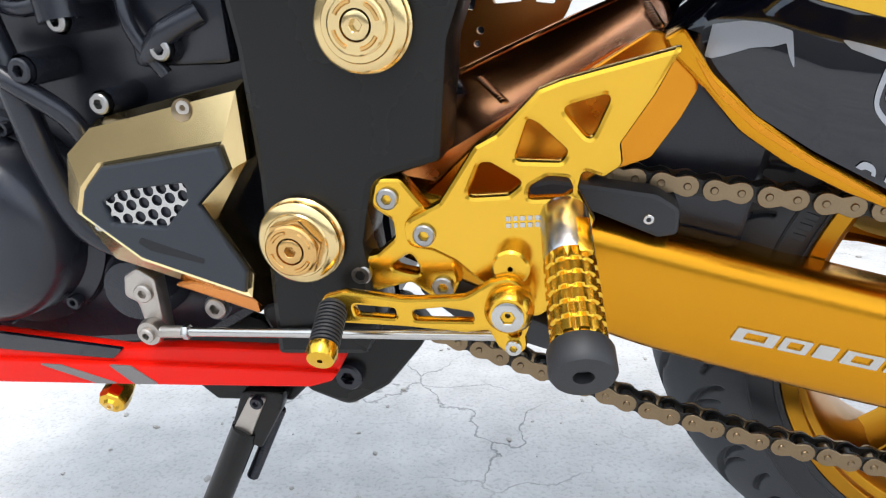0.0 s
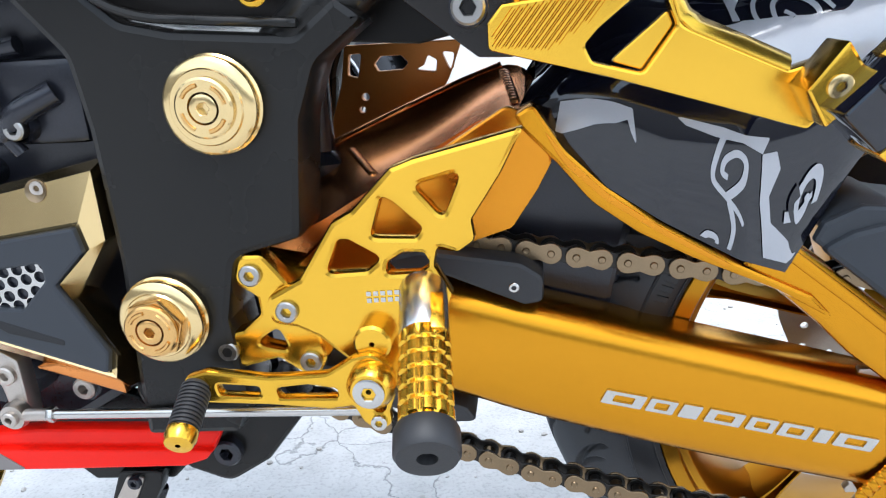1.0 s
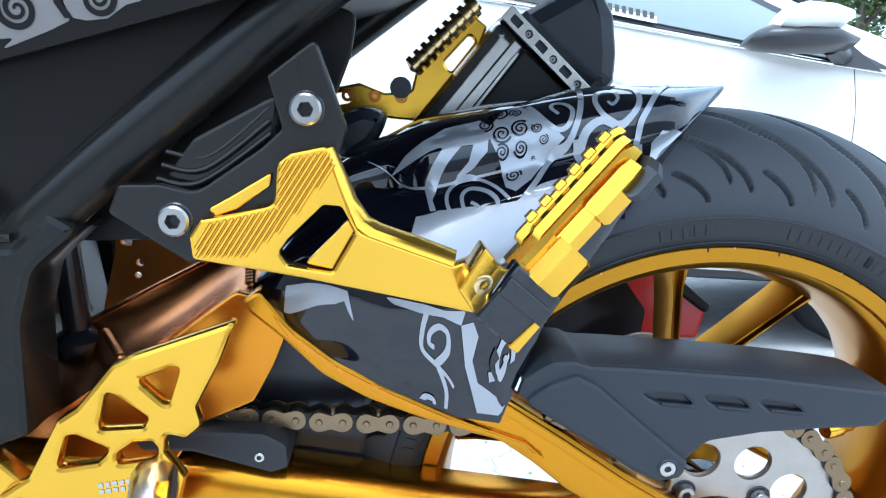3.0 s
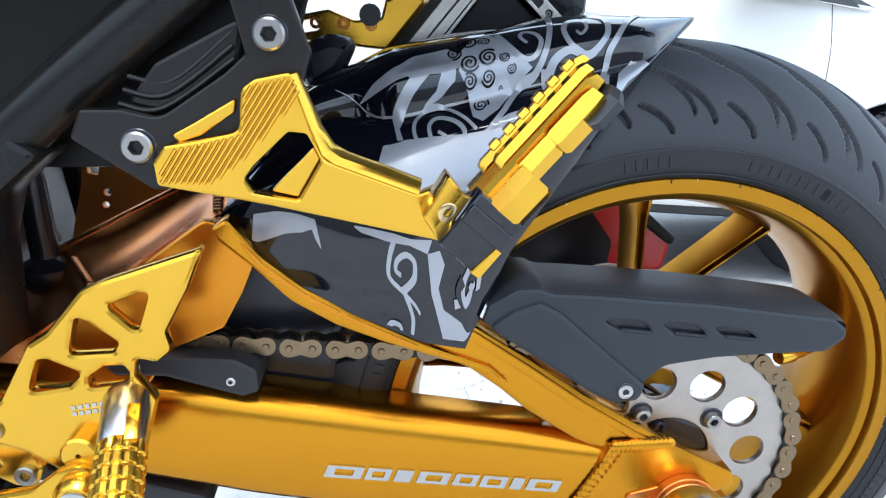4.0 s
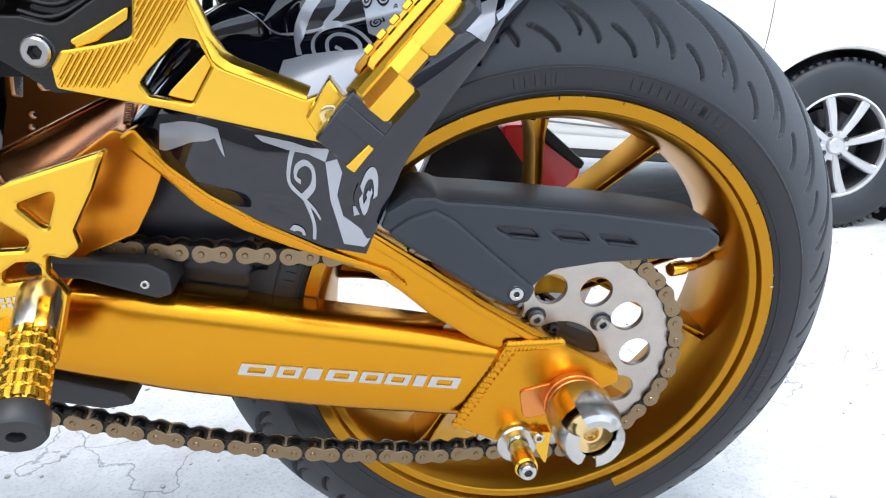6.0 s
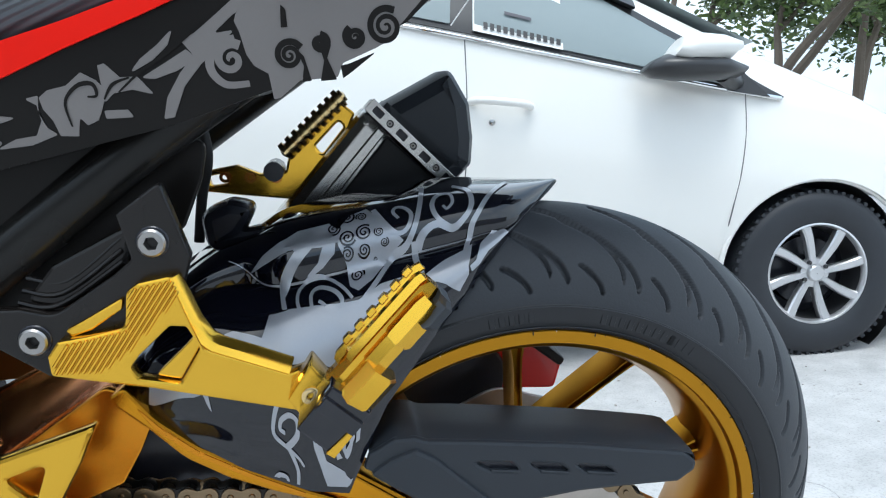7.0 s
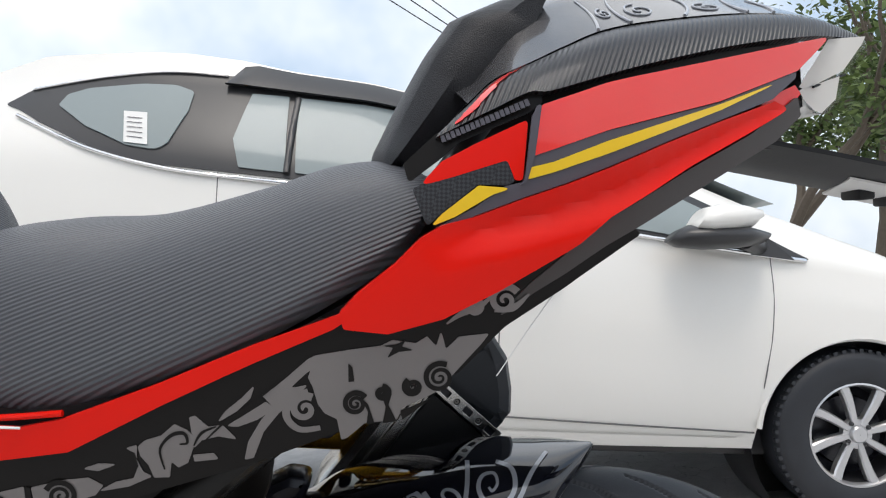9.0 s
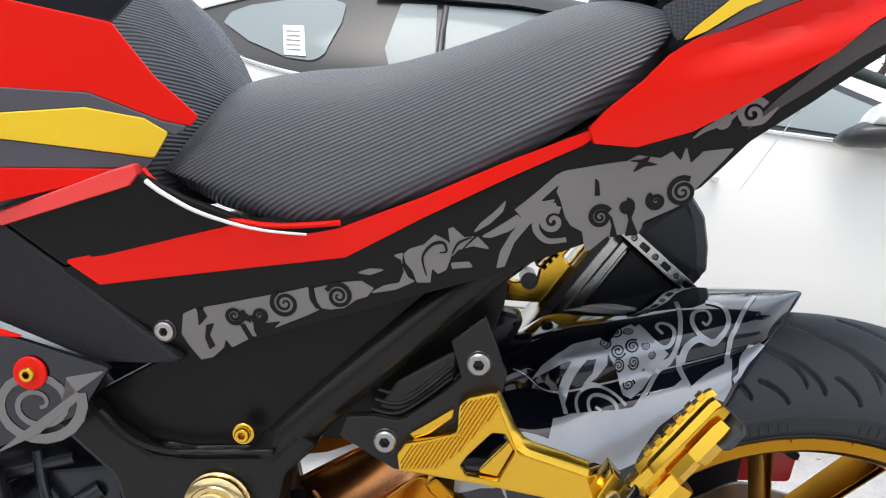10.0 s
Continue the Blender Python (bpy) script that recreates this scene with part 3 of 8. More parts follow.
def build_swingarm():
    arm = new("swingarm")
    arm.parent = moto
    tagged(arm, "gold anodised aluminium swingarm with welded brace")
    rows = []
    for x, zt, zb in spline([(-0.60, 0.138, 0.06), (-0.50, 0.115, 0.018), (-0.43, 0.099, -0.006), (-0.374, 0.083, -0.024), (-0.25, 0.051, -0.056), (-0.15, 0.026, -0.077), (-0.10, 0.013, -0.086), (-0.045, 0.000, -0.086)], 33):
        h = zt - zb
        face = [(0.0, zt - 0.002), (-0.026, zt), (-0.037, zt - 0.003), (-0.0445, zt - 0.008), (-0.0495, zt - 0.0145), (-0.0522, zt - 0.023), (-0.0535, zb + 0.62 * h), (-0.0535, zb + 0.45 * h), (-0.0527, zb + 0.25 * h), (-0.051, zb + 0.012), (-0.047, zb + 0.005), (-0.040, zb + 0.001), (-0.028, zb), (0.0, zb)]
        rows.append([(x, y, z) for y, z in face])
    part("beam", loft(rows, angle=50), GOLDSAT, arm)
    blade = [(-0.392, 0.240), (-0.378, 0.248, 0.006), (-0.356, 0.214, 0.05), (-0.325, 0.184, 0.06), (-0.281, 0.154, 0.06), (-0.228, 0.122, 0.05), (-0.170, 0.094), (-0.150, 0.072), (-0.197, 0.099, 0.02), (-0.260, 0.126, 0.05), (-0.301, 0.147, 0.06), (-0.336, 0.172, 0.06), (-0.362, 0.203, 0.04), (-0.388, 0.230)]
    plate("brace_blade", blade, -0.056, -0.012, GOLDSAT, arm, r=0.003, bevel=0.003)
    plate("blade_groove", [(-0.374, 0.233), (-0.353, 0.206, 0.05), (-0.322, 0.177, 0.06), (-0.280, 0.149, 0.06), (-0.232, 0.121, 0.05), (-0.234, 0.118, 0.05), (-0.282, 0.145, 0.06), (-0.325, 0.173, 0.06), (-0.357, 0.203, 0.05)], -0.0568, -0.052, ORANGE, arm, r=0.002, bevel=0.0005)
    brace = [(-0.195, 0.142), (-0.1355, 0.0965), (-0.084, 0.054), (0.000, -0.007), (-0.020, -0.020), (-0.060, -0.012), (-0.095, 0.0085, 0.006), (-0.137, 0.042), (-0.1625, 0.068), (-0.198, 0.099), (-0.225, 0.118)]
    plate("brace", brace, -0.051, -0.008, GOLDSAT, arm, r=0.003, bevel=0.005)
    rib = [(-0.185, 0.130), (-0.135, 0.090), (-0.084, 0.047), (-0.010, -0.008), (-0.018, -0.012), (-0.090, 0.040), (-0.141, 0.083), (-0.190, 0.122)]
    plate("brace_rib", rib, -0.0535, -0.049, GOLDSAT, arm, r=0.002, bevel=0.0018)
    gusset = [(-0.60, 0.10), (-0.53, 0.165), (-0.398, 0.246), (-0.376, 0.236), (-0.364, 0.203), (-0.376, 0.180), (-0.396, 0.150), (-0.44, 0.135), (-0.47, 0.10)]
    plate("gusset", gusset, -0.046, -0.036, ORANGE, arm, r=0.01, bevel=0.002)
    drop = [(-0.062, 0.001, 0.002), (-0.003, -0.003, 0.004), (0.0585, -0.041, 0.004), (0.0595, -0.056), (0.02, -0.070), (-0.004, -0.105), (-0.03, -0.126, 0.01), (-0.062, -0.118, 0.01), (-0.114, -0.090, 0.004)]
    slot = [(-0.048, -0.052), (-0.004, -0.045), (0.014, -0.052), (0.014, -0.080), (-0.045, -0.086)]
    plate("axle_carrier", drop, -0.058, -0.006, GOLDSAT, arm, r=0.006, bevel=0.003)
    plate("axle_block", slot, -0.0605, -0.054, COPPER, arm, r=0.006, bevel=0.001)
    # weld beads
    for (xa, za), (xb, zb), n in (((-0.056, -0.006), (-0.114, -0.084), 15), ((-0.056, -0.001), (-0.004, -0.004), 13)):
        beads = []
        for k in range(n):
            f = k / (n - 1)
            me = lathe([(0.0001, 0.0030), (0.0030, 0.0026), (0.0056, 0.0013), (0.0066, -0.001)], (xa + (xb - xa) * f, -0.0565 if n == 15 else -0.0555, za + (zb - za) * f), (0.25, -1, 0.2), 14)
            beads.append(me)
        for me in beads:
            part("weld_bead", me, GOLDSAT, arm)
    # cross member behind the gusset, and the far beam
    secs = []
    for x, zf, zr in spline([(-0.60, 0.135, 0.185), (-0.555, 0.156, 0.205), (-0.53, 0.170, 0.217), (-0.46, 0.211, 0.246), (-0.41, 0.238, 0.265), (-0.385, 0.240, 0.262), (-0.372, 0.228, 0.240)], 19):
        dip = 0.014 * max(0.0, 1 - ((x + 0.475) / 0.09) ** 2)
        top = spline([(-0.036, zf), (-0.010, zf + 0.30 * (zr - zf) - dip * 0.8), (0.022, zf + 0.58 * (zr - zf) - dip), (0.048, zf + 0.84 * (zr - zf) - dip * 0.5), (0.058, zr)], 14)
        secs.append([(x, y, z) for y, z in top] + [(x, 0.063, zr), (x, 0.066, zr - 0.006), (x, 0.066, zf - 0.035), (x, -0.034, zf - 0.035)])
    part("cross_member", loft(secs, angle=30), COPPER, arm, "copper brown anodised cross member")
    part("ridge", tube([(-0.575, 0.060, 0.198), (-0.53, 0.060, 0.217), (-0.46, 0.060, 0.246), (-0.405, 0.060, 0.266)], 0.0035, 8), COPPER, arm)
    for (xa, ya, za), (xb, yb, zb), n in (((-0.402, 0.04, 0.262), (-0.392, -0.02, 0.246), 12), ((-0.535, 0.02, 0.203), (-0.512, -0.012, 0.190), 12)):
        for k in range(n):
            f = k / (n - 1)
            part("weld_bead", lathe([(0.0001, 0.0022), (0.003, 0.0016), (0.0046, 0.0)], (xa + (xb - xa) * f, ya + (yb - ya) * f, za + (zb - za) * f), (0.2, -0.4, 1), 10), COPPER, arm)
    far = [(-0.60, 0.12), (-0.50, 0.105), (-0.40, 0.085), (-0.385, 0.0), (-0.49, 0.015), (-0.60, 0.05)]
    plate("far_beam", far, 0.218, 0.272, GOLDSAT, arm, r=0.02, bevel=0.007)
    far_hanger = [(-0.580, 0.283), (-0.452, 0.283), (-0.468, 0.244), (-0.50, 0.19), (-0.564, 0.175), (-0.612, 0.175), (-0.588, 0.24)]
    hol = [[(-0.576, 0.273), (-0.562, 0.274), (-0.568, 0.248), (-0.579, 0.251)], [(-0.549, 0.262), (-0.541, 0.270), (-0.519, 0.270), (-0.511, 0.262), (-0.518, 0.255), (-0.545, 0.254)], [(-0.504, 0.254), (-0.495, 0.258), (-0.490, 0.269), (-0.480, 0.263), (-0.482, 0.251)], [(-0.475, 0.272), (-0.461, 0.270), (-0.465, 0.248)], ring_at(-0.5615, 0.2275, 0.0042), ring_at(-0.566, 0.2135, 0.0036)]
    plate("far_hanger", far_hanger, 0.200, 0.210, COPPERPL, moto, holes=hol, r=0.003, bevel=0.001, label="copper brown plate with rounded cut-outs")
    # slider pad and its screw
    pad = [(-0.50, 0.130), (-0.471, 0.136), (-0.390, 0.124, 0.014), (-0.372, 0.112, 0.010), (-0.373, 0.090, 0.006), (-0.388, 0.087), (-0.45, 0.113), (-0.49, 0.118)]
    p = plate("chain_slider", pad, -0.054, 0.004, BLKRUB, arm, r=0.005, bevel=0.004)
    bolt((-0.396, -0.053, 0.103), 0.0042, p, STEEL, 0.002)
    low = [(-0.60, 0.04), (-0.50, 0.012), (-0.44, -0.012), (-0.43, -0.026), (-0.46, -0.028), (-0.55, 0.0)]
    plate("lower_slider", low, -0.046, 0.0, BLKRUB, arm, r=0.006, bevel=0.003)
    # lettering on the beam: plain slanted shapes
    x0, z0, dx, dz = -0.327, 0.006, 0.2185, -0.0445
    for k, (f, w) in enumerate(((0.0, 0.15), (0.165, 0.10), (0.285, 0.07), (0.38, 0.13), (0.53, 0.10), (0.645, 0.11), (0.775, 0.05), (0.845, 0.14))):
        fx = lambda a, h: (x0 + dx * a + 0.55 * h * 0.30, z0 + dz * a + h)
        hgt = 0.0115
        q = [fx(f, -hgt / 2), fx(f + w, -hgt / 2), (fx(f + w, hgt / 2)[0] + 0.004, fx(f + w, hgt / 2)[1]), (fx(f, hgt / 2)[0] + 0.004, fx(f, hgt / 2)[1])]
        ctr = Vector((sum(p[0] for p in q) / 4, sum(p[1] for p in q) / 4))
        hole = [ctr + (Vector(p) - ctr) * 0.5 for p in q]
        plate("logo_shape", q, -0.0552, -0.052, STEEL, arm, holes=[[tuple(p) for p in hole]] if w > 0.09 else (), r=0.001, bevel=0.0002)
    # axle slider: fluted silver and gold cap
    cx, cz = 0.008, -0.068
    cap = new("axle_slider")
    cap.parent = moto
    tagged(cap, "fluted silver and gold axle slider")
    part("collar", lathe(ring(0.010, 0.032, 0.0, 0.010), (cx, -0.058, cz), (0, -1, 0), 40), COPPER, cap)
    part("washer", lathe(ring(0.010, 0.029, 0.010, 0.014), (cx, -0.058, cz), (0, -1, 0), 40), BRONZE, cap)
    part("sleeve", lathe([(0.012, 0.013), (0.028, 0.013), (0.030, 0.016), (0.031, 0.030), (0.0305, 0.058)], (cx, -0.058, cz), (0, -1, 0), 48), YELGOLD, cap)
    # three wide silver jaws with gold between
    for k in range(3):
        ang = [math.tau * k / 3 + 0.55 + f * math.tau / 3 for f in np.linspace(0, 0.70, 15)]
        secs = []
        for yy, rr in ((0.020, 0.0315), (0.023, 0.0335), (0.056, 0.0345), (0.068, 0.0335), (0.078, 0.0295), (0.081, 0.0245)):
            secs.append([(cx + rr * math.cos(a), -0.058 - yy, cz + rr * math.sin(a)) for a in ang] + [(cx + (rr - 0.008) * math.cos(a), -0.058 - yy + 0.002, cz + (rr - 0.008) * math.sin(a)) for a in reversed(ang)])
        part("flute", loft(secs, angle=35), STEEL, cap)
    part("core", lathe([(0.0001, 0.060), (0.007, 0.060), (0.008, 0.066), (0.013, 0.067), (0.0235, 0.063), (0.0245, 0.060), (0.0245, 0.02)], (cx, -0.058, cz), (0, -1, 0), 40), CHAMP, cap)
    # stand bobbin
    bx, bz = -0.052, -0.114
    bob = new("stand_bobbin")
    bob.parent = moto
    tagged(bob, "steel and gold paddock stand bobbin")
    part("flange", lathe([(0.004, 0.0), (0.021, 0.0), (0.022, 0.002), (0.022, 0.006), (0.020, 0.008), (0.012, 0.008), (0.011, 0.011)], (bx, -0.058, bz), (0, -1, 0), 36), STEEL, bob)
    part("spindle", lathe([(0.0105, 0.008), (0.0105, 0.02), (0.012, 0.024), (0.012, 0.046), (0.010, 0.048)], (bx, -0.058, bz), (0, -1, 0), 30), YELGOLD, bob)
    bolt((bx, -0.058 - 0.048, bz), 0.009, bob, STEEL, 0.007)
    tri = [(-0.042, -0.098), (-0.016, -0.102), (-0.022, -0.145, 0.003), (-0.030, -0.128)]
    plate("adjuster_bracket", tri, -0.066, -0.058, YELGOLD, arm, r=0.003)
    bolt((-0.030, -0.066, -0.106), 0.006, arm, STEEL, 0.004)


build_swingarm()


# ---- frame ----
def build_frame():
    fr = new("frame")
    fr.parent = moto
    tagged(fr, "satin black box-section frame")
    pillar = [(-0.72, 0.40), (-0.692, 0.355, 0.02), (-0.655, 0.322, 0.02), (-0.62, 0.314), (-0.535, 0.307), (-0.505, 0.33), (-0.485, 0.315), (-0.522, 0.288, 0.02), (-0.537, 0.250, 0.03), (-0.547, 0.165), (-0.60, 0.150, 0.015), (-0.612, 0.10), (-0.606, 0.03), (-0.62, 0.0), (-0.70, -0.004), (-0.698, 0.05), (-0.692, 0.15), (-0.694, 0.25), (-0.70, 0.30, 0.02), (-0.75, 0.36)]
    plate("side_plate", pillar, -0.108, -0.05, FRAME, fr, r=0.006, bevel=0.006)
    part("seam", tube([(-0.70, -0.107, 0.372), (-0.672, -0.109, 0.340), (-0.64, -0.11, 0.325), (-0.60, -0.11, 0.320), (-0.53, -0.11, 0.314)], 0.0035, 8), FRAME, fr)
    part("rail", tube([(-0.55, -0.085, 0.295), (-0.50, -0.086, 0.335), (-0.40, -0.086, 0.405), (-0.30, -0.084, 0.472), (-0.15, -0.075, 0.56)], 0.021, 20), FRAME, fr)
    part("far_rail", tube([(-0.55, 0.29, 0.295), (-0.40, 0.29, 0.405), (-0.15, 0.28, 0.56)], 0.021, 16), FRAME, fr)
    plate("far_side_plate", [(p[0] - 0.07, *p[1:]) for p in pillar], 0.26, 0.32, FRAME, fr, r=0.006, bevel=0.006)
    lug = [(-0.74, 0.02), (-0.66, 0.03), (-0.60, 0.02), (-0.58, -0.01), (-0.62, -0.06), (-0.66, -0.085, 0.02), (-0.70, -0.07)]
    plate("lower_lug", lug, -0.06, -0.02, FRAME, fr, r=0.015, bevel=0.004)
    bolt((-0.655, -0.062, -0.048), 0.013, fr, ENGINE, 0.008)
    # big slotted nuts on the side plate
    for x, z, hexed in ((-0.594, 0.264, False), (-0.6605, 0.1045, True)):
        nut = new("pivot_nut")
        nut.parent = moto
        tagged(nut, "champagne gold slotted pivot nut")
        c = (x, -0.108, z)
        part("washer", lathe(ring(0.010, 0.0345, 0.0, 0.006, 0.0015), c, (0, -1, 0), 48), CHAMP, nut)
        part("body", lathe([(0.031, 0.005), (0.033, 0.008), (0.033, 0.013), (0.030, 0.016), (0.026, 0.017), (0.025, 0.0185), (0.012, 0.0185), (0.011, 0.0165), (0.0001, 0.0165)], c, (0, -1, 0), 48), CHAMP, nut)
        hexn = [(0.024 * math.cos(a), 0.024 * math.sin(a)) for a in np.arange(6) * math.tau / 6 + 0.2]
        if hexed:
            part("hexagon", moved(flat(hexn, 0.010, 0.001, r=0.002), Matrix.Translation((x, -0.128, z))), BRONZE, nut)
        top = -0.1335 if hexed else -0.1265
        part("cap", lathe([(0.0205, 0.0), (0.0205, 0.003), (0.019, 0.0042), (0.011, 0.0042), (0.010, 0.002)], (x, top, z), (0, -1, 0), 40), BRONZE if hexed else CHAMP, nut)
        for k in range(4):
            a = math.tau * k / 4 + 0.6
            arc = [(x + 0.0155 * math.cos(a + t), top - 0.0042, z + 0.0155 * math.sin(a + t)) for t in np.linspace(-0.45, 0.45, 6)]
            part("slot", tube(arc, 0.0016, 6), BRONZE, nut)
        bolt((x, top - 0.002, z), 0.0095, nut, BRONZE if hexed else CHAMP, 0.003)
    bolt((-0.557, -0.112, 0.336), 0.0075, fr, YELGOLD, 0.006, washer=0.011)


build_frame()


# ---- rear set, lever, pegs ----
def ring_pts(x, z, r, n=16):
    return [(x + r * math.cos(a), z + r * math.sin(a)) for a in np.linspace(0, math.tau, n, endpoint=False)]


def build_rearset():
    rs = new("rear_set")
    rs.parent = moto
    tagged(rs, "gold machined rear set plate with cut-outs")
    ad = [(-0.600, 0.152, 0.010), (-0.580, 0.152, 0.008), (-0.562, 0.128), (-0.546, 0.10), (-0.538, 0.068, 0.010), (-0.546, 0.052, 0.010), (-0.562, 0.054), (-0.578, 0.066), (-0.606, 0.058), (-0.629, 0.062, 0.010), (-0.631, 0.084, 0.010), (-0.604, 0.090), (-0.588, 0.104), (-0.589, 0.118), (-0.607, 0.130, 0.010)]
    plate("adapter", ad, -0.104, -0.086, YELGOLD, rs, holes=[[(-0.597, 0.078), (-0.568, 0.072), (-0.576, 0.092)]], r=0.005, bevel=0.003)
    body = [(-0.3845, 0.2415, 0.001), (-0.400, 0.211, 0.003), (-0.421, 0.179, 0.004), (-0.419, 0.164, 0.007), (-0.432, 0.155, 0.005), (-0.446, 0.160, 0.004), (-0.449, 0.146), (-0.437, 0.124), (-0.452, 0.085), (-0.462, 0.062), (-0.476, 0.046, 0.012), (-0.512, 0.048, 0.012), (-0.520, 0.072), (-0.540, 0.090), (-0.556, 0.098), (-0.576, 0.101, 0.010), (-0.577, 0.122, 0.010), (-0.549, 0.137, 0.004), (-0.521, 0.179, 0.003), (-0.506, 0.187, 0.003), (-0.476, 0.217, 0.003), (-0.460, 0.223, 0.003)]
    holes = [[(-0.460, 0.204), (-0.427, 0.213), (-0.441, 0.181)], [(-0.483, 0.197), (-0.476, 0.193), (-0.456, 0.174), (-0.461, 0.167), (-0.493, 0.168)], [(-0.517, 0.166), (-0.510, 0.166), (-0.487, 0.152), (-0.498, 0.143), (-0.528, 0.141)], [(-0.482, 0.149), (-0.470, 0.156), (-0.456, 0.155), (-0.452, 0.146), (-0.460, 0.141), (-0.484, 0.140)]]
    plate("hanger", body, -0.117, -0.103, YELGOLD, rs, holes=holes, r=0.004, bevel=0.0036)
    for x, y, z in ((-0.591, -0.104, 0.136), (-0.618, -0.104, 0.073), (-0.552, -0.104, 0.064), (-0.561, -0.117, 0.112)):
        bolt((x, y, z), 0.0085, rs, BOLTSTEEL, 0.004)
    for k in range(2):
        for j in range(6 if k else 5):
            plate("lettering_bar", [(-0.5, 0.1205), (-0.4965, 0.1205), (-0.4965, 0.1240), (-0.5, 0.1240)], -0.1178, -0.1165, STEEL, rs, r=0, bevel=0.0001, tilt=Matrix.Translation((0.0052 * j, 0, 0.003 - 0.0052 * k + 0.0003 * j)))
    part("pivot_boss", lathe([(0.002, 0.0), (0.015, 0.0), (0.015, 0.02), (0.018, 0.026), (0.0175, 0.034), (0.013, 0.040), (0.002, 0.040)], (-0.496, -0.114, 0.066), (0, -1, 0), 36), YELGOLD, rs)
    part("upper_boss", lathe([(0.002, 0.0), (0.014, 0.0), (0.014, 0.016), (0.012, 0.018), (0.002, 0.018)], (-0.496, -0.114, 0.092), (0, -1, 0), 28), YELGOLD, rs)
    bolt((-0.496, -0.153, 0.065), 0.0115, rs, STEEL, 0.003)
    lev = [(-0.646, 0.058, 0.006), (-0.638, 0.069, 0.006), (-0.622, 0.074, 0.01), (-0.575, 0.069, 0.03), (-0.530, 0.072, 0.02), (-0.510, 0.085), (-0.495, 0.089, 0.012), (-0.479, 0.076, 0.012), (-0.480, 0.056), (-0.485, 0.042), (-0.484, 0.031, 0.008), (-0.496, 0.024, 0.008), (-0.506, 0.033, 0.005), (-0.512, 0.046), (-0.530, 0.043), (-0.575, 0.046), (-0.622, 0.047), (-0.642, 0.050)]
    lh = [[(-0.615, 0.063), (-0.582, 0.061), (-0.582, 0.053), (-0.613, 0.054)], [(-0.569, 0.060), (-0.545, 0.063), (-0.524, 0.060), (-0.522, 0.053), (-0.568, 0.052)], ring_pts(-0.493, 0.046, 0.005, 10)]
    plate("shift_lever", lev, -0.140, -0.130, YELGOLD, rs, holes=lh, r=0.003, bevel=0.0024)
    bolt((-0.494, -0.140, 0.033), 0.006, rs, STEEL, 0.003)
    d = Vector((0.004, -0.052, -0.022)).normalized()
    base = Vector((-0.632, -0.135, 0.060))
    prof = [(0.002, 0.0), (0.0095, 0.0)]
    for k in range(11):
        prof += [(0.0115, 0.0035 + k * 0.0034), (0.0115, 0.0052 + k * 0.0034), (0.0102, 0.0056 + k * 0.0034), (0.0102, 0.0066 + k * 0.0034)]
    toe = part("toe_peg", lathe(prof + [(0.002, 0.042)], base, d, 24), BLKRUB, rs, "ribbed black rubber toe peg")
    part("end_cap", lathe([(0.002, 0.041), (0.0115, 0.041), (0.0118, 0.047), (0.010, 0.052), (0.002, 0.053)], base, d, 24), YELGOLD, toe)
    # foot peg
    p0, p1 = Vector((-0.459, -0.112, 0.128)), Vector((-0.441, -0.247, 0.067))
    d = (p1 - p0).normalized()
    peg = new("foot_peg")
    peg.parent = moto
    tagged(peg, "knurled gold foot peg with silver clevis")
    clev = lathe([(0.002, 0.0), (0.0165, 0.0), (0.0175, 0.004), (0.0175, 0.044), (0.015, 0.052), (0.012, 0.058)], p0, d, 32)
    part("clevis", clev, STEEL, peg)
    part("clevis_slot", moved(box(-0.005, 0.005, -0.004, 0.004, -0.016, 0.016, 0.001), Matrix.Translation(p0 + d * 0.034 + Vector((0.010, -0.006, 0.010))) @ Vector((0, 0, 1)).rotation_difference(d).to_matrix().to_4x4()), YELGOLD, peg)
    prof = [(0.012, 0.046), (0.0172, 0.048)]
    for k in range(6):
        h = 0.050 + k * 0.0115
        prof += [(0.0178, h), (0.0178, h + 0.0075), (0.0155, h + 0.0088), (0.0155, h + 0.0102)]
    kn = lathe(prof + [(0.0178, 0.120), (0.002, 0.120)], p0, d, 72)
    inv = Vector((0, 0, 1)).rotation_difference(d).to_matrix().inverted()
    for v in kn.vertices:
        q = inv @ (v.co - p0)
        a, rr = math.atan2(q.y, q.x), math.hypot(q.x, q.y)
        if rr > 0.0165 and 0.049 < q.z < 0.118 and abs(((a * 10 / math.tau) % 1) - 0.5) > 0.36:
            q.x, q.y = q.x * 0.88, q.y * 0.88
            v.co = p0 + inv.inverted() @ q
    part("grip", kn, YELGOLD, peg)
    part("end_plug", lathe([(0.002, 0.119), (0.0195, 0.119), (0.0205, 0.121), (0.0205, 0.136), (0.0185, 0.139), (0.0065, 0.139), (0.0058, 0.132), (0.002, 0.132)], p0, d, 36), BLKRUB, peg)
    # gear linkage
    lk = new("gear_linkage")
    lk.parent = moto
    tagged(lk, "steel gear rod with ball joints")
    part("rod", tube([(-0.800, -0.103, 0.012), (-0.50, -0.128, 0.036)], 0.0042, 12), STEEL, lk)
    part("rod_end", joined([lathe([(0.004, 0.007), (0.011, 0.006), (0.0125, 0.0), (0.011, -0.006), (0.004, -0.007)], (-0.821, -0.100, 0.010), (0, -1, 0), 24), tube([(-0.815, -0.101, 0.010), (-0.785, -0.104, 0.013)], 0.0055, 10)]), DULLSTEEL, lk)
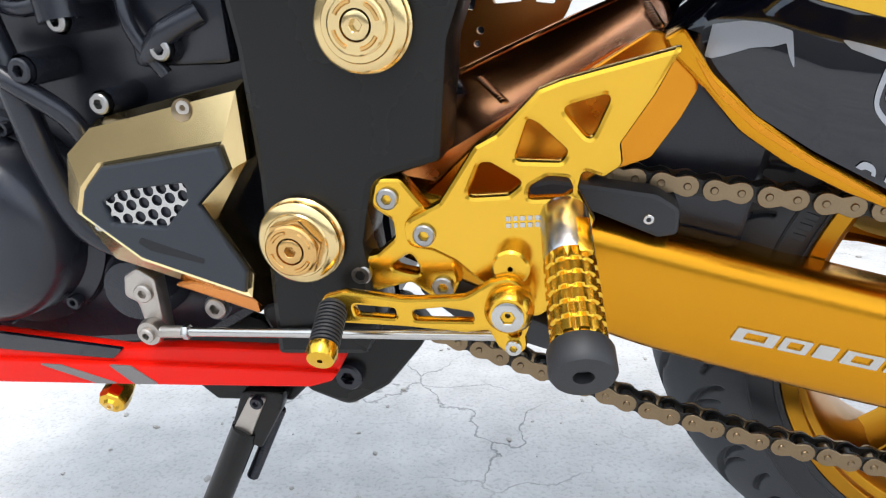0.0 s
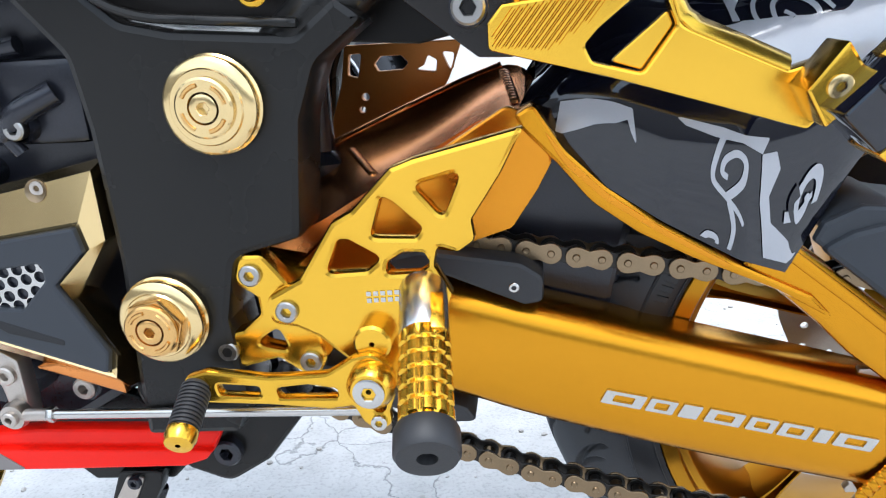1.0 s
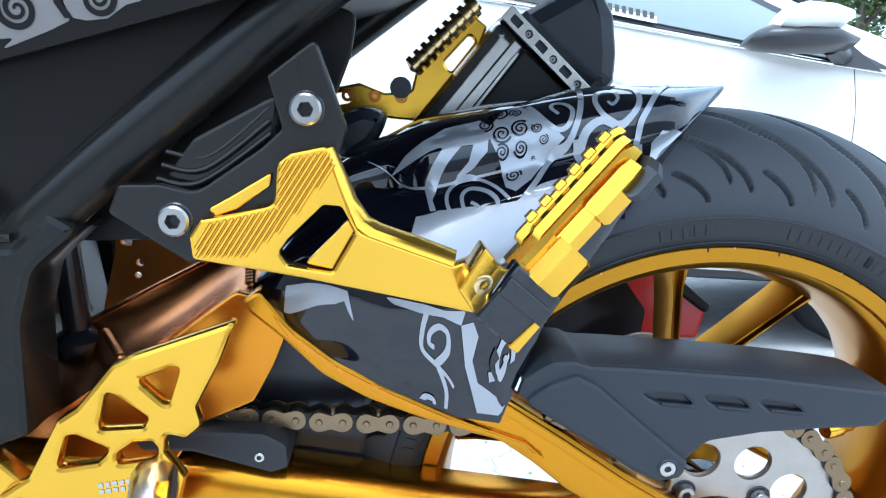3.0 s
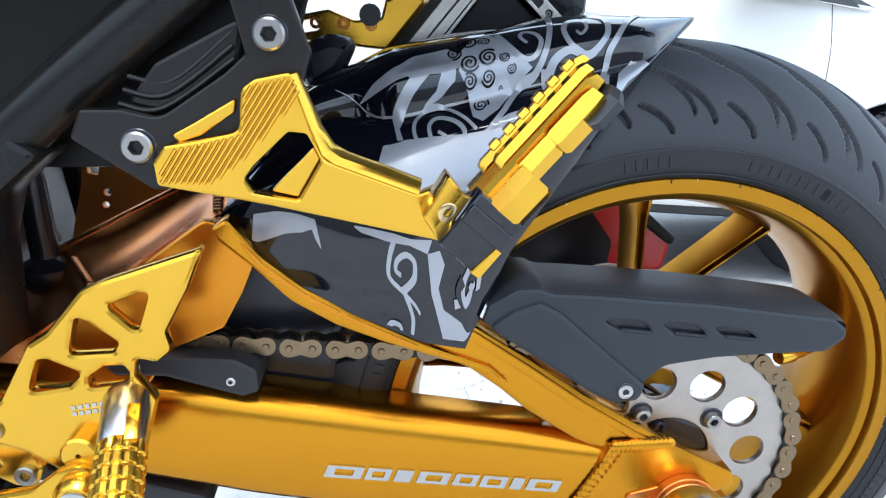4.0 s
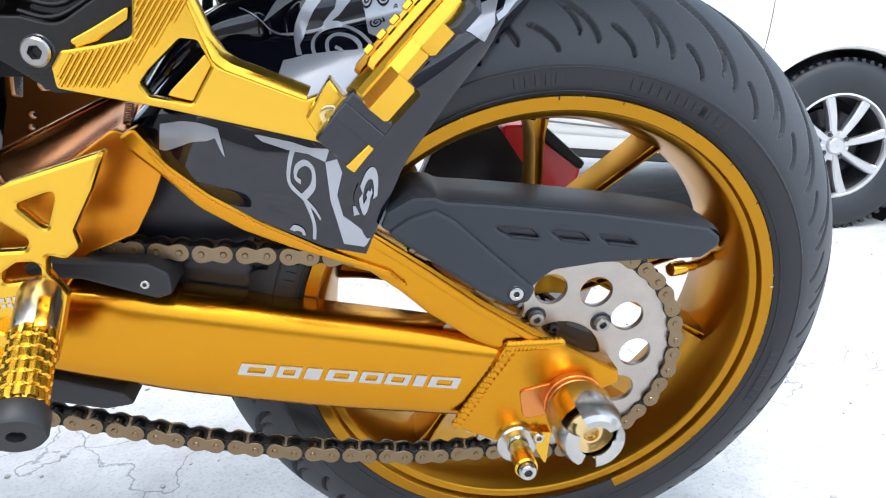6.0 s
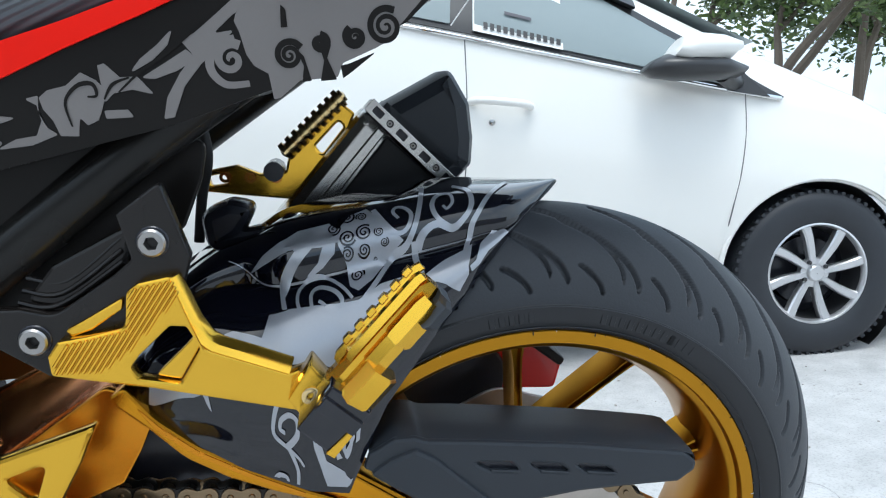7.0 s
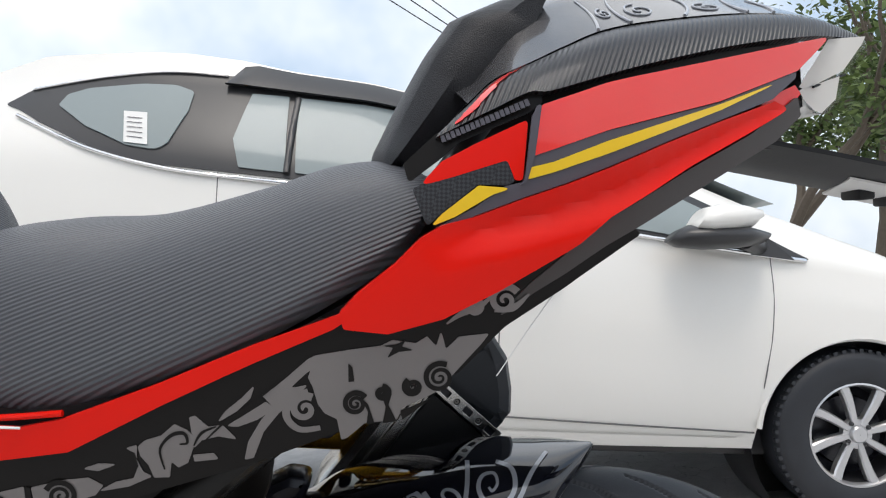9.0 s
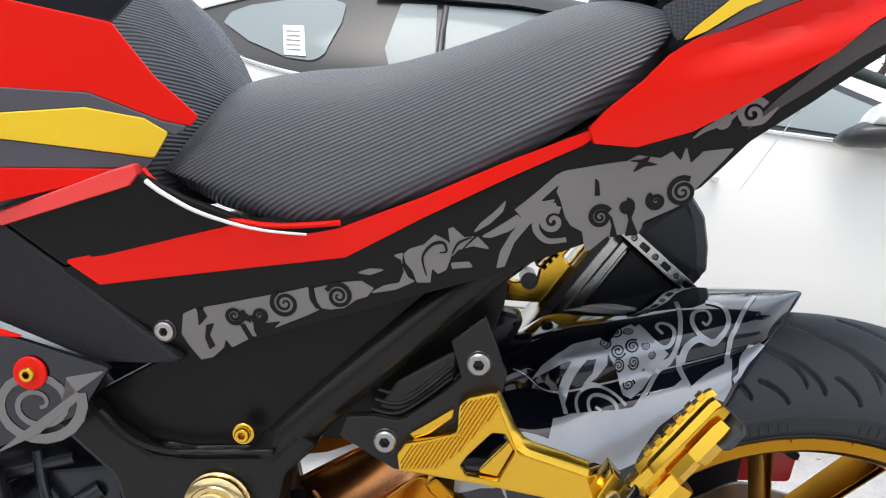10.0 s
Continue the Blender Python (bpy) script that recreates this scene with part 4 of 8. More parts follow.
    part("lock_nut", moved(flat(ring_pts(0, 0, 0.0072, 6), 0.006, 0.0008, r=0.001), Matrix.Translation((-0.784, -0.104, 0.0132)) @ Matrix.Rotation(radians(90), 4, "Z")), STEEL, lk)
    bolt((-0.821, -0.107, 0.010), 0.007, lk, DULLSTEEL, 0.004)
    arm = [(-0.842, 0.060), (-0.828, 0.068), (-0.812, 0.058), (-0.812, 0.036), (-0.813, 0.0), (-0.830, 0.0), (-0.834, 0.034), (-0.846, 0.040)]
    plate("shift_arm", arm, -0.094, -0.076, DULLSTEEL, lk, r=0.006, bevel=0.003)
    bolt((-0.824, -0.095, 0.045), 0.0085, lk, DULLSTEEL, 0.004)


build_rearset()


# ---- sprocket cover and engine ----
def build_engine():
    cv = new("sprocket_cover")
    cv.parent = moto
    tagged(cv, "champagne gold and black sprocket cover with steel mesh")
    out = [(-0.830, 0.199), (-0.696, 0.227), (-0.697, 0.168), (-0.731, 0.118), (-0.7065, 0.070), (-0.704, 0.040), (-0.838, 0.082), (-0.867, 0.135), (-0.857, 0.178)]
    cut = [(-0.818, 0.166), (-0.715, 0.181), (-0.711, 0.161), (-0.740, 0.135), (-0.7085, 0.079), (-0.713, 0.060), (-0.800, 0.089), (-0.846, 0.127), (-0.838, 0.147)]
    ctr = Vector((-0.775, 0.125))
    face = [tuple(Vector(p) * 0.86 + Vector(q) * 0.14) for p, q in zip(out, cut)]
    lip = [tuple(ctr + (Vector(p) - ctr) * 1.07) for p in cut]
    rows = []
    for y, ringp in ((-0.080, out), (-0.094, out), (-0.108, face), (-0.1175, lip), (-0.1155, cut), (-0.112, cut)):
        rows.append([(p[0], y, p[1]) for p in ringp])
    part("base", loft(rows, angle=12), CHAMP, cv)
    mesh_out = [(-0.824, 0.137), (-0.806, 0.146), (-0.748, 0.153), (-0.748, 0.139), (-0.772, 0.116), (-0.820, 0.119)]
    plate("inset", cut, -0.1205, -0.109, GREYPL, cv, holes=[mesh_out], r=0.004, bevel=0.0025)
    plate("flute", [(-0.800, 0.103), (-0.795, 0.108), (-0.742, 0.090), (-0.744, 0.085), (-0.790, 0.096)], -0.121, -0.118, PLASTIC, cv, r=0.002, bevel=0.001)
    web = [(-0.838, 0.112), (-0.80, 0.104), (-0.765, 0.104), (-0.742, 0.132), (-0.736, 0.162), (-0.81, 0.160), (-0.838, 0.145)]
    hol = []
    for i in range(-4, 8):
        for j in range(-4, 5):
            q = Vector((-0.80 + 0.0118 * i + 0.0059 * (j % 2), 0.134 + 0.0098 * j + 0.0020 * i))
            sides = [(Vector(n) - Vector(m)).normalized().cross(q - Vector(m)) for m, n in zip(web, web[1:] + web[:1])]
            if min(sides) > 0.0055:
                hol.append(ring_pts(q.x, q.y, 0.0046, 12))
    plate("mesh_backing", web, -0.1142, -0.1125, ENGINE, cv, r=0.002, bevel=0.0002)
    plate("mesh", web, -0.1172, -0.1162, STEEL, cv, holes=hol, r=0.002, bevel=0.0001)
    part("bolt_recess", lathe([(0.0001, 0.0012), (0.0075, 0.0012), (0.0088, 0.0018), (0.0092, 0.0)], (-0.744, -0.1085, 0.207), (0, -1, 0.25), 24), LINK, cv, "sunk bolt recess")
    bolt((-0.743, -0.1095, 0.209), 0.0055, cv, DULLSTEEL, 0.001)
    plate("lower_edge", [(-0.784, 0.063), (-0.706, 0.038), (-0.708, 0.054), (-0.760, 0.066)], -0.113, -0.104, COPPER, cv, r=0.002, bevel=0.002)
    bolt((-0.765, -0.080, 0.026), 0.010, cv, DULLSTEEL, 0.006, washer=0.013)
    en = new("engine")
    en.parent = moto
    tagged(en, "black painted engine casing with hoses")
    case = [(-1.30, -0.02), (-1.28, 0.30), (-1.05, 0.42), (-0.72, 0.40), (-0.66, 0.30), (-0.68, 0.04), (-0.80, -0.03), (-1.0, -0.05)]
    plate("crankcase", case, -0.045, 0.20, ENGINE, en, r=0.03, bevel=0.012)
    part("stator_cover", lathe([(0.001, 0.052), (0.05, 0.052), (0.075, 0.046), (0.085, 0.034), (0.09, 0.0), (0.105, -0.004), (0.108, -0.02), (0.108, -0.06)], (-0.985, -0.060, 0.095), (0, -1, 0), 56), ENGINE, en)
    for k in range(7):
        a = radians(20 + k * 48)
        bolt((-0.985 + 0.098 * math.cos(a), -0.062, 0.095 + 0.098 * math.sin(a)), 0.007, en, ENGINE, 0.006)
    part("lower_bulge", lathe([(0.001, 0.03), (0.028, 0.028), (0.036, 0.015), (0.038, -0.05)], (-0.845, -0.055, 0.040), (0, -1, 0), 32), ENGINE, en)
    hose = [([(-0.93, -0.085, 0.33), (-0.905, -0.09, 0.24), (-0.895, -0.085, 0.16), (-0.875, -0.08, 0.10), (-0.83, -0.07, 0.075)], 0.013),
            ([(-0.95, -0.08, 0.26), (-0.90, -0.10, 0.235), (-0.86, -0.09, 0.20), (-0.85, -0.075, 0.16)], 0.009),
            ([(-0.90, -0.07, 0.32), (-0.85, -0.09, 0.31), (-0.84, -0.095, 0.275)], 0.017),
            ([(-0.80, -0.07, 0.32), (-0.79, -0.085, 0.27), (-0.77, -0.08, 0.23)], 0.006),
            ([(-0.93, -0.07, 0.30), (-0.88, -0.085, 0.285), (-0.83, -0.075, 0.30), (-0.76, -0.07, 0.31)], 0.007),
            ([(-0.78, -0.08, 0.245), (-0.76, -0.085, 0.262), (-0.735, -0.075, 0.275)], 0.010)]
    for path, r in hose:
        part("hose", tube(path, r, 14), ENGINE, en)
    for x, y, z, r in ((-0.824, -0.092, 0.211, 0.0085), (-0.764, -0.088, 0.250, 0.0085), (-0.880, -0.102, 0.240, 0.010), (-0.838, -0.10, 0.275, 0.008)):
        b = bolt((x, y, z), r, en, BOLTSTEEL if r < 0.009 else ENGINE, 0.005)
        part("boss", lathe([(r * 1.25, 0.0), (r * 1.35, -0.004), (r * 1.35, -0.05)], (x, y + 0.001, z), (0, -1, 0), 20), ENGINE, b)
    part("rib_block", box(-0.80, -0.715, -0.075, 0.0, 0.235, 0.30, 0.006), ENGINE, en)
    # belly pan
    bp = new("belly_pan")
    bp.parent = moto
    tagged(bp, "red and black belly fairing with pale stripes")
    pan = [(-1.25, 0.012), (-0.994, -0.005), (-0.862, -0.016), (-0.814, -0.011), (-0.672, -0.009), (-0.644, -0.009, 0.002), (-0.658, -0.034), (-0.680, -0.041), (-0.794, -0.047), (-1.011, -0.057), (-1.25, -0.066)]
    plate("panel", pan, -0.090, -0.075, RED, bp, r=0.004, bevel=0.003)
    ridge = [(-1.25, -0.028), (-1.003, -0.032), (-0.866, -0.029), (-0.70, -0.026), (-0.652, -0.026), (-0.660, -0.035), (-0.680, -0.042), (-0.794, -0.048), (-1.011, -0.058), (-1.25, -0.067)]
    plate("lower_face", ridge, -0.096, -0.088, RED, bp, r=0.002, bevel=0.002)
    plate("black_stripe", [(-1.25, 0.013), (-0.994, -0.004), (-0.862, -0.015), (-0.875, -0.026), (-0.99, -0.022), (-1.25, -0.008)], -0.0925, -0.088, GLOSS, bp, r=0.002, bevel=0.0005)
    plate("pale_stripe", [(-0.955, -0.033), (-0.930, -0.033), (-0.872, -0.050), (-0.895, -0.051)], -0.0975, -0.095, DECAL, bp, r=0.001, bevel=0.0003)
    plate("pale_stripe", [(-0.878, -0.030), (-0.855, -0.030), (-0.83, -0.048), (-0.855, -0.049)], -0.0975, -0.095, DECAL, bp, r=0.001, bevel=0.0003)
    fl = part("frame_slider", lathe([(0.001, 0.024), (0.006, 0.024), (0.008, 0.021), (0.013, 0.020), (0.0145, 0.016), (0.0145, 0.006), (0.011, -0.01)], (-0.892, -0.072, -0.072), (0.05, -0.9, -0.25), 8), YELGOLD, moto, "faceted gold slider knob")
    bolt((-0.891, -0.094, -0.078), 0.005, fl, CHAMP, 0.002)
    st = new("side_stand")
    st.parent = moto
    tagged(st, "black steel side stand")
    plate("bracket", [(-0.945, 0.0), (-0.90, 0.02), (-0.845, 0.015), (-0.75, -0.01), (-0.70, -0.07), (-0.73, -0.10), (-0.813, -0.104), (-0.86, -0.06), (-0.923, -0.045)], -0.035, -0.022, FRAME, st, holes=[[(-0.916, -0.004), (-0.887, -0.004), (-0.885, -0.022), (-0.910, -0.034)]], r=0.006, bevel=0.002)
    plate("fork", [(-0.772, -0.078, 0.010), (-0.726, -0.077, 0.010), (-0.734, -0.098), (-0.762, -0.145), (-0.796, -0.135)], -0.056, -0.040, FRAME, st, r=0.004, bevel=0.002)
    plate("link_face", [(-0.764, -0.083), (-0.746, -0.083), (-0.770, -0.130), (-0.790, -0.126)], -0.0585, -0.055, DULLSTEEL, st, r=0.003, bevel=0.001)
    bolt((-0.756, -0.058, -0.088), 0.0065, st, ENGINE, 0.005)
    part("leg", tube([(-0.778, -0.05, -0.125), (-0.826, -0.062, -0.222), (-0.885, -0.08, -0.338)], 0.0145, 14), FRAME, st)
    part("spring", lathe([(0.0055 + 0.0012 * (k % 2), 0.0022 * k) for k in range(46)], (-0.745, -0.035, -0.11), (-0.46, 0, -0.9), 12), ENGINE, st)
    part("foot", lathe([(0.001, 0.004), (0.03, 0.004), (0.032, 0.0), (0.03, -0.004), (0.001, -0.004)], (-0.887, -0.082, -0.340), (0.1, 0.08, 1), 24), FRAME, st)


build_engine()


# ---- passenger peg bracket ----
def build_bracket():
    br = new("passenger_bracket")
    br.parent = moto
    tagged(br, "gold passenger peg bracket on a black mount")
    blk = [(-0.342, 0.410, 0.002), (-0.307, 0.432, 0.004), (-0.292, 0.372), (-0.300, 0.350), (-0.39, 0.285), (-0.412, 0.286), (-0.462, 0.326, 0.004), (-0.452, 0.345), (-0.424, 0.343), (-0.40, 0.335, 0.02), (-0.352, 0.362, 0.01), (-0.336, 0.374)]
    plate("mount", blk, -0.112, -0.098, MOUNTBLK, br, r=0.004, bevel=0.002)
    plate("mount_web", [(-0.425, 0.345), (-0.395, 0.337), (-0.345, 0.365), (-0.335, 0.400), (-0.40, 0.372)], -0.100, -0.088, MOUNTBLK, br, r=0.006, bevel=0.003)
    for k in range(3):
        part("web_edge", tube([(-0.428 + 0.004 * k, -0.101 + 0.002 * k, 0.346 + 0.009 * k), (-0.398 + 0.004 * k, -0.102 + 0.002 * k, 0.341 + 0.009 * k), (-0.345, -0.102 + 0.002 * k, 0.371 + 0.009 * k)], 0.0024, 8), MOUNTBLK, br)
    bolt((-0.318, -0.112, 0.386), 0.0110, br, BOLTSTEEL, 0.006, washer=0.0128)
    bolt((-0.417, -0.112, 0.317), 0.0110, br, BOLTSTEEL, 0.006, washer=0.0128)
    arm = [(-0.405, 0.307, 0.002), (-0.396, 0.318, 0.003), (-0.372, 0.320), (-0.345, 0.324, 0.008), (-0.340, 0.352, 0.008), (-0.330, 0.358, 0.003), (-0.306, 0.361, 0.003), (-0.290, 0.300, 0.012), (-0.226, 0.2705, 0.006), (-0.205, 0.277), (-0.190, 0.258), (-0.212, 0.234), (-0.331, 0.271), (-0.405, 0.291)]
    hole = [(-0.346, 0.291), (-0.338, 0.300, 0.003), (-0.312, 0.321, 0.004), (-0.300, 0.319, 0.004), (-0.292, 0.300, 0.004), (-0.311, 0.273, 0.004), (-0.341, 0.281)]
    plate("arm", arm, -0.126, -0.110, YELGOLD, br, holes=[hole], r=0.004, bevel=0.002)
    # serrated face
    bars = []
    poly = [Vector(p[:2]) for p in ((-0.402, 0.300), (-0.393, 0.315), (-0.344, 0.322), (-0.337, 0.354), (-0.304, 0.358), (-0.300, 0.346), (-0.342, 0.306), (-0.368, 0.289), (-0.402, 0.292))]
    for k in range(24):
        d = Vector((math.cos(radians(52)), math.sin(radians(52))))
        n = Vector((-d.y, d.x))
        base = Vector((-0.35, 0.32)) + n * (0.0034 * (k - 12))
        ts = []
        for a, b in zip(poly, poly[1:] + poly[:1]):
            e = b - a
            den = d.x * e.y - d.y * e.x
            if abs(den) > 1e-9:
                w = a - base
                t, s = (w.x * e.y - w.y * e.x) / den, (w.x * d.y - w.y * d.x) / den
                if 0 <= s <= 1:
                    ts.append(t)
        ts.sort()
        for t0, t1 in zip(ts[::2], ts[1::2]):
            p, q = base + d * (t0 + 0.001), base + d * (t1 - 0.001)
            if (q - p).length > 0.003:
                bars.append(tube([(p.x, -0.1264, p.y), (q.x, -0.1264, q.y)], 0.0014, 6))
    for me in bars:
        part("serration", me, YELGOLD, br)
    plate("inner_ledge", [(-0.330, 0.280), (-0.311, 0.274), (-0.293, 0.300), (-0.2965, 0.309), (-0.304, 0.302), (-0.322, 0.287)], -0.119, -0.110, YELGOLD, br, r=0.002, bevel=0.001)
    # the chamfered upper edge, which turns from the top of the arm down to the clamp
    edge = [((-0.306, 0.359), (-0.301, 0.360)), ((-0.296, 0.322), (-0.289, 0.322)), ((-0.2905, 0.304), (-0.282, 0.309)), ((-0.283, 0.297), (-0.274, 0.303)), ((-0.255, 0.284), (-0.249, 0.2915)), ((-0.226, 0.2705), (-0.222, 0.2785))]
    rows = [[(a[0] - 0.001, -0.1255, a[1] - 0.001), (a[0], -0.1268, a[1]), (0.45 * a[0] + 0.55 * b[0], -0.1225, 0.45 * a[1] + 0.55 * b[1]), (b[0], -0.1135, b[1]), (b[0], -0.110, b[1]), (a[0] - 0.002, -0.110, a[1] - 0.002)] for a, b in edge]
    part("chamfer", loft(rows, angle=25), YELGOLD, br, "bright chamfered edge")
    plate("mount_ledge", [(-0.388, 0.318), (-0.372, 0.322), (-0.348, 0.336), (-0.345, 0.346), (-0.376, 0.331), (-0.392, 0.324)], -0.117, -0.104, YELGOLD, br, r=0.002, bevel=0.0015)
    # folded peg with its clamp
    st = new("passenger_peg")
    st.parent = moto
    tagged(st, "folded gold passenger peg with black joint")
    plate("clamp", [(-0.226, 0.262), (-0.206, 0.289), (-0.190, 0.264), (-0.214, 0.240)], -0.158, -0.124, YELGOLD, st, r=0.002, bevel=0.002)
    bolt((-0.208, -0.158, 0.263), 0.0075, st, CHAMP, 0.002)
    plate("joint", [(-0.219, 0.253), (-0.190, 0.284), (-0.176, 0.272), (-0.163, 0.259), (-0.194, 0.227)], -0.192, -0.150, GLOSS, st, r=0.002, bevel=0.002, label="gloss black joint block")
    plate("joint_band", [(-0.204, 0.268), (-0.195, 0.277), (-0.170, 0.252), (-0.179, 0.243)], -0.195, -0.160, GLOSS, st, r=0.001, bevel=0.001)
    plate("joint_tip", [(-0.200, 0.232), (-0.194, 0.227), (-0.174, 0.248), (-0.178, 0.250)], -0.194, -0.152, YELGOLD, st, r=0.001, bevel=0.001)
    # the bar and its blocks, lofted along the folded peg
    o, along, across = Vector((-0.190, 0, 0.268)), Vector((0.722, 0, 0.692)), Vector((0.692, 0, -0.722))

    def bar(name, ends, section, material=YELGOLD, angle=20):
        rows = []
        for u, scale in ends:
            rows.append([o + along * u + across * (w * scale) + Vector((0, y, 0)) for w, y in section])
        return part(name, loft(rows, angle=angle), material, st)
    bar("blade", ((0.006, 1.0), (0.106, 1.0), (0.113, 0.6)), ((-0.013, -0.158), (-0.013, -0.170), (-0.008, -0.178), (0.002, -0.180), (0.008, -0.174), (0.008, -0.158)))
    bar("body", ((0.010, 0.9), (0.012, 1.0), (0.039, 1.0), (0.041, 0.9)), ((-0.004, -0.170), (-0.003, -0.190), (0.004, -0.200), (0.020, -0.194), (0.027, -0.182), (0.027, -0.166)))
    bar("middle_block", ((0.039, 1.0), (0.062, 1.0), (0.066, 0.8)), ((-0.006, -0.170), (-0.004, -0.186), (0.004, -0.190), (0.013, -0.184), (0.017, -0.168)))
    bar("head", ((0.064, 0.85), (0.067, 1.0), (0.096, 1.0), (0.104, 0.75)), ((-0.007, -0.170), (-0.005, -0.188), (0.003, -0.196), (0.015, -0.188), (0.020, -0.170)))
    bar("tip_plate", ((0.086, 0.8), (0.090, 1.0), (0.108, 1.0), (0.113, 0.7)), ((0.006, -0.160), (0.006, -0.190), (0.012, -0.196), (0.019, -0.191), (0.021, -0.160)), GREYPL)
    bar("tread_ridge", ((0.020, 0.9), (0.024, 1.0), (0.112, 1.0), (0.117, 0.9)), ((-0.019, -0.160), (-0.019, -0.166), (-0.0145, -0.171), (-0.012, -0.166), (-0.012, -0.160)))
    bar("tread_ridge", ((0.030, 0.9), (0.034, 1.0), (0.108, 1.0), (0.113, 0.9)), ((-0.0165, -0.171), (-0.0155, -0.177), (-0.0105, -0.182), (-0.009, -0.177), (-0.010, -0.171)))
    for k in range(6):
        u = 0.034 + 0.0135 * k
        bar("tread", ((u, 0.9), (u + 0.001, 1.0), (u + 0.0075, 1.0), (u + 0.0085, 0.9)), ((-0.0215, -0.158), (-0.0215, -0.166), (-0.018, -0.168), (-0.017, -0.158)))
    bolt(tuple(o + along * 0.006 + across * -0.004 + Vector((0, -0.182, 0))), 0.0048, st, ENGINE, 0.003)


build_bracket()


# ---- hugger and chain guard ----
# rows from the rear tip to the front: crown x z, crease x y z, lower edge x y z
HUG = np.array([
    (0.060, 0.3775, 0.062, 0.081, 0.377, 0.062, 0.080, 0.376), (0.012, 0.381, -0.002, 0.012, 0.348, -0.006, 0.008, 0.34),
    (-0.035, 0.385, -0.045, -0.002, 0.339, -0.06, -0.03, 0.295), (-0.085, 0.385, -0.085, -0.008, 0.333, -0.1, -0.042, 0.254),
    (-0.14, 0.38, -0.135, -0.011, 0.326, -0.15, -0.05, 0.195), (-0.19, 0.374, -0.185, -0.011, 0.318, -0.192, -0.054, 0.113),
    (-0.235, 0.367, -0.235, -0.006, 0.31, -0.228, -0.064, 0.127), (-0.275, 0.353, -0.268, 0.012, 0.313, -0.285, -0.062, 0.158),
    (-0.312, 0.341, -0.306, 0.002, 0.312, -0.335, -0.052, 0.19), (-0.348, 0.318, -0.345, -0.01, 0.29, -0.376, -0.04, 0.212),
    (-0.378, 0.282, -0.376, -0.012, 0.262, -0.402, -0.025, 0.222)])
HUGFINE = np.array(spline(HUG, 101))
HUGMID = 0.085


def hug(s, f):
    """A point of the hugger's skin: s 0..1 from rear tip to front; f 0 crown, 0.4 crease, 1 lower near edge."""
    k = min(max(s, 0.0), 1.0) * 100
    i = min(int(k), 99)
    a = HUGFINE[i] + (HUGFINE[i + 1] - HUGFINE[i]) * (k - i)
    k2 = min(max(s, 0.0), 1.0) * (len(HUG) - 1)
    i2 = min(int(k2), len(HUG) - 2)
    low = Vector((HUG[i2] + (HUG[i2 + 1] - HUG[i2]) * (k2 - i2))[5:])
    top, crease = Vector((a[0], HUGMID, a[1])), Vector(a[2:5])
    if f < 0.4:
        b = f / 0.4 * math.pi / 2
        up, out = max(math.cos(b), 0.0) ** 0.65, math.sin(b) ** 0.65
        return Vector((top.x + (crease.x - top.x) * out, HUGMID + (crease.y - HUGMID) * out, crease.z + (top.z - crease.z) * up))
    drop = crease.z - low.z
    p, q, r, g = crease, Vector((crease.x + 0.25 * (low.x - crease.x), low.y - 0.10 * drop ** 0.8, crease.z - 0.22 * drop)), low, (f - 0.4) / 0.6
    return p * (1 - g) ** 2 + q * 2 * g * (1 - g) + r * g * g


def hug_rib(path, w0, w1, material, parent, name="swirl", lift=0.0009):
    """A ribbon laid on the hugger's skin along (s, f) points."""
    P = spline(path, max(12, 5 * len(path))) if len(path) > 2 else path
    bm = bmesh.new()
    rows = []
    for k, (s, f) in enumerate(P):
        a, b = P[max(k - 1, 0)], P[min(k + 1, len(P) - 1)]
        sc = 2.3
        d = Vector(((b[0] - a[0]) * sc, b[1] - a[1]))
        if d.length < 1e-9:
            d = Vector((1, 0))
        d.normalize()
        w = w0 + (w1 - w0) * k / (len(P) - 1)
        row = []
        for e in (-1, 1):
            s2, f2 = s - d.y * e * w / sc, f + d.x * e * w
            s2, f2 = min(max(s2, 0.005), 0.995), min(max(f2, 0.01), 0.99)
            p = hug(s2, f2)
            n = (hug(min(s2 + 0.01, 1), f2) - p).cross(hug(s2, min(f2 + 0.01, 1)) - p)
            n = n.normalized() if n.length > 1e-9 else Vector((0, -1, 0))
            if n.y > 0 and f2 > 0.2 or n.z < 0 and f2 <= 0.2:
                n = -n
            row.append(bm.verts.new(p + n * lift))
        rows.append(row)
    for A, Bv in zip(rows, rows[1:]):
        bm.faces.new((A[0], A[1], Bv[1], Bv[0]))
    me = bpy.data.meshes.new(name)
    bm.to_mesh(me)
    bm.free()
    return part(name, smooth(me), material, parent)


def spiral(cx, cy, r, turns, a0, sign=1, sc=2.3, n=26):
    return [(cx + r * (1 - k / n) ** 0.8 * math.cos(a0 + sign * turns * math.tau * k / n) / sc, cy + r * (1 - k / n) ** 0.8 * math.sin(a0 + sign * turns * math.tau * k / n)) for k in range(n + 1)]


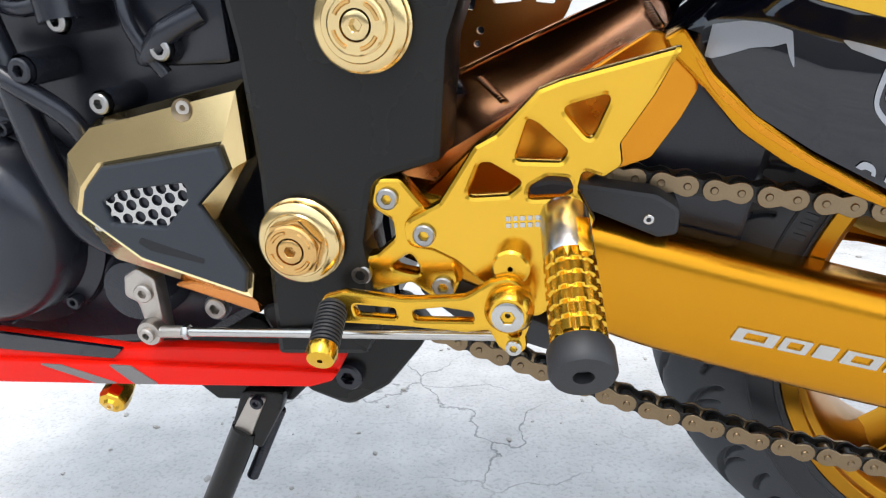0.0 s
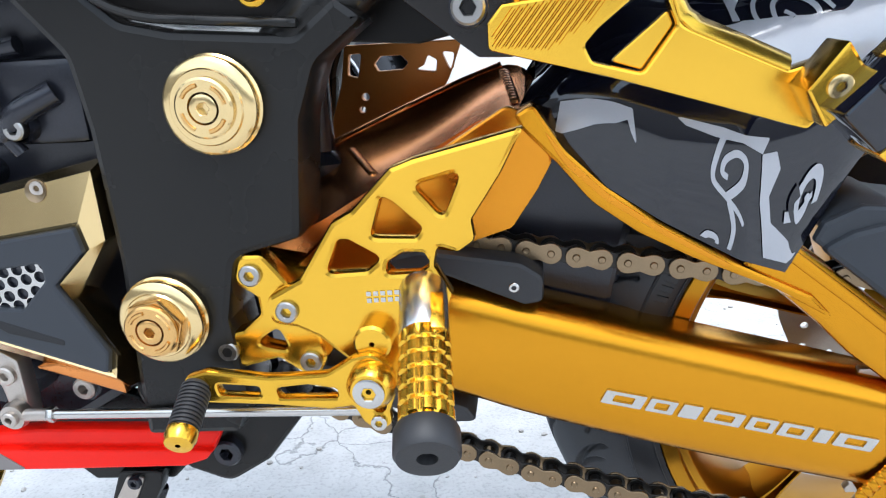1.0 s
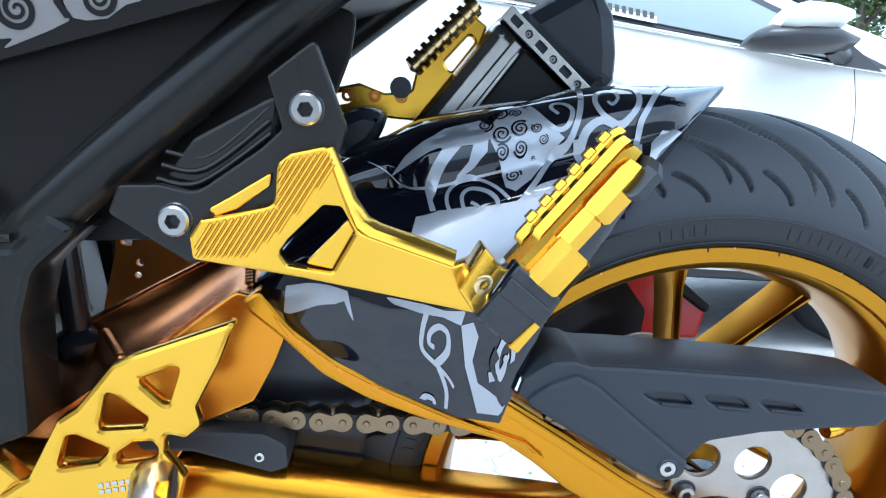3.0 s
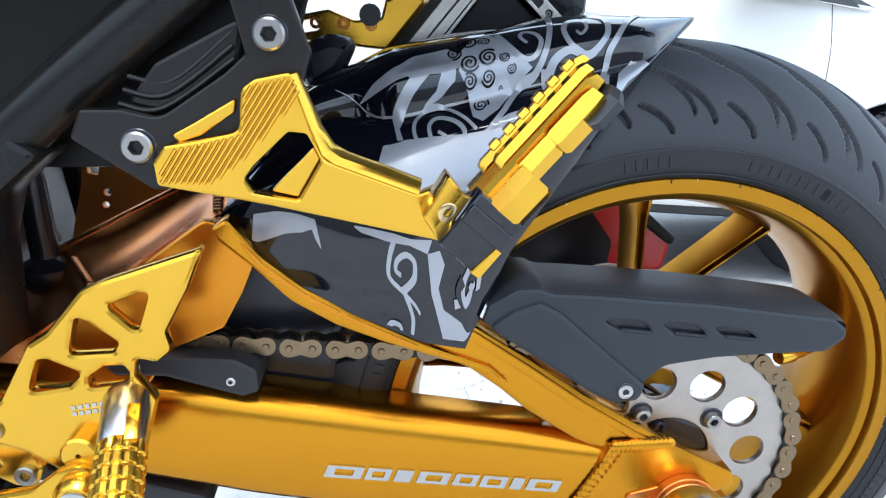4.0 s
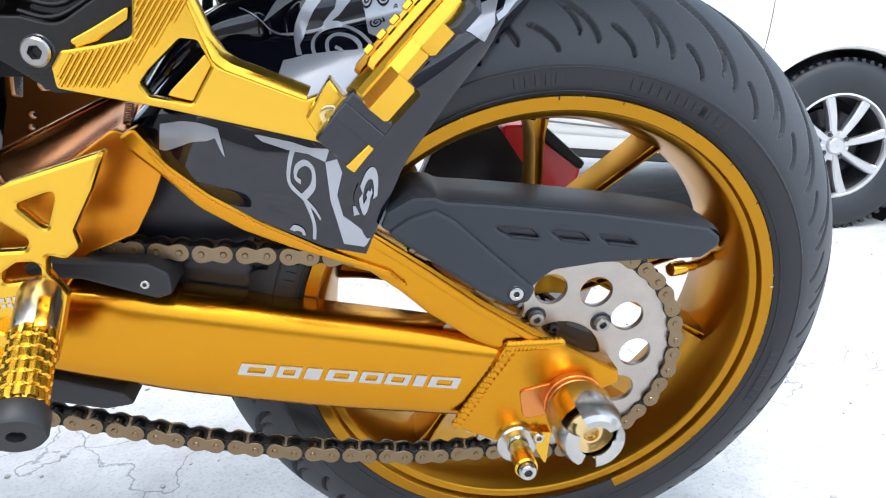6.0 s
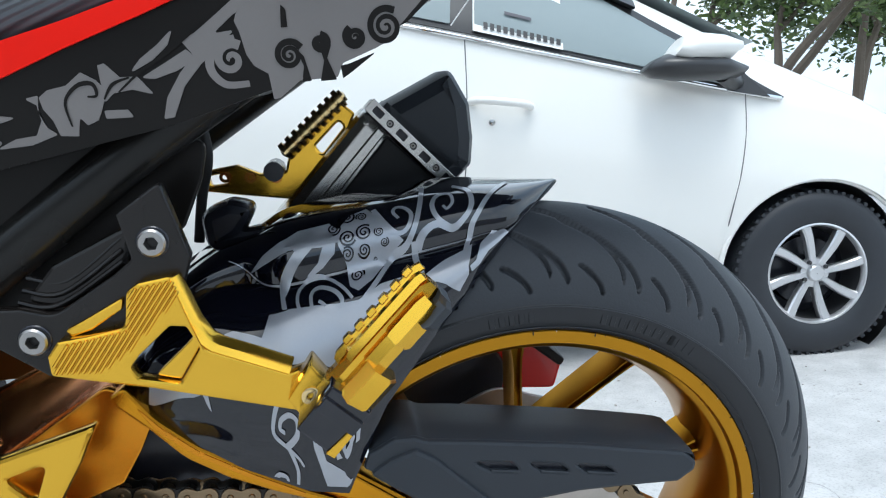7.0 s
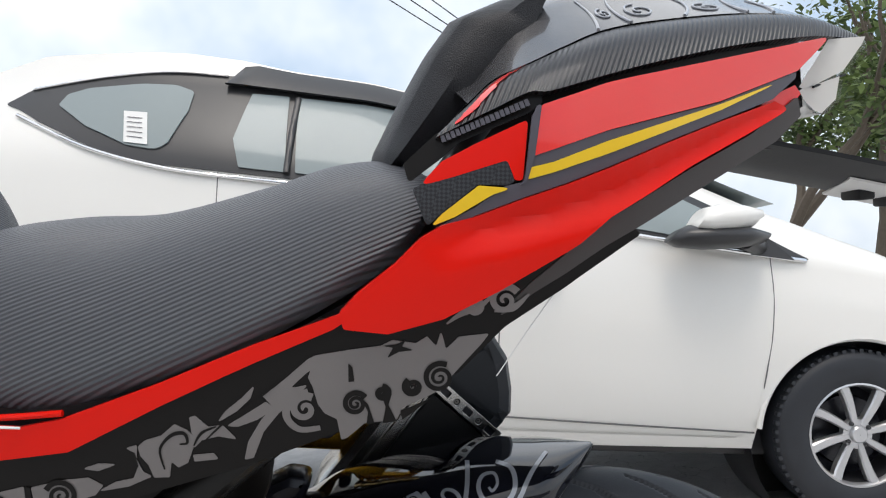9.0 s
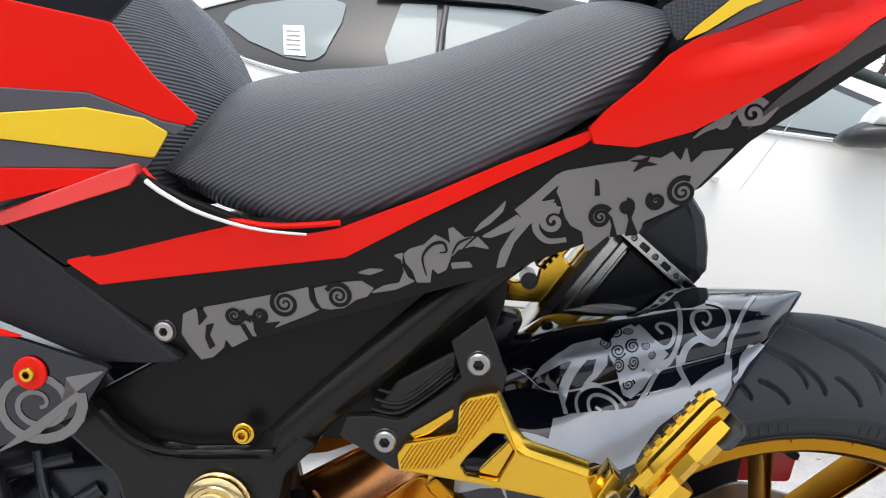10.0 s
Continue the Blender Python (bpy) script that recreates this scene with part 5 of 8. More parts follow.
def build_hugger():
    hg = new("rear_hugger")
    hg.parent = moto
    tagged(hg, "gloss black hugger with silver swirl decals")
    fs = [k / 60 for k in range(61)]
    secs = []
    for k in range(97):
        s = k / 96
        near = [hug(s, f) for f in reversed(fs)]
        far = [Vector((p.x, 2 * HUGMID - p.y, p.z)) for p in reversed(near[:-1])]
        secs.append(near + far)
    bm = bmesh.new()
    rows = [[bm.verts.new(p) for p in q] for q in secs]
    for A, Bv in zip(rows, rows[1:]):
        for k in range(len(A) - 1):
            bm.faces.new((A[k], A[k + 1], Bv[k + 1], Bv[k]))
    bmesh.ops.recalc_face_normals(bm, faces=bm.faces)
    bmesh.ops.solidify(bm, geom=bm.faces[:], thickness=0.0025)
    me = bpy.data.meshes.new("skin")
    bm.to_mesh(me)
    bm.free()
    part("skin", smooth(me, 24), GLOSS, hg)
    return hg


hugger = build_hugger()


def build_guard():
    gd = new("chain_guard")
    gd.parent = moto
    tagged(gd, "dark grey plastic chain guard with three vents")
    face = [(-0.176, 0.139), (-0.170, 0.153), (-0.145, 0.1655, 0.006), (-0.125, 0.1645, 0.006), (-0.113, 0.159), (-0.070, 0.1525), (0.035, 0.134), (0.145, 0.1095, 0.006), (0.159, 0.097, 0.006), (0.157, 0.088, 0.006), (0.139, 0.077, 0.008), (0.090, 0.080), (0.035, 0.082), (-0.013, 0.079, 0.02), (-0.040, 0.058), (-0.080, 0.066)]
    slots = [[(-0.0706, 0.1300), (-0.034, 0.1236), (-0.0245, 0.1140), (-0.0545, 0.1192)], [(-0.0164, 0.1217), (0.0160, 0.1147), (0.0260, 0.1053), (-0.0050, 0.1112)], [(0.0323, 0.1122), (0.0632, 0.1050), (0.0730, 0.0974), (0.0420, 0.1034)]]
    plate("shell", face, -0.0590, -0.0500, GREYPL, gd, holes=slots, r=0.003, bevel=0.0035)
    plate("vent_back", [(-0.085, 0.134), (0.072, 0.106), (0.084, 0.094), (-0.055, 0.114)], -0.0535, -0.0490, ENGINE, gd, r=0.002, bevel=0.0005)
    for q in slots:
        part("vent_edge", tube([(q[3][0] + 0.001, -0.0588, q[3][1] - 0.0006), (q[2][0] - 0.001, -0.0588, q[2][1] - 0.0006)], 0.0011, 6), GREYPL, gd)
    rows = []
    for x, z in spline([(-0.170, 0.152), (-0.145, 0.1655), (-0.125, 0.1645), (-0.113, 0.159), (-0.070, 0.1525), (0.035, 0.134), (0.145, 0.1095), (0.158, 0.098)], 30):
        rows.append([(x, -0.0555, z - 0.0012), (x, -0.046, z + 0.0022), (x, -0.020, z + 0.0034), (x, 0.020, z + 0.0030), (x, 0.020, z - 0.002), (x, -0.052, z - 0.005)])
    part("top_return", loft(rows, angle=45), GREYPL, gd)
    low = [(-0.172, 0.134), (-0.150, 0.147), (-0.125, 0.1535, 0.008), (-0.108, 0.1430, 0.01), (-0.072, 0.1055), (-0.030, 0.0630, 0.008), (-0.038, 0.0485, 0.010), (-0.060, 0.0480, 0.010), (-0.080, 0.060)]
    plate("mount_flange", low, -0.0635, -0.050, GREYPL, gd, r=0.006, bevel=0.0045)
    bolt((-0.0505, -0.0635, 0.0605), 0.0068, gd, STEEL, 0.002, washer=0.009)


build_guard()


# ---- rear brake, far side ----
def build_brake():
    bk = new("rear_brake")
    bk.parent = moto
    tagged(bk, "red brake caliper on a black carrier")
    plate("caliper", [(-0.010, 0.175, 0.01), (0.040, 0.172, 0.01), (0.098, 0.112, 0.012), (0.086, 0.074, 0.01), (0.0, 0.084)], 0.20, 0.25, REDPL, bk, r=0.008, bevel=0.005)
    plate("caliper_cover", [(0.045, 0.172), (0.10, 0.118), (0.093, 0.108), (0.035, 0.158)], 0.19, 0.23, PLASTIC, bk, r=0.006, bevel=0.004)
    plate("carrier", [(-0.10, 0.15), (-0.02, 0.185), (0.02, 0.12), (0.0, 0.03), (-0.10, 0.03), (-0.13, 0.09)], 0.19, 0.22, ENGINE, bk, r=0.015, bevel=0.004)
    part("brake_hose", tube([(0.035, 0.19, 0.170), (0.055, 0.19, 0.205), (0.03, 0.2, 0.225), (-0.08, 0.2, 0.24)], 0.005, 10), BLKRUB, bk)


build_brake()


# ---- bodywork ----
FLARE = [(-0.80, -0.125), (-0.65, -0.118), (-0.50, -0.118), (-0.30, -0.126), (-0.20, -0.140), (-0.10, -0.156), (-0.02, -0.166), (0.05, -0.158), (0.14, -0.132), (0.25, -0.095), (0.32, -0.055)]


def body_y(x, z):
    """The near skin of the tail and side panels."""
    y = interp(x, FLARE)[0]
    axis = interp(x, [(-0.7, 0.52), (-0.3, 0.53), (-0.1, 0.64), (0.05, 0.70), (0.25, 0.765)])[0]
    return y + 1.1 * (z - axis) ** 2


def skin(name, outline, material, parent, off=0.0, thick=0.004, r=0.003, label="", cell=0.02):
    """A curved panel that follows the body's near skin."""
    bm = bmesh.new()
    bm.faces.new([bm.verts.new((p[0], 0, p[1])) for p in fillet(outline, r)])
    xs, zs = [v.co.x for v in bm.verts], [v.co.z for v in bm.verts]
    for axis, lo, hi in ((0, min(xs), max(xs)), (2, min(zs), max(zs))):
        v = math.ceil(lo / cell) * cell
        while v < hi:
            co, no = [0, 0, 0], [0, 0, 0]
            co[axis], no[axis] = v, 1
            bmesh.ops.bisect_plane(bm, geom=bm.verts[:] + bm.edges[:] + bm.faces[:], plane_co=co, plane_no=no)
            v += cell
    ext = bmesh.ops.extrude_face_region(bm, geom=bm.faces[:])
    back = {g for g in ext["geom"] if isinstance(g, bmesh.types.BMVert)}
    for v in bm.verts:
        lift = off(v.co.x, v.co.z) if callable(off) else off
        v.co.y = body_y(v.co.x, v.co.z) + lift + (0 if v in back else thick)
    bmesh.ops.recalc_face_normals(bm, faces=bm.faces)
    me = bpy.data.meshes.new(name)
    bm.to_mesh(me)
    bm.free()
    return part(name, smooth(me, 35), material, parent, label)


def ribbon(path, w0, w1, parent, material, off=-0.0008, name="swirl", mid=None):
    """A thin tapering stripe laid on the body's near skin along (x, z) points."""
    P = spline(path, max(10, 4 * len(path))) if len(path) > 2 else [np.array(p) for p in path]
    bm = bmesh.new()
    rows = []
    n = len(P) - 1
    for k, p in enumerate(P):
        d = Vector(P[min(k + 1, n)]) - Vector(P[max(k - 1, 0)])
        d.normalize()
        f = k / n
        w = w0 + (w1 - w0) * f if mid is None else (w0 + (mid - w0) * f * 2 if f < 0.5 else mid + (w1 - mid) * (f * 2 - 1))
        row = []
        for e in (-1, 1):
            x, z = p[0] - d.y * e * w, p[1] + d.x * e * w
            row.append(bm.verts.new((x, body_y(x, z) + off, z)))
        rows.append(row)
    for A, Bv in zip(rows, rows[1:]):
        bm.faces.new((A[0], A[1], Bv[1], Bv[0]))
    me = bpy.data.meshes.new(name)
    bm.to_mesh(me)
    bm.free()
    return part(name, smooth(me), material, parent)


def ribbed(name, color, rough, turn, coat=0.0):
    m = mat(name, color, rough, 0.0, 0.15, 900, 0.15, 6, 0.05, coat=coat)
    nt = m.node_tree
    b = nt.nodes["Principled BSDF"]
    tc = nt.nodes.new("ShaderNodeTexCoord")
    mp = nt.nodes.new("ShaderNodeMapping")
    mp.inputs["Rotation"].default_value = [radians(a) for a in turn]
    nt.links.new(tc.outputs["Object"], mp.inputs[0])
    w = nt.nodes.new("ShaderNodeTexWave")
    w.bands_direction = "Z"
    w.inputs["Scale"].default_value, w.inputs["Distortion"].default_value, w.inputs["Detail"].default_value = 80, 0.5, 1
    w.inputs["Detail Scale"].default_value = 0.15
    nt.links.new(mp.outputs[0], w.inputs["Vector"])
    bp = nt.nodes.new("ShaderNodeBump")
    bp.inputs["Strength"].default_value, bp.inputs["Distance"].default_value = 0.85, 0.0012
    nt.links.new(w.outputs["Fac"], bp.inputs["Height"])
    nt.links.new(bp.outputs[0], b.inputs["Normal"])
    return m


SEATMAT = ribbed("ribbed_seat_vinyl", (0.066, 0.070, 0.080), 0.44, (24, 16, 8))
SHOULDER = ribbed("ribbed_carbon_vinyl", (0.012, 0.0125, 0.015), 0.36, (20, 62, 10), 0.15)
UNDERGREY = mat("grey_brown_under_panel", (0.045, 0.038, 0.036), 0.5, 0.0, 0.15, 600, 0.2, 12, 0.05)
CARBON = mat("carbon_weave_panel", (0.011, 0.0115, 0.014), 0.30, 0.0, 0.5, 350, 0.2, 10, 0.1, coat=0.25, stretch=(1, 1, 3))
def weave(m, scale):
    nt = m.node_tree
    b = nt.nodes["Principled BSDF"]
    tc, mp, ck = (nt.nodes.new(k) for k in ("ShaderNodeTexCoord", "ShaderNodeMapping", "ShaderNodeTexChecker"))
    mp.inputs["Rotation"].default_value = (0, radians(38), 0)
    nt.links.new(tc.outputs["Object"], mp.inputs[0])
    nt.links.new(mp.outputs[0], ck.inputs["Vector"])
    ck.inputs["Scale"].default_value = scale
    ck.inputs["Color1"].default_value, ck.inputs["Color2"].default_value = (0.008, 0.008, 0.010, 1), (0.034, 0.036, 0.042, 1)
    nt.links.new(ck.outputs["Color"], b.inputs["Base Color"])


weave(CARBON, 420)
GRIPVINYL = mat("grained_black_vinyl", (0.013, 0.013, 0.015), 0.40, 0.0, 0.4, 700, 0.2, 8, 0.8, spec=0.25)
SILVERTOP = mat("dark_silver_lacquer", (0.07, 0.07, 0.075), 0.22, 0.3, 0.05, 300, 0.5, 30, 0.0, coat=0.8)
LENS = mat("smoky_clear_lens", (0.72, 0.70, 0.66), 0.12, 0.0, 0.05, 60, 0.15, 20, 0.0, coat=1.0)


def build_seat():
    st = new("rider_seat")
    st.parent = moto
    tagged(st, "black ribbed vinyl rider seat")
    T = [(-0.613, -0.066, 0.601, 0.612), (-0.596, -0.080, 0.586, 0.642), (-0.570, -0.092, 0.571, 0.668), (-0.540, -0.102, 0.556, 0.690), (-0.468, -0.116, 0.535, 0.694), (-0.378, -0.122, 0.543, 0.690), (-0.271, -0.127, 0.573, 0.707), (-0.205, -0.128, 0.600, 0.722), (-0.155, -0.126, 0.626, 0.724), (-0.128, -0.120, 0.650, 0.716), (-0.110, -0.100, 0.674, 0.704)]
    rows = []
    for x, yb, zb, zt in spline(T, 61):
        h = zt - zb
        c = 0.085
        near = [(yb + 0.012, zb), (yb + 0.002, zb + 0.01 * min(1, h / 0.05)), (yb - 0.002, zb + 0.18 * h), (yb + 0.004, zb + 0.36 * h), (yb + 0.016, zb + 0.54 * h), (yb + 0.036, zb + 0.71 * h), (yb + 0.068, zb + 0.85 * h), (yb + 0.110, zb + 0.95 * h), (yb + 0.16, zb + 0.99 * h), (c, zt)]
        near = [(p[0], p[1]) for p in spline(near, 28)]
        rows.append([(x, y, z) for y, z in near] + [(x, 2 * c - y, z) for y, z in reversed(near[:-1])])
    part("cover", loft(rows, closed=True, angle=60), SEATMAT, st)


build_seat()


def build_tail():
    tl = new("tail_fairing")
    tl.parent = moto
    tagged(tl, "red and black tail fairing with yellow stripes")
    skin("lower_cover", [(-0.705, 0.520), (-0.60, 0.418, 0.01), (-0.44, 0.446), (-0.286, 0.474), (-0.19, 0.500), (-0.110, 0.535), (-0.070, 0.570), (-0.008, 0.604), (0.05, 0.634), (0.02, 0.655), (-0.15, 0.590), (-0.22, 0.590), (-0.43, 0.515), (-0.60, 0.525)], SATINBLK, tl, label="satin black side cover")
    skin("red_strip", [(-0.669, 0.5002), (-0.6989, 0.5273), (-0.5986, 0.5357), (-0.5286, 0.544), (-0.5029, 0.5339), (-0.4656, 0.5275), (-0.4328, 0.5302), (-0.351, 0.5511), (-0.2717, 0.5749), (-0.1889, 0.5967), (-0.1868, 0.5927), (-0.2076, 0.5814), (-0.2732, 0.56), (-0.3531, 0.5322), (-0.4302, 0.5026), (-0.4694, 0.5021), (-0.5463, 0.5015)], RED, tl, off=-0.003)
    crease = [(-0.1148, 0.6429), (-0.0881, 0.6514), (-0.0487, 0.6574), (-0.0132, 0.6641), (0.0202, 0.672), (0.0715, 0.6892), (0.1286, 0.7084), (0.1921, 0.7294)]

    def fold(x, z):
        """Depth of the fold that runs under the grey band."""
        return 0.013 * max(0.0, 1 - abs(z - np.interp(x, *zip(*crease))) / 0.022) * min(1, max(0, (x + 0.13) / 0.06))

    skin("red_quarter", [(-0.1992, 0.5822), (-0.1648, 0.5754), (-0.1203, 0.5834), (-0.0749, 0.6015), (-0.0084, 0.6328), (0.0188, 0.6508), (0.0988, 0.6858), (0.1667, 0.7112), (0.2121, 0.7288), (0.1925, 0.7352), (0.1294, 0.72), (0.0727, 0.7048), (0.0216, 0.6895), (-0.0118, 0.6805), (-0.0474, 0.6721), (-0.0872, 0.6613), (-0.1134, 0.6572), (-0.1316, 0.6483), (-0.1542, 0.6297), (-0.1855, 0.6094), (-0.2014, 0.5953)], RED, tl, off=lambda x, z: fold(x, z) - 0.0135, thick=0.0145, cell=0.007)
    skin("under_panel", [(-0.0813, 0.5739), (-0.0443, 0.5962), (0.0177, 0.6276), (0.1519, 0.6833), (0.1945, 0.7001), (0.2257, 0.7218), (0.2228, 0.7393), (0.1666, 0.7083), (0.0986, 0.6826), (0.0187, 0.6482), (-0.0085, 0.6315), (-0.0483, 0.6034)], UNDERGREY, tl, off=-0.001, thick=0.02)
    skin("grey_band", [(-0.118, 0.6549), (-0.1045, 0.652), (-0.0871, 0.6622), (-0.0474, 0.6729), (-0.0117, 0.6814), (0.0217, 0.6904), (0.0727, 0.7057), (0.1295, 0.721), (0.1893, 0.7368), (0.217, 0.7543), (0.2195, 0.7602), (0.1308, 0.7358), (0.0243, 0.7187), (-0.0418, 0.7036), (-0.048, 0.6847), (-0.0615, 0.6829), (-0.0865, 0.6687)], DKGREY, tl, off=-0.0055)
    skin("yellow_stripe", [(-0.0466, 0.6858), (-0.0418, 0.6954), (-0.0236, 0.698), (0.0235, 0.7109), (0.1306, 0.7344), (0.207, 0.7544), (0.1302, 0.7293), (0.0226, 0.7008), (-0.0243, 0.6899)], YELLOW, tl, off=-0.0068, thick=0.001)
    skin("pale_red_panel", [(-0.0415, 0.7031), (-0.0273, 0.7432), (0.0287, 0.757), (0.1349, 0.7723), (0.265, 0.792), (0.2443, 0.778), (0.2195, 0.7607), (0.1308, 0.7368), (0.0244, 0.7192)], PINK, tl, off=-0.0065)
    skin("yellow_tip", [(-0.1239, 0.6563), (-0.1126, 0.6662), (-0.0827, 0.6852), (-0.057, 0.6807), (-0.0728, 0.677), (-0.1035, 0.6624)], YELLOW, tl, off=-0.0072, thick=0.001)
    skin("carbon_infill", [(-0.1341, 0.6878), (-0.1096, 0.696), (-0.0581, 0.7038), (-0.054, 0.6852), (-0.0614, 0.6833), (-0.0826, 0.6861), (-0.1125, 0.6666), (-0.1255, 0.6569)], CARBON, tl, off=-0.004)
    skin("red_infill", [(-0.1292, 0.6891), (-0.1084, 0.7072), (-0.0814, 0.7182), (-0.0387, 0.7334), (-0.0479, 0.686), (-0.0538, 0.6865), (-0.0582, 0.703), (-0.1012, 0.6939)], RED, tl, off=-0.0045)
    skin("infill_edge", [(-0.0517, 0.682), (-0.0469, 0.6867), (-0.0364, 0.7344), (-0.0307, 0.7435), (-0.0277, 0.7432), (-0.0376, 0.7032), (-0.0454, 0.6844)], DKGREY, tl, off=-0.0075, thick=0.002)
    # black strip paints the shadowed gap under the carbon shoulder
    skin("black_infill", [(-0.1358, 0.6927), (-0.1081, 0.7098), (-0.0918, 0.7214), (-0.0363, 0.7388), (-0.0248, 0.7465), (-0.0234, 0.7578), (-0.0339, 0.7589), (-0.0608, 0.7492), (-0.0833, 0.7404), (-0.1103, 0.7299), (-0.1386, 0.7084)], SATINBLK, tl, off=0.002)
    for k in range(18):
        f = k / 17
        x, z = -0.1068 + 0.0676 * f, 0.722 + 0.0215 * f
        skin("stitch", [(x, z), (x + 0.0034, z + 0.0006), (x + 0.0020, z + 0.0060), (x - 0.0010, z + 0.0054)], DKGREY, tl, off=-0.0045, thick=0.001, r=0)
    # ribbed carbon shoulder: lower edge and upper edge from the cowl back to the tip
    edge = spline([(-0.1111, -0.1509, 0.7264, -0.1056, -0.1429, 0.7318), (-0.0843, -0.155, 0.7368, -0.079, -0.12, 0.7532), (-0.0621, -0.1579, 0.7451, -0.0513, -0.1029, 0.7744), (-0.0356, -0.1615, 0.7546, -0.0161, -0.1015, 0.7873), (-0.0187, -0.1644, 0.7539, 0.0135, -0.1044, 0.798), (0.0277, -0.1606, 0.7632, 0.0502, -0.1006, 0.8098), (0.078, -0.1508, 0.7725, 0.1044, -0.0928, 0.8166), (0.1633, -0.1265, 0.7854, 0.1948, -0.0715, 0.822), (0.2481, -0.099, 0.7922, 0.2663, -0.064, 0.8155), (0.315, -0.0605, 0.7932, 0.3255, -0.0485, 0.7973)], 46)

    def shoulder(k, v, out=0.0):
        x0, y0, z0, x1, y1, z1 = edge[k]
        g = math.sin(math.pi * v) * 0.22 * (y1 - y0)
        return (x0 + (x1 - x0) * v, y0 + (y1 - y0) * v - g * 0.6 - out, z0 + (z1 - z0) * v + g * 0.5 + out * 0.4)

    c, n = 0.085, len(edge)
    rows = [[(edge[k][0], edge[k][1] + 0.012, edge[k][2] - 0.002)] + [shoulder(k, v) for v in np.linspace(0, 1, 10)] for k in range(n)]
    part("carbon_shoulder", loft(rows, closed=False, angle=60), SHOULDER, tl, "ribbed carbon look tail shoulder")
    part("carbon_shoulder", loft([[(x, 2 * c - y, z) for x, y, z in r] for r in rows], closed=False, angle=60), SHOULDER, tl)
    rows = []
    for k in range(5, n):
        x, y, z = shoulder(k, 1)
        zt = max(z + 0.004, np.interp(x, (-0.06, -0.02, 0.05, 0.14, 0.25, 0.33, 0.36), (0.80, 0.872, 0.890, 0.889, 0.870, 0.838, 0.806)))
        half = spline([(y, z + 0.0015), (y + 0.3 * (c - y), z + 0.42 * (zt - z)), (y + 0.62 * (c - y), z + 0.82 * (zt - z)), (c, zt)], 12)
        rows.append([(x, a, b) for a, b in half] + [(x, 2 * c - a, b) for a, b in reversed(half[:-1])])
    part("tail_top", loft(rows, closed=False, angle=50), SILVERTOP, tl, "dark silver tail top with pale lines")

    def top_at(k, j):
        k, j = min(max(k, 0), len(rows) - 1.001), min(max(j, 0), 10.999)
        a, b, g, h = rows[int(k)], rows[int(k) + 1], k % 1, j % 1
        p = [Vector(q[int(j)]) * (1 - h) + Vector(q[int(j) + 1]) * h for q in (a, b)]
        return tuple(p[0] * (1 - g) + p[1] * g + Vector((0, -0.0006, 0.0006)))

    # pale scrolls and stems along the edge of the top
    for ck, cj, r in ((24.5, 2.2, 1.2), (28.6, 2.0, 0.9), (21.4, 2.4, 0.8)):
        part("pale_scroll", tube([top_at(ck + r * (1 - f) * math.cos(11 * f + 1.5), cj + r * (1 - f) * math.sin(11 * f + 1.5)) for f in np.linspace(0, 0.92, 40)], 0.0011, 6, taper=(1.0, 0.7)), HUGDECAL, tl)
    for k0, bend in ((19.4, 0.5), (22.8, -0.6), (26.6, 0.7), (30.4, -0.4), (32.2, 0.5)):
        part("pale_stem", tube([top_at(k0 + bend * math.sin(3.0 * f) + 0.5 * f, 0.2 + 5.0 * f) for f in np.linspace(0, 1, 14)], 0.0016, 6, taper=(1.0, 0.4)), HUGDECAL, tl)
    strip = []
    for f in np.linspace(0, 1, 16):
        k = int(round(3 + 11 * f))
        v, w = 0.18 + 0.64 * f, 0.16 * math.sin(math.pi * min(1, 0.1 + 0.9 * f)) + 0.01
        strip.append([shoulder(k, v - w, 0.0014), shoulder(k, v, 0.0014), shoulder(k, v + w * 0.8, 0.0014), shoulder(k, v + w * 0.8, 0.0002), shoulder(k, v - w, 0.0002)])
    part("red_flash", loft(strip, angle=40), PINK, tl)
    # seat cowl
    rows = []
    for x, z, w, bx, bz in ((-0.159, 0.713, 0.115, -0.143, 0.7085), (-0.154, 0.728, 0.128, -0.126, 0.716), (-0.128, 0.770, 0.132, -0.085, 0.749), (-0.096, 0.817, 0.130, -0.041, 0.792), (-0.066, 0.851, 0.124, 0.001, 0.829), (-0.012, 0.870, 0.110, 0.022, 0.861)):
        c = 0.085
        sec = [(bx, c - w, bz), (bx * 0.5 + x * 0.5 + 0.004, c - w - 0.005, (bz + z) / 2 + 0.001), (x + 0.006, c - w + 0.014, z - 0.002), (x - 0.003, c - w * 0.6, z + 0.004), (x - 0.005, c, z + 0.006)]
        rows.append(sec + [(p[0], 2 * c - p[1], p[2]) for p in reversed(sec[:-1])])
    rows = [[tuple(p) for p in r] for r in rows]
    fine = []
    for k in range(25):
        g = k / 24 * (len(rows) - 1)
        i = min(int(g), len(rows) - 2)
        fine.append([tuple(np.array(a) + (np.array(b) - np.array(a)) * (g - i)) for a, b in zip(rows[i], rows[i + 1])])
    part("seat_cowl", loft(fine, closed=True, angle=50), GRIPVINYL, tl, "grained black passenger hump")
    part("hinge", tube([(-0.158, 0.0, 0.705), (-0.150, -0.02, 0.690)], 0.006, 8), ENGINE, tl)
    # inner body below the seat
    rows = []
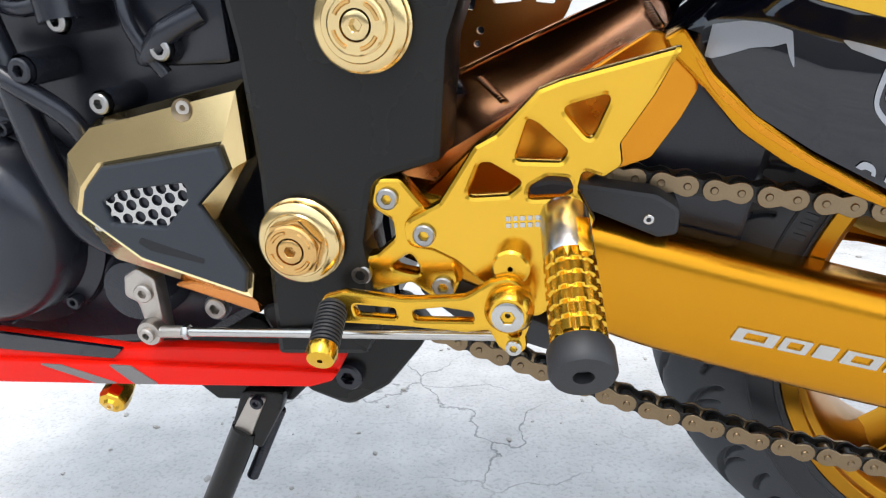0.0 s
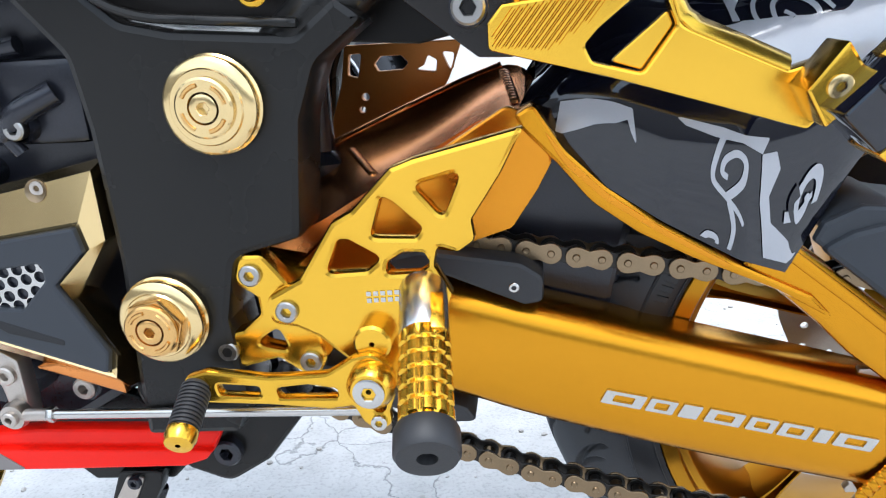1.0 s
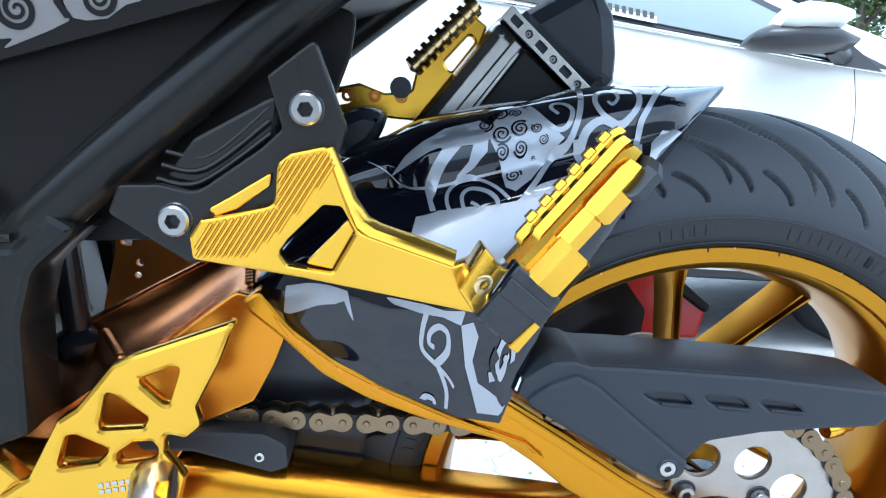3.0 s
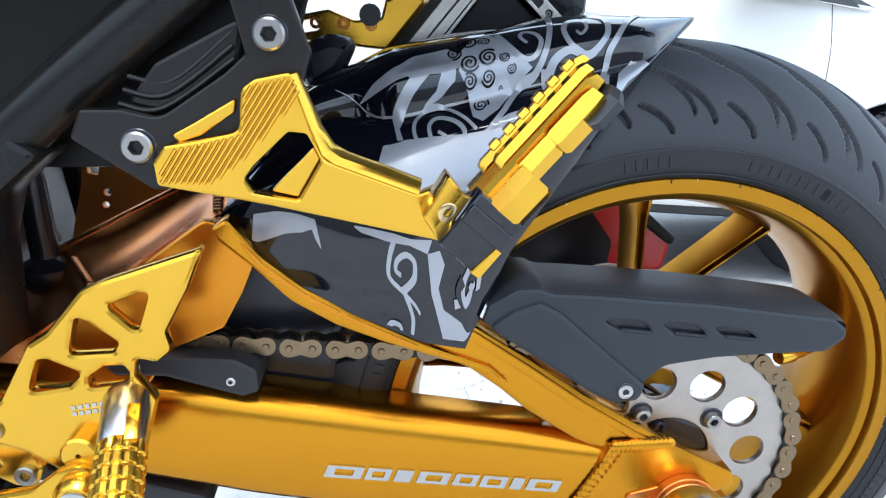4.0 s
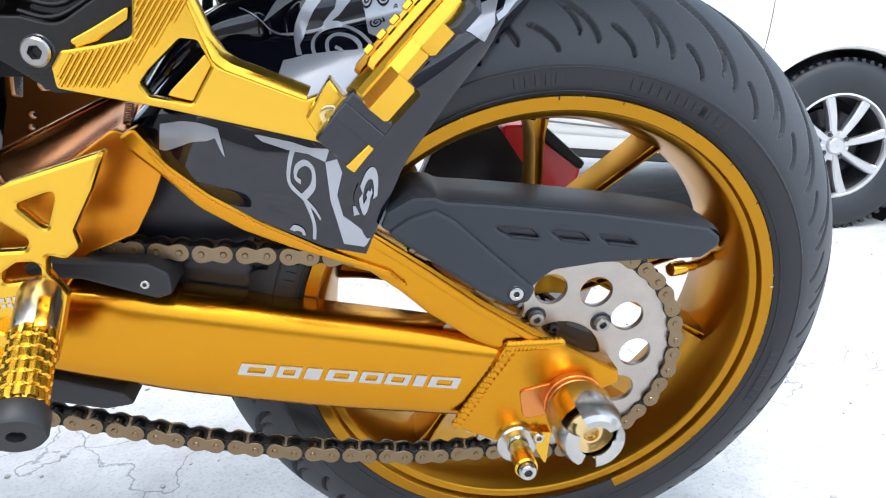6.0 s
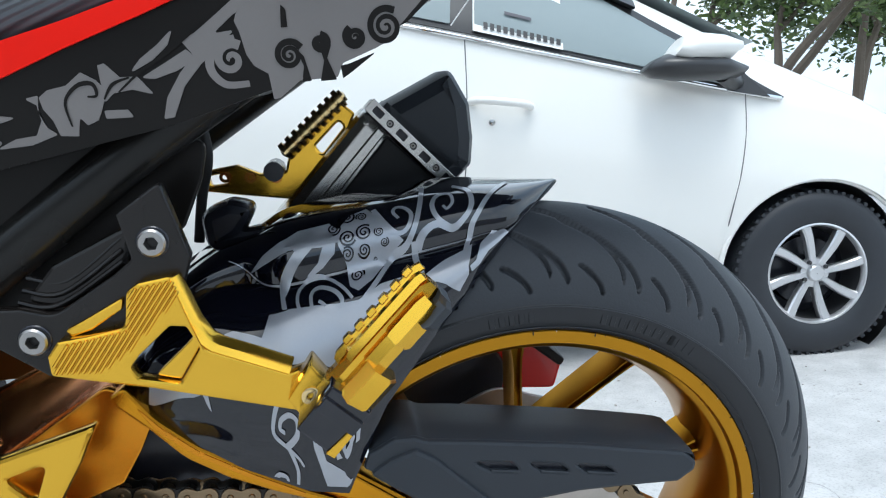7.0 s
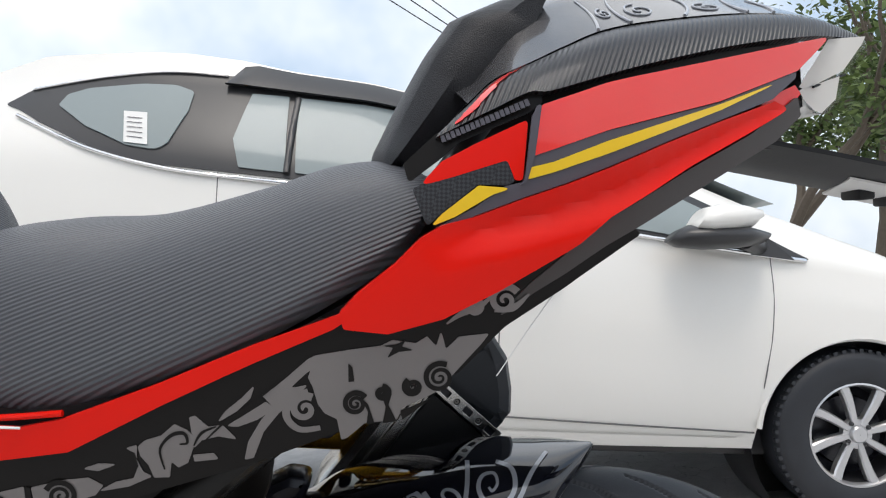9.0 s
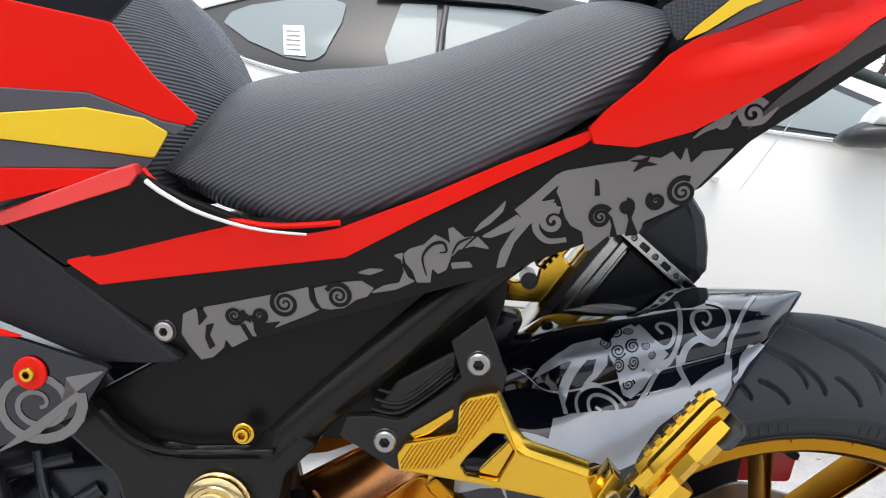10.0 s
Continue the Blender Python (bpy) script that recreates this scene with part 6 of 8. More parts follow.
    for x, z0, z1, y in ((-0.70, 0.44, 0.53, -0.10), (-0.55, 0.44, 0.545, -0.105), (-0.40, 0.46, 0.55, -0.11), (-0.25, 0.49, 0.575, -0.105), (-0.13, 0.54, 0.625, -0.105), (-0.09, 0.565, 0.70, -0.120), (-0.05, 0.585, 0.745, -0.135), (0.05, 0.64, 0.772, -0.135), (0.20, 0.71, 0.795, -0.10), (0.265, 0.735, 0.800, -0.045)):
        rows.append([(x, y, z0), (x, y, z1), (x, 0.17 - y, z1), (x, 0.17 - y, z0)])
    part("inner_body", loft(rows, angle=30), PLASTIC, tl)
    plate("infill_panel", [(-0.715, 0.385), (-0.68, 0.335), (-0.62, 0.318), (-0.535, 0.312), (-0.47, 0.36), (-0.295, 0.475), (-0.30, 0.50), (-0.60, 0.43)], -0.090, -0.078, SATINBLK, tl, r=0.01, bevel=0.003)
    plate("inner_panel", [(-0.56, 0.300), (-0.483, 0.345), (-0.473, 0.403), (-0.32, 0.469), (-0.28, 0.455), (-0.288, 0.424), (-0.308, 0.384), (-0.352, 0.345), (-0.40, 0.305), (-0.46, 0.293)], -0.042, -0.034, SATINBLK, tl, r=0.01, bevel=0.002)
    # tail light
    rows, low = [], []
    for y, dx, dz in ((-0.080, -0.012, 0.0), (-0.062, 0.0, 0.0), (-0.02, 0.034, 0.004), (0.085, 0.055, 0.006), (0.19, 0.034, 0.004), (0.25, -0.012, 0.0)):
        rows.append([(x + dx, y, z + dz) for x, z in ((0.252, 0.750), (0.284, 0.792), (0.321, 0.792), (0.318, 0.786), (0.297, 0.762), (0.258, 0.747))])
        low.append([(x + dx, y, z + dz) for x, z in ((0.252, 0.747), (0.293, 0.757), (0.288, 0.736), (0.273, 0.724), (0.266, 0.727), (0.256, 0.738))])
    part("tail_light", loft(rows, angle=30), LENS, tl, "pale smoky tail light lens")
    part("light_base", loft(low, angle=30), LENS, tl)
    part("light_seam", tube([(0.252, -0.083, 0.7485), (0.298, -0.064, 0.7600)], 0.0012, 5), PLASTIC, tl)
    part("red_corner", loft([[(0.165, -0.118, 0.712), (0.20, -0.112, 0.722), (0.232, -0.095, 0.742), (0.225, -0.098, 0.750), (0.185, -0.115, 0.738)], [(0.17, -0.08, 0.71), (0.20, -0.08, 0.718), (0.235, -0.07, 0.738), (0.225, -0.07, 0.745), (0.185, -0.08, 0.735)]], angle=25), REDPL, tl)
    # plate carrier
    pc = new("plate_carrier")
    pc.parent = moto
    tagged(pc, "black number plate carrier with worn pale plate")
    near, far = [(0.215, 0.709), (0.2415, 0.7021), (0.2984, 0.6872), (0.4022, 0.6583), (0.47, 0.6390)], [(0.235, 0.687), (0.2613, 0.6792), (0.315, 0.6645), (0.3856, 0.6453), (0.5062, 0.6115)]
    blade = []
    for f in np.linspace(0, 1, 6):
        mid = [(a[0] + (b[0] - a[0]) * f, -0.03 + 0.13 * f, a[1] + (b[1] - a[1]) * f - 0.006 * math.sin(math.pi * f)) for a, b in zip(near, far)]
        blade.append([(x, y, z + 0.003) for x, y, z in mid] + [(x, y, z - 0.002) for x, y, z in reversed(mid)])
    part("arm", loft(blade, angle=25), PLASTIC, pc)
    part("root", loft([[(0.19, y0, 0.722), (0.25, y0, 0.718), (0.262, y0, 0.694), (0.215, y0, 0.700)] for y0 in (-0.02, 0.10)], angle=20), UNDERGREY, pc)
    part("plate", loft([[(0.35 + 0.03 * f, 0.01 + 0.095 * f, 0.660 - 0.018 * f), (0.55 + 0.03 * f, 0.01 + 0.095 * f, 0.604 - 0.018 * f), (0.55 + 0.03 * f, 0.01 + 0.095 * f, 0.6015 - 0.018 * f), (0.35 + 0.03 * f, 0.01 + 0.095 * f, 0.6575 - 0.018 * f)] for f in (0, 0.5, 1)], angle=20), PAPER, pc, "worn pale number plate")
    for x in (0.385, 0.425):
        part("clip", box(x, x + 0.020, 0.045, 0.080, 0.631 - 0.28 * (x - 0.385), 0.646 - 0.28 * (x - 0.385), 0.003), PLASTIC, pc)
    bolt((-0.618, body_y(-0.618, 0.447) - 0.001, 0.447), 0.0095, tl, DULLSTEEL, 0.004, washer=0.012)
    part("thread", tube([(0.05, -0.150, 0.665), (-0.02, -0.152, 0.600), (-0.08, -0.150, 0.530)], 0.0005, 4), PAPER, tl)
    return tl


tail = build_tail()


def build_tank():
    tk = new("fuel_tank")
    tk.parent = moto
    tagged(tk, "red and black fuel tank with gold stripe")
    rows = []
    for x, zt, w in spline([(-0.552, 0.672, 0.03), (-0.57, 0.70, 0.085), (-0.595, 0.755, 0.13), (-0.63, 0.81, 0.165), (-0.70, 0.88, 0.20), (-0.80, 0.93, 0.22), (-0.95, 0.94, 0.225), (-1.15, 0.90, 0.20)], 30):
        c = 0.085
        zb = 0.56
        sec = [(c - w * 0.9, zb), (c - w, zb + 0.25 * (zt - zb)), (c - w * 0.99, zb + 0.5 * (zt - zb)), (c - w * 0.88, zb + 0.75 * (zt - zb)), (c - w * 0.6, zb + 0.93 * (zt - zb)), (c, zt)]
        rows.append([(x, y, z) for y, z in sec] + [(x, 2 * c - y, z) for y, z in reversed(sec[:-1])])
    part("shell", loft(rows, closed=True, angle=45), SEATMAT, tk, "ribbed black tank rear")

    def side(name, pts, y, material, th=0.004):
        return plate(name, pts, y, y + th, material, tk, r=0.004, bevel=0.0015, tilt=Matrix.Translation((-0.565, -0.074, 0)) @ Matrix.Rotation(radians(17), 4, "Z") @ Matrix.Translation((0.565, 0, 0)))
    side("red_side", [(-0.565, 0.648), (-0.600, 0.690), (-0.63, 0.742), (-0.72, 0.770), (-0.80, 0.78), (-0.80, 0.70), (-0.735, 0.690), (-0.66, 0.680), (-0.60, 0.648), (-0.575, 0.640)], -0.008, RED)
    side("black_top", [(-0.63, 0.742), (-0.60, 0.768), (-0.65, 0.80), (-0.82, 0.81), (-0.80, 0.775), (-0.72, 0.768)], -0.006, GLOSS)
    side("dark_stripe", [(-0.575, 0.640), (-0.60, 0.648), (-0.66, 0.680), (-0.735, 0.692), (-0.80, 0.70), (-0.80, 0.665), (-0.735, 0.669), (-0.665, 0.667), (-0.615, 0.650), (-0.59, 0.632)], -0.009, DKGREY)
    side("gold_stripe", [(-0.595, 0.636), (-0.615, 0.652), (-0.665, 0.667), (-0.735, 0.669), (-0.80, 0.668), (-0.80, 0.652), (-0.739, 0.645), (-0.67, 0.628), (-0.612, 0.613)], -0.010, YELLOW)
    side("dark_low", [(-0.612, 0.613), (-0.67, 0.628), (-0.739, 0.645), (-0.80, 0.652), (-0.80, 0.625), (-0.745, 0.620), (-0.62, 0.604)], -0.008, DKGREY)
    side("red_low", [(-0.62, 0.604), (-0.745, 0.620), (-0.80, 0.628), (-0.80, 0.590), (-0.757, 0.588)], -0.008, RED)
    sc = new("side_cover")
    sc.parent = moto
    tagged(sc, "black side cover with pale red edge")
    plate("cover", [(-0.754, 0.572), (-0.613, 0.600), (-0.575, 0.575), (-0.517, 0.546), (-0.60, 0.535), (-0.70, 0.522)], -0.122, -0.110, SATINBLK, sc, r=0.003, bevel=0.002)
    plate("edge", [(-0.760, 0.578), (-0.752, 0.566), (-0.622, 0.590), (-0.612, 0.600), (-0.614, 0.610), (-0.64, 0.606)], -0.126, -0.112, PINK, sc, r=0.002, bevel=0.002)
    part("piping", tube([(-0.618, -0.100, 0.604), (-0.604, -0.104, 0.588), (-0.56, -0.116, 0.560), (-0.50, -0.122, 0.540), (-0.43, -0.124, 0.535)], 0.0028, 8), RED, sc)
    # white line painted as the highlight on the panel edge
    part("pale_edge", tube([(-0.606, -0.124, 0.593), (-0.5925, -0.1255, 0.581), (-0.563, -0.128, 0.561), (-0.528, -0.129, 0.545), (-0.497, -0.1285, 0.535), (-0.462, -0.1275, 0.528)], 0.0022, 8, taper=(1.2, 0.5)), PAPER, sc, "highlight of the panel edge drawn as a white line")
    pad = [(-0.765, 0.575), (-0.752, 0.566), (-0.70, 0.518), (-0.600, 0.416), (-0.640, 0.418), (-0.69, 0.425), (-0.78, 0.475), (-0.85, 0.52), (-0.85, 0.57)]
    plate("knee_pad", pad, -0.120, -0.09, GRIPVINYL, sc, r=0.004, bevel=0.004)
    low = new("lower_fairing")
    low.parent = moto
    tagged(low, "gloss black lower fairing with silver swirl")
    plate("panel", [(-0.90, 0.52), (-0.775, 0.468), (-0.668, 0.421, 0.002), (-0.705, 0.378), (-0.80, 0.35), (-0.90, 0.33)], -0.134, -0.126, GLOSS, low, r=0.003, bevel=0.001)
    plate("edge", [(-0.90, 0.525), (-0.775, 0.472), (-0.745, 0.459), (-0.775, 0.464), (-0.90, 0.515)], -0.1365, -0.130, RED, low, r=0.001, bevel=0.001)
    b = bolt((-0.745, -0.136, 0.424), 0.0075, low, YELGOLD, 0.007)
    part("collar", lathe(ring(0.006, 0.0165, 0.0, 0.004, 0.0012), (-0.745, -0.134, 0.424), (0, -1, 0), 28), RED, b)
    n = 40
    pts = [(-0.745 + (0.042 * (1 - k / n) ** 0.8 + 0.004) * math.cos(0.2 - 2.2 * math.tau * k / n), 0.392 + (0.036 * (1 - k / n) ** 0.8 + 0.003) * math.sin(0.2 - 2.2 * math.tau * k / n)) for k in range(n + 1)]
    L, Rr = [], []
    for k, p in enumerate(pts):
        a, c2 = Vector(pts[max(k - 1, 0)]), Vector(pts[min(k + 1, n)])
        d = (c2 - a).normalized()
        w = 0.0055 * (1 - 0.7 * k / n)
        L.append((p[0] - d.y * w, -0.1348, p[1] + d.x * w))
        Rr.append((p[0] + d.y * w, -0.1348, p[1] - d.x * w))
    part("swirl", loft([L, Rr], closed=False), DECAL, low)
    plate("leaf", [(-0.80, 0.345), (-0.72, 0.392), (-0.672, 0.419), (-0.712, 0.416), (-0.70, 0.395), (-0.75, 0.362)], -0.1352, -0.134, DECAL, low, r=0.001, bevel=0.0002)


build_tank()


def build_exhaust():
    ex = new("exhaust")
    ex.parent = moto
    tagged(ex, "black carbon silencer with steel clamp")
    plate("can", [(-0.128, 0.462, 0.004), (-0.030, 0.506, 0.012), (-0.008, 0.462, 0.02), (-0.006, 0.420, 0.02), (-0.010, 0.388, 0.01), (-0.034, 0.366, 0.004)], 0.185, 0.297, GREYPL, ex, bevel=0.020, label="dark grey carbon look can")
    plate("steel_section", [(-0.135, 0.468), (-0.042, 0.363), (-0.150, 0.240), (-0.290, 0.290), (-0.270, 0.330)], 0.192, 0.290, STEEL, ex, r=0.01, bevel=0.016, label="polished steel front section")
    plate("side_panel", [(-0.112, 0.432), (-0.050, 0.366), (-0.140, 0.262), (-0.235, 0.300)], 0.1885, 0.200, PLASTIC, ex, r=0.006, bevel=0.003)
    plate("steel_edge", [(-0.122, 0.443), (-0.114, 0.434), (-0.238, 0.302), (-0.252, 0.310)], 0.187, 0.196, STEEL, ex, r=0.002, bevel=0.002)
    ax2, across2 = Vector((0.745, 0.667)), Vector((0.667, -0.745))
    c2 = Vector((-0.0825, 0.4175))
    slots = []
    for k in range(7):
        m = c2 + across2 * (0.019 * (k - 3))
        if k % 2:
            slots.append([tuple(m + ax2 * 0.0042 * math.cos(t) + across2 * 0.0042 * math.sin(t)) for t in np.linspace(0, math.tau, 12, endpoint=False)])
        else:
            slots.append([tuple(m + ax2 * e * 0.0042 + across2 * g * 0.0065) for e, g in ((-1, -1), (1, -1), (1, 1), (-1, 1))])
    strap = [tuple(c2 + ax2 * e * 0.0085 + across2 * g * 0.072) for e, g in ((-1, -1), (1, -1), (1, 1), (-1, 1))]
    plate("clamp_band", strap, 0.1795, 0.1835, STEEL, ex, holes=slots, r=0.0015, bevel=0.0006, label="drilled steel clamp band")
    plate("band_shadow", [tuple(c2 + ax2 * e * 0.0075 + across2 * g * 0.070) for e, g in ((-1, -1), (1, -1), (1, 1), (-1, 1))], 0.184, 0.296, ENGINE, ex, r=0.002, bevel=0.002)
    for k in (1, 3, 5):
        m = c2 + across2 * (0.019 * (k - 3))
        bolt((m.x, 0.183, m.y), 0.0030, ex, BOLTSTEEL, 0.002)
    # far passenger bracket and peg
    fb = new("far_passenger_bracket")
    fb.parent = moto
    tagged(fb, "gold passenger bracket and ribbed peg beyond the wheel")
    plate("arm", [(-0.375, 0.388), (-0.345, 0.402), (-0.322, 0.406), (-0.295, 0.409), (-0.268, 0.396), (-0.238, 0.396), (-0.232, 0.416), (-0.165, 0.476), (-0.147, 0.460), (-0.170, 0.414), (-0.208, 0.364), (-0.232, 0.361), (-0.30, 0.373)], 0.215, 0.232, YELGOLD, fb, holes=[[(-0.199, 0.424), (-0.168, 0.452, 0.004), (-0.162, 0.445, 0.004), (-0.192, 0.413)], [(-0.330, 0.398), (-0.312, 0.400), (-0.306, 0.388), (-0.328, 0.386)]], r=0.004, bevel=0.003)
    for k in range(3):
        part("hole_rim", lathe(ring(0.003, 0.007, 0.0, 0.002), (-0.31 + 0.03 * k, 0.214, 0.396 - 0.003 * k), (0, -1, 0), 16), COPPER, fb)
    u2 = Vector((0.77, 0, 0.64)).normalized()
    prof = [(0.001, 0.0)]
    for k in range(9):
        prof += [(0.012, 0.004 + 0.011 * k), (0.012, 0.010 + 0.011 * k), (0.008, 0.011 + 0.011 * k), (0.008, 0.014 + 0.011 * k)]
    part("peg", lathe(prof + [(0.001, 0.104)], (-0.238, 0.20, 0.418), u2, 20), CHAMP, fb)
    part("pivot", tube([(-0.25, 0.19, 0.40), (-0.25, 0.235, 0.40)], 0.012, 12), ENGINE, fb)
    # shock absorber and dark inner parts seen past the frame
    sh = new("shock_absorber")
    sh.parent = moto
    tagged(sh, "black rear shock absorber")
    part("body", lathe([(0.001, 0.0), (0.024, 0.0), (0.026, 0.006), (0.026, 0.016), (0.023, 0.02), (0.023, 0.034), (0.026, 0.038), (0.026, 0.048), (0.020, 0.054), (0.013, 0.058), (0.012, 0.17), (0.001, 0.17)], (-0.574, 0.05, 0.142), (0.03, 0, 1), 32), ENGINE, sh)
    part("collar", lathe(ring(0.018, 0.0285, 0.0, 0.006), (-0.573, 0.05, 0.165), (0.03, 0, 1), 32), PLASTIC, sh)
    part("hose", tube([(-0.32, 0.15, 0.48), (-0.315, 0.15, 0.43), (-0.33, 0.16, 0.38), (-0.34, 0.16, 0.33)], 0.006, 10), BLKRUB, sh)
    part("inner_guard", loft([[(-0.66, y, 0.02), (-0.66, y, 0.30), (-0.625, y, 0.30), (-0.61, y, 0.02)] for y in (-0.03, 0.24)]), ENGINE, sh)
    plate("canister", [(-0.318, 0.325), (-0.322, 0.374), (-0.29, 0.384), (-0.262, 0.376), (-0.28, 0.345)], 0.085, 0.14, ENGINE, sh, r=0.016, bevel=0.012)
    plate("inner_fender", [(-0.43, 0.08), (-0.415, 0.18), (-0.385, 0.235), (-0.345, 0.245), (-0.29, 0.16), (-0.31, 0.06), (-0.33, -0.02), (-0.40, -0.02)], 0.004, 0.21, ENGINE, sh, r=0.02, bevel=0.01)


build_exhaust()


# ---- silver decals on tail and hugger ----
def spiral2(cx, cz, r, turns, a0, sign=1, n=26, sq=1.0):
    return [(cx + r * (1 - 0.93 * k / n) * math.cos(a0 + sign * turns * math.tau * k / n), cz + sq * r * (1 - 0.93 * k / n) * math.sin(a0 + sign * turns * math.tau * k / n)) for k in range(n + 1)]


def tail_decals():
    """Silver foliage laid on the black side cover, with the dark cover showing in its curls."""
    for outline in ([(-0.5958, 0.463), (-0.5824, 0.4674), (-0.5816, 0.4587), (-0.574, 0.4677), (-0.5525, 0.469), (-0.5242, 0.4718), (-0.4979, 0.4737), (-0.4701, 0.4773), (-0.4711, 0.465), (-0.4631, 0.4539), (-0.4785, 0.4484), (-0.5124, 0.4387), (-0.5014, 0.4458), (-0.521, 0.4455), (-0.5295, 0.4504), (-0.5308, 0.4388), (-0.5289, 0.432), (-0.5336, 0.4337), (-0.538, 0.4472), (-0.5433, 0.446), (-0.5382, 0.4305), (-0.5558, 0.4232), (-0.5603, 0.4328), (-0.5641, 0.424), (-0.5772, 0.4149), (-0.5895, 0.4136), (-0.5978, 0.4305), (-0.6021, 0.4431)],
                    [(-0.4649, 0.4757), (-0.4402, 0.4789), (-0.4186, 0.4786), (-0.4079, 0.4703), (-0.4155, 0.4626), (-0.4256, 0.4607), (-0.4389, 0.4534), (-0.4527, 0.453), (-0.4622, 0.4556), (-0.4646, 0.4644)],
                    [(-0.4228, 0.4867), (-0.4089, 0.4897), (-0.3936, 0.4872), (-0.4098, 0.4832)],
                    [(-0.414, 0.4653), (-0.3979, 0.4722), (-0.3832, 0.4736), (-0.3775, 0.484), (-0.3787, 0.495), (-0.3861, 0.5), (-0.3763, 0.5017), (-0.3784, 0.4895), (-0.3745, 0.4782), (-0.3682, 0.4732), (-0.3879, 0.4668)],
                    [(-0.376, 0.5001), (-0.3695, 0.5048), (-0.3561, 0.5072), (-0.3446, 0.5156), (-0.3349, 0.5094), (-0.3303, 0.5036), (-0.3228, 0.5003), (-0.3312, 0.4957), (-0.3347, 0.488), (-0.3381, 0.4813), (-0.3463, 0.4783), (-0.3509, 0.4842), (-0.3542, 0.4708), (-0.3668, 0.472), (-0.3696, 0.4833), (-0.3749, 0.4919)],
                    [(-0.3321, 0.5196), (-0.3273, 0.5207), (-0.3181, 0.5104), (-0.3062, 0.5102), (-0.2957, 0.4966), (-0.3108, 0.5012), (-0.3245, 0.4994), (-0.3315, 0.4931)],
                    [(-0.3331, 0.4879), (-0.3164, 0.4874), (-0.3129, 0.4816), (-0.3327, 0.4819)],
                    [(-0.3111, 0.5123), (-0.3024, 0.5219), (-0.2887, 0.5309), (-0.276, 0.5415), (-0.2811, 0.5302), (-0.2933, 0.5205)],
                    [(-0.3037, 0.5089), (-0.2875, 0.5169), (-0.2688, 0.5265), (-0.2619, 0.5197), (-0.2778, 0.5118), (-0.2936, 0.5075)],
                    [(-0.2923, 0.4786), (-0.2872, 0.4942), (-0.2754, 0.5105), (-0.2642, 0.522), (-0.2718, 0.5329), (-0.2613, 0.5371), (-0.2496, 0.5451), (-0.2313, 0.5583), (-0.2247, 0.5611), (-0.2182, 0.5569), (-0.2347, 0.5461), (-0.248, 0.5358), (-0.233, 0.5374), (-0.2452, 0.5268), (-0.2598, 0.5153), (-0.2737, 0.501), (-0.2845, 0.4795)],
                    [(-0.2247, 0.5611), (-0.1946, 0.5634), (-0.1709, 0.5643), (-0.1613, 0.5681), (-0.1428, 0.5637), (-0.1334, 0.5685), (-0.1267, 0.5595), (-0.1218, 0.572), (-0.1189, 0.5563), (-0.1081, 0.5657), (-0.0829, 0.5658), (-0.0906, 0.5571), (-0.1035, 0.5449), (-0.1162, 0.5325), (-0.1224, 0.5236), (-0.1344, 0.5183), (-0.1587, 0.5095), (-0.1638, 0.4997), (-0.191, 0.4993), (-0.2064, 0.4881), (-0.2115, 0.487), (-0.213, 0.5056), (-0.2225, 0.5118), (-0.2269, 0.5199), (-0.2297, 0.5355), (-0.2325, 0.5434)]):
        skin("silver_shape", outline, DECAL, tail, off=-0.0009, thick=0.0006, r=0.0012)
    for outline in ([(-0.1709, 0.5643), (-0.1616, 0.5618), (-0.1672, 0.5536), (-0.1571, 0.5579), (-0.1449, 0.5581), (-0.1541, 0.562), (-0.1506, 0.5674), (-0.1587, 0.5644)],
                    [(-0.1987, 0.5524), (-0.1956, 0.5486), (-0.1954, 0.5366), (-0.2002, 0.5366)],
                    [(-0.1756, 0.5266), (-0.1661, 0.5226), (-0.1698, 0.5137), (-0.1643, 0.4981), (-0.1762, 0.4978), (-0.1723, 0.5119)],
                    [(-0.1599, 0.4987), (-0.1607, 0.5077), (-0.1538, 0.509), (-0.1334, 0.5161), (-0.153, 0.5027)],
                    [(-0.1923, 0.5232), (-0.1863, 0.5159), (-0.1826, 0.4984), (-0.1895, 0.4981), (-0.1871, 0.5093)],
                    [(-0.5808, 0.4673), (-0.5832, 0.4489), (-0.5728, 0.4578), (-0.5757, 0.465)],
                    [(-0.5758, 0.4493), (-0.5677, 0.4502), (-0.5747, 0.4391), (-0.572, 0.4267), (-0.5784, 0.4237), (-0.58, 0.436)],
                    [(-0.5395, 0.459), (-0.5328, 0.456), (-0.5314, 0.4465), (-0.5373, 0.4507)],
                    [(-0.469, 0.4772), (-0.4654, 0.4757), (-0.4657, 0.4645), (-0.4607, 0.4549), (-0.4662, 0.4554), (-0.4706, 0.4649)]):
        skin("dark_cut", outline, SATINBLK, tail, off=-0.0015, thick=0.0006, r=0.0006)
    for x, z, r, a, turn in ((-0.4953, 0.4632, 0.0134, 2, 1), (-0.5221, 0.4538, 0.008, 3, 1), (-0.5462, 0.4562, 0.0094, 0.5, -1), (-0.4424, 0.4657, 0.0127, 2.6, -1), (-0.1262, 0.5325, 0.0127, 1, 1), (-0.1486, 0.5268, 0.0074, 2, 1), (-0.1965, 0.5174, 0.01, 0.5, 1), (-0.1738, 0.5244, 0.006, 1.5, -1)):
        ribbon(spiral2(x, z, r, 2.2, a, turn), 0.0024, 0.0008, tail, SATINBLK, off=-0.0016, name="dark_swirl")
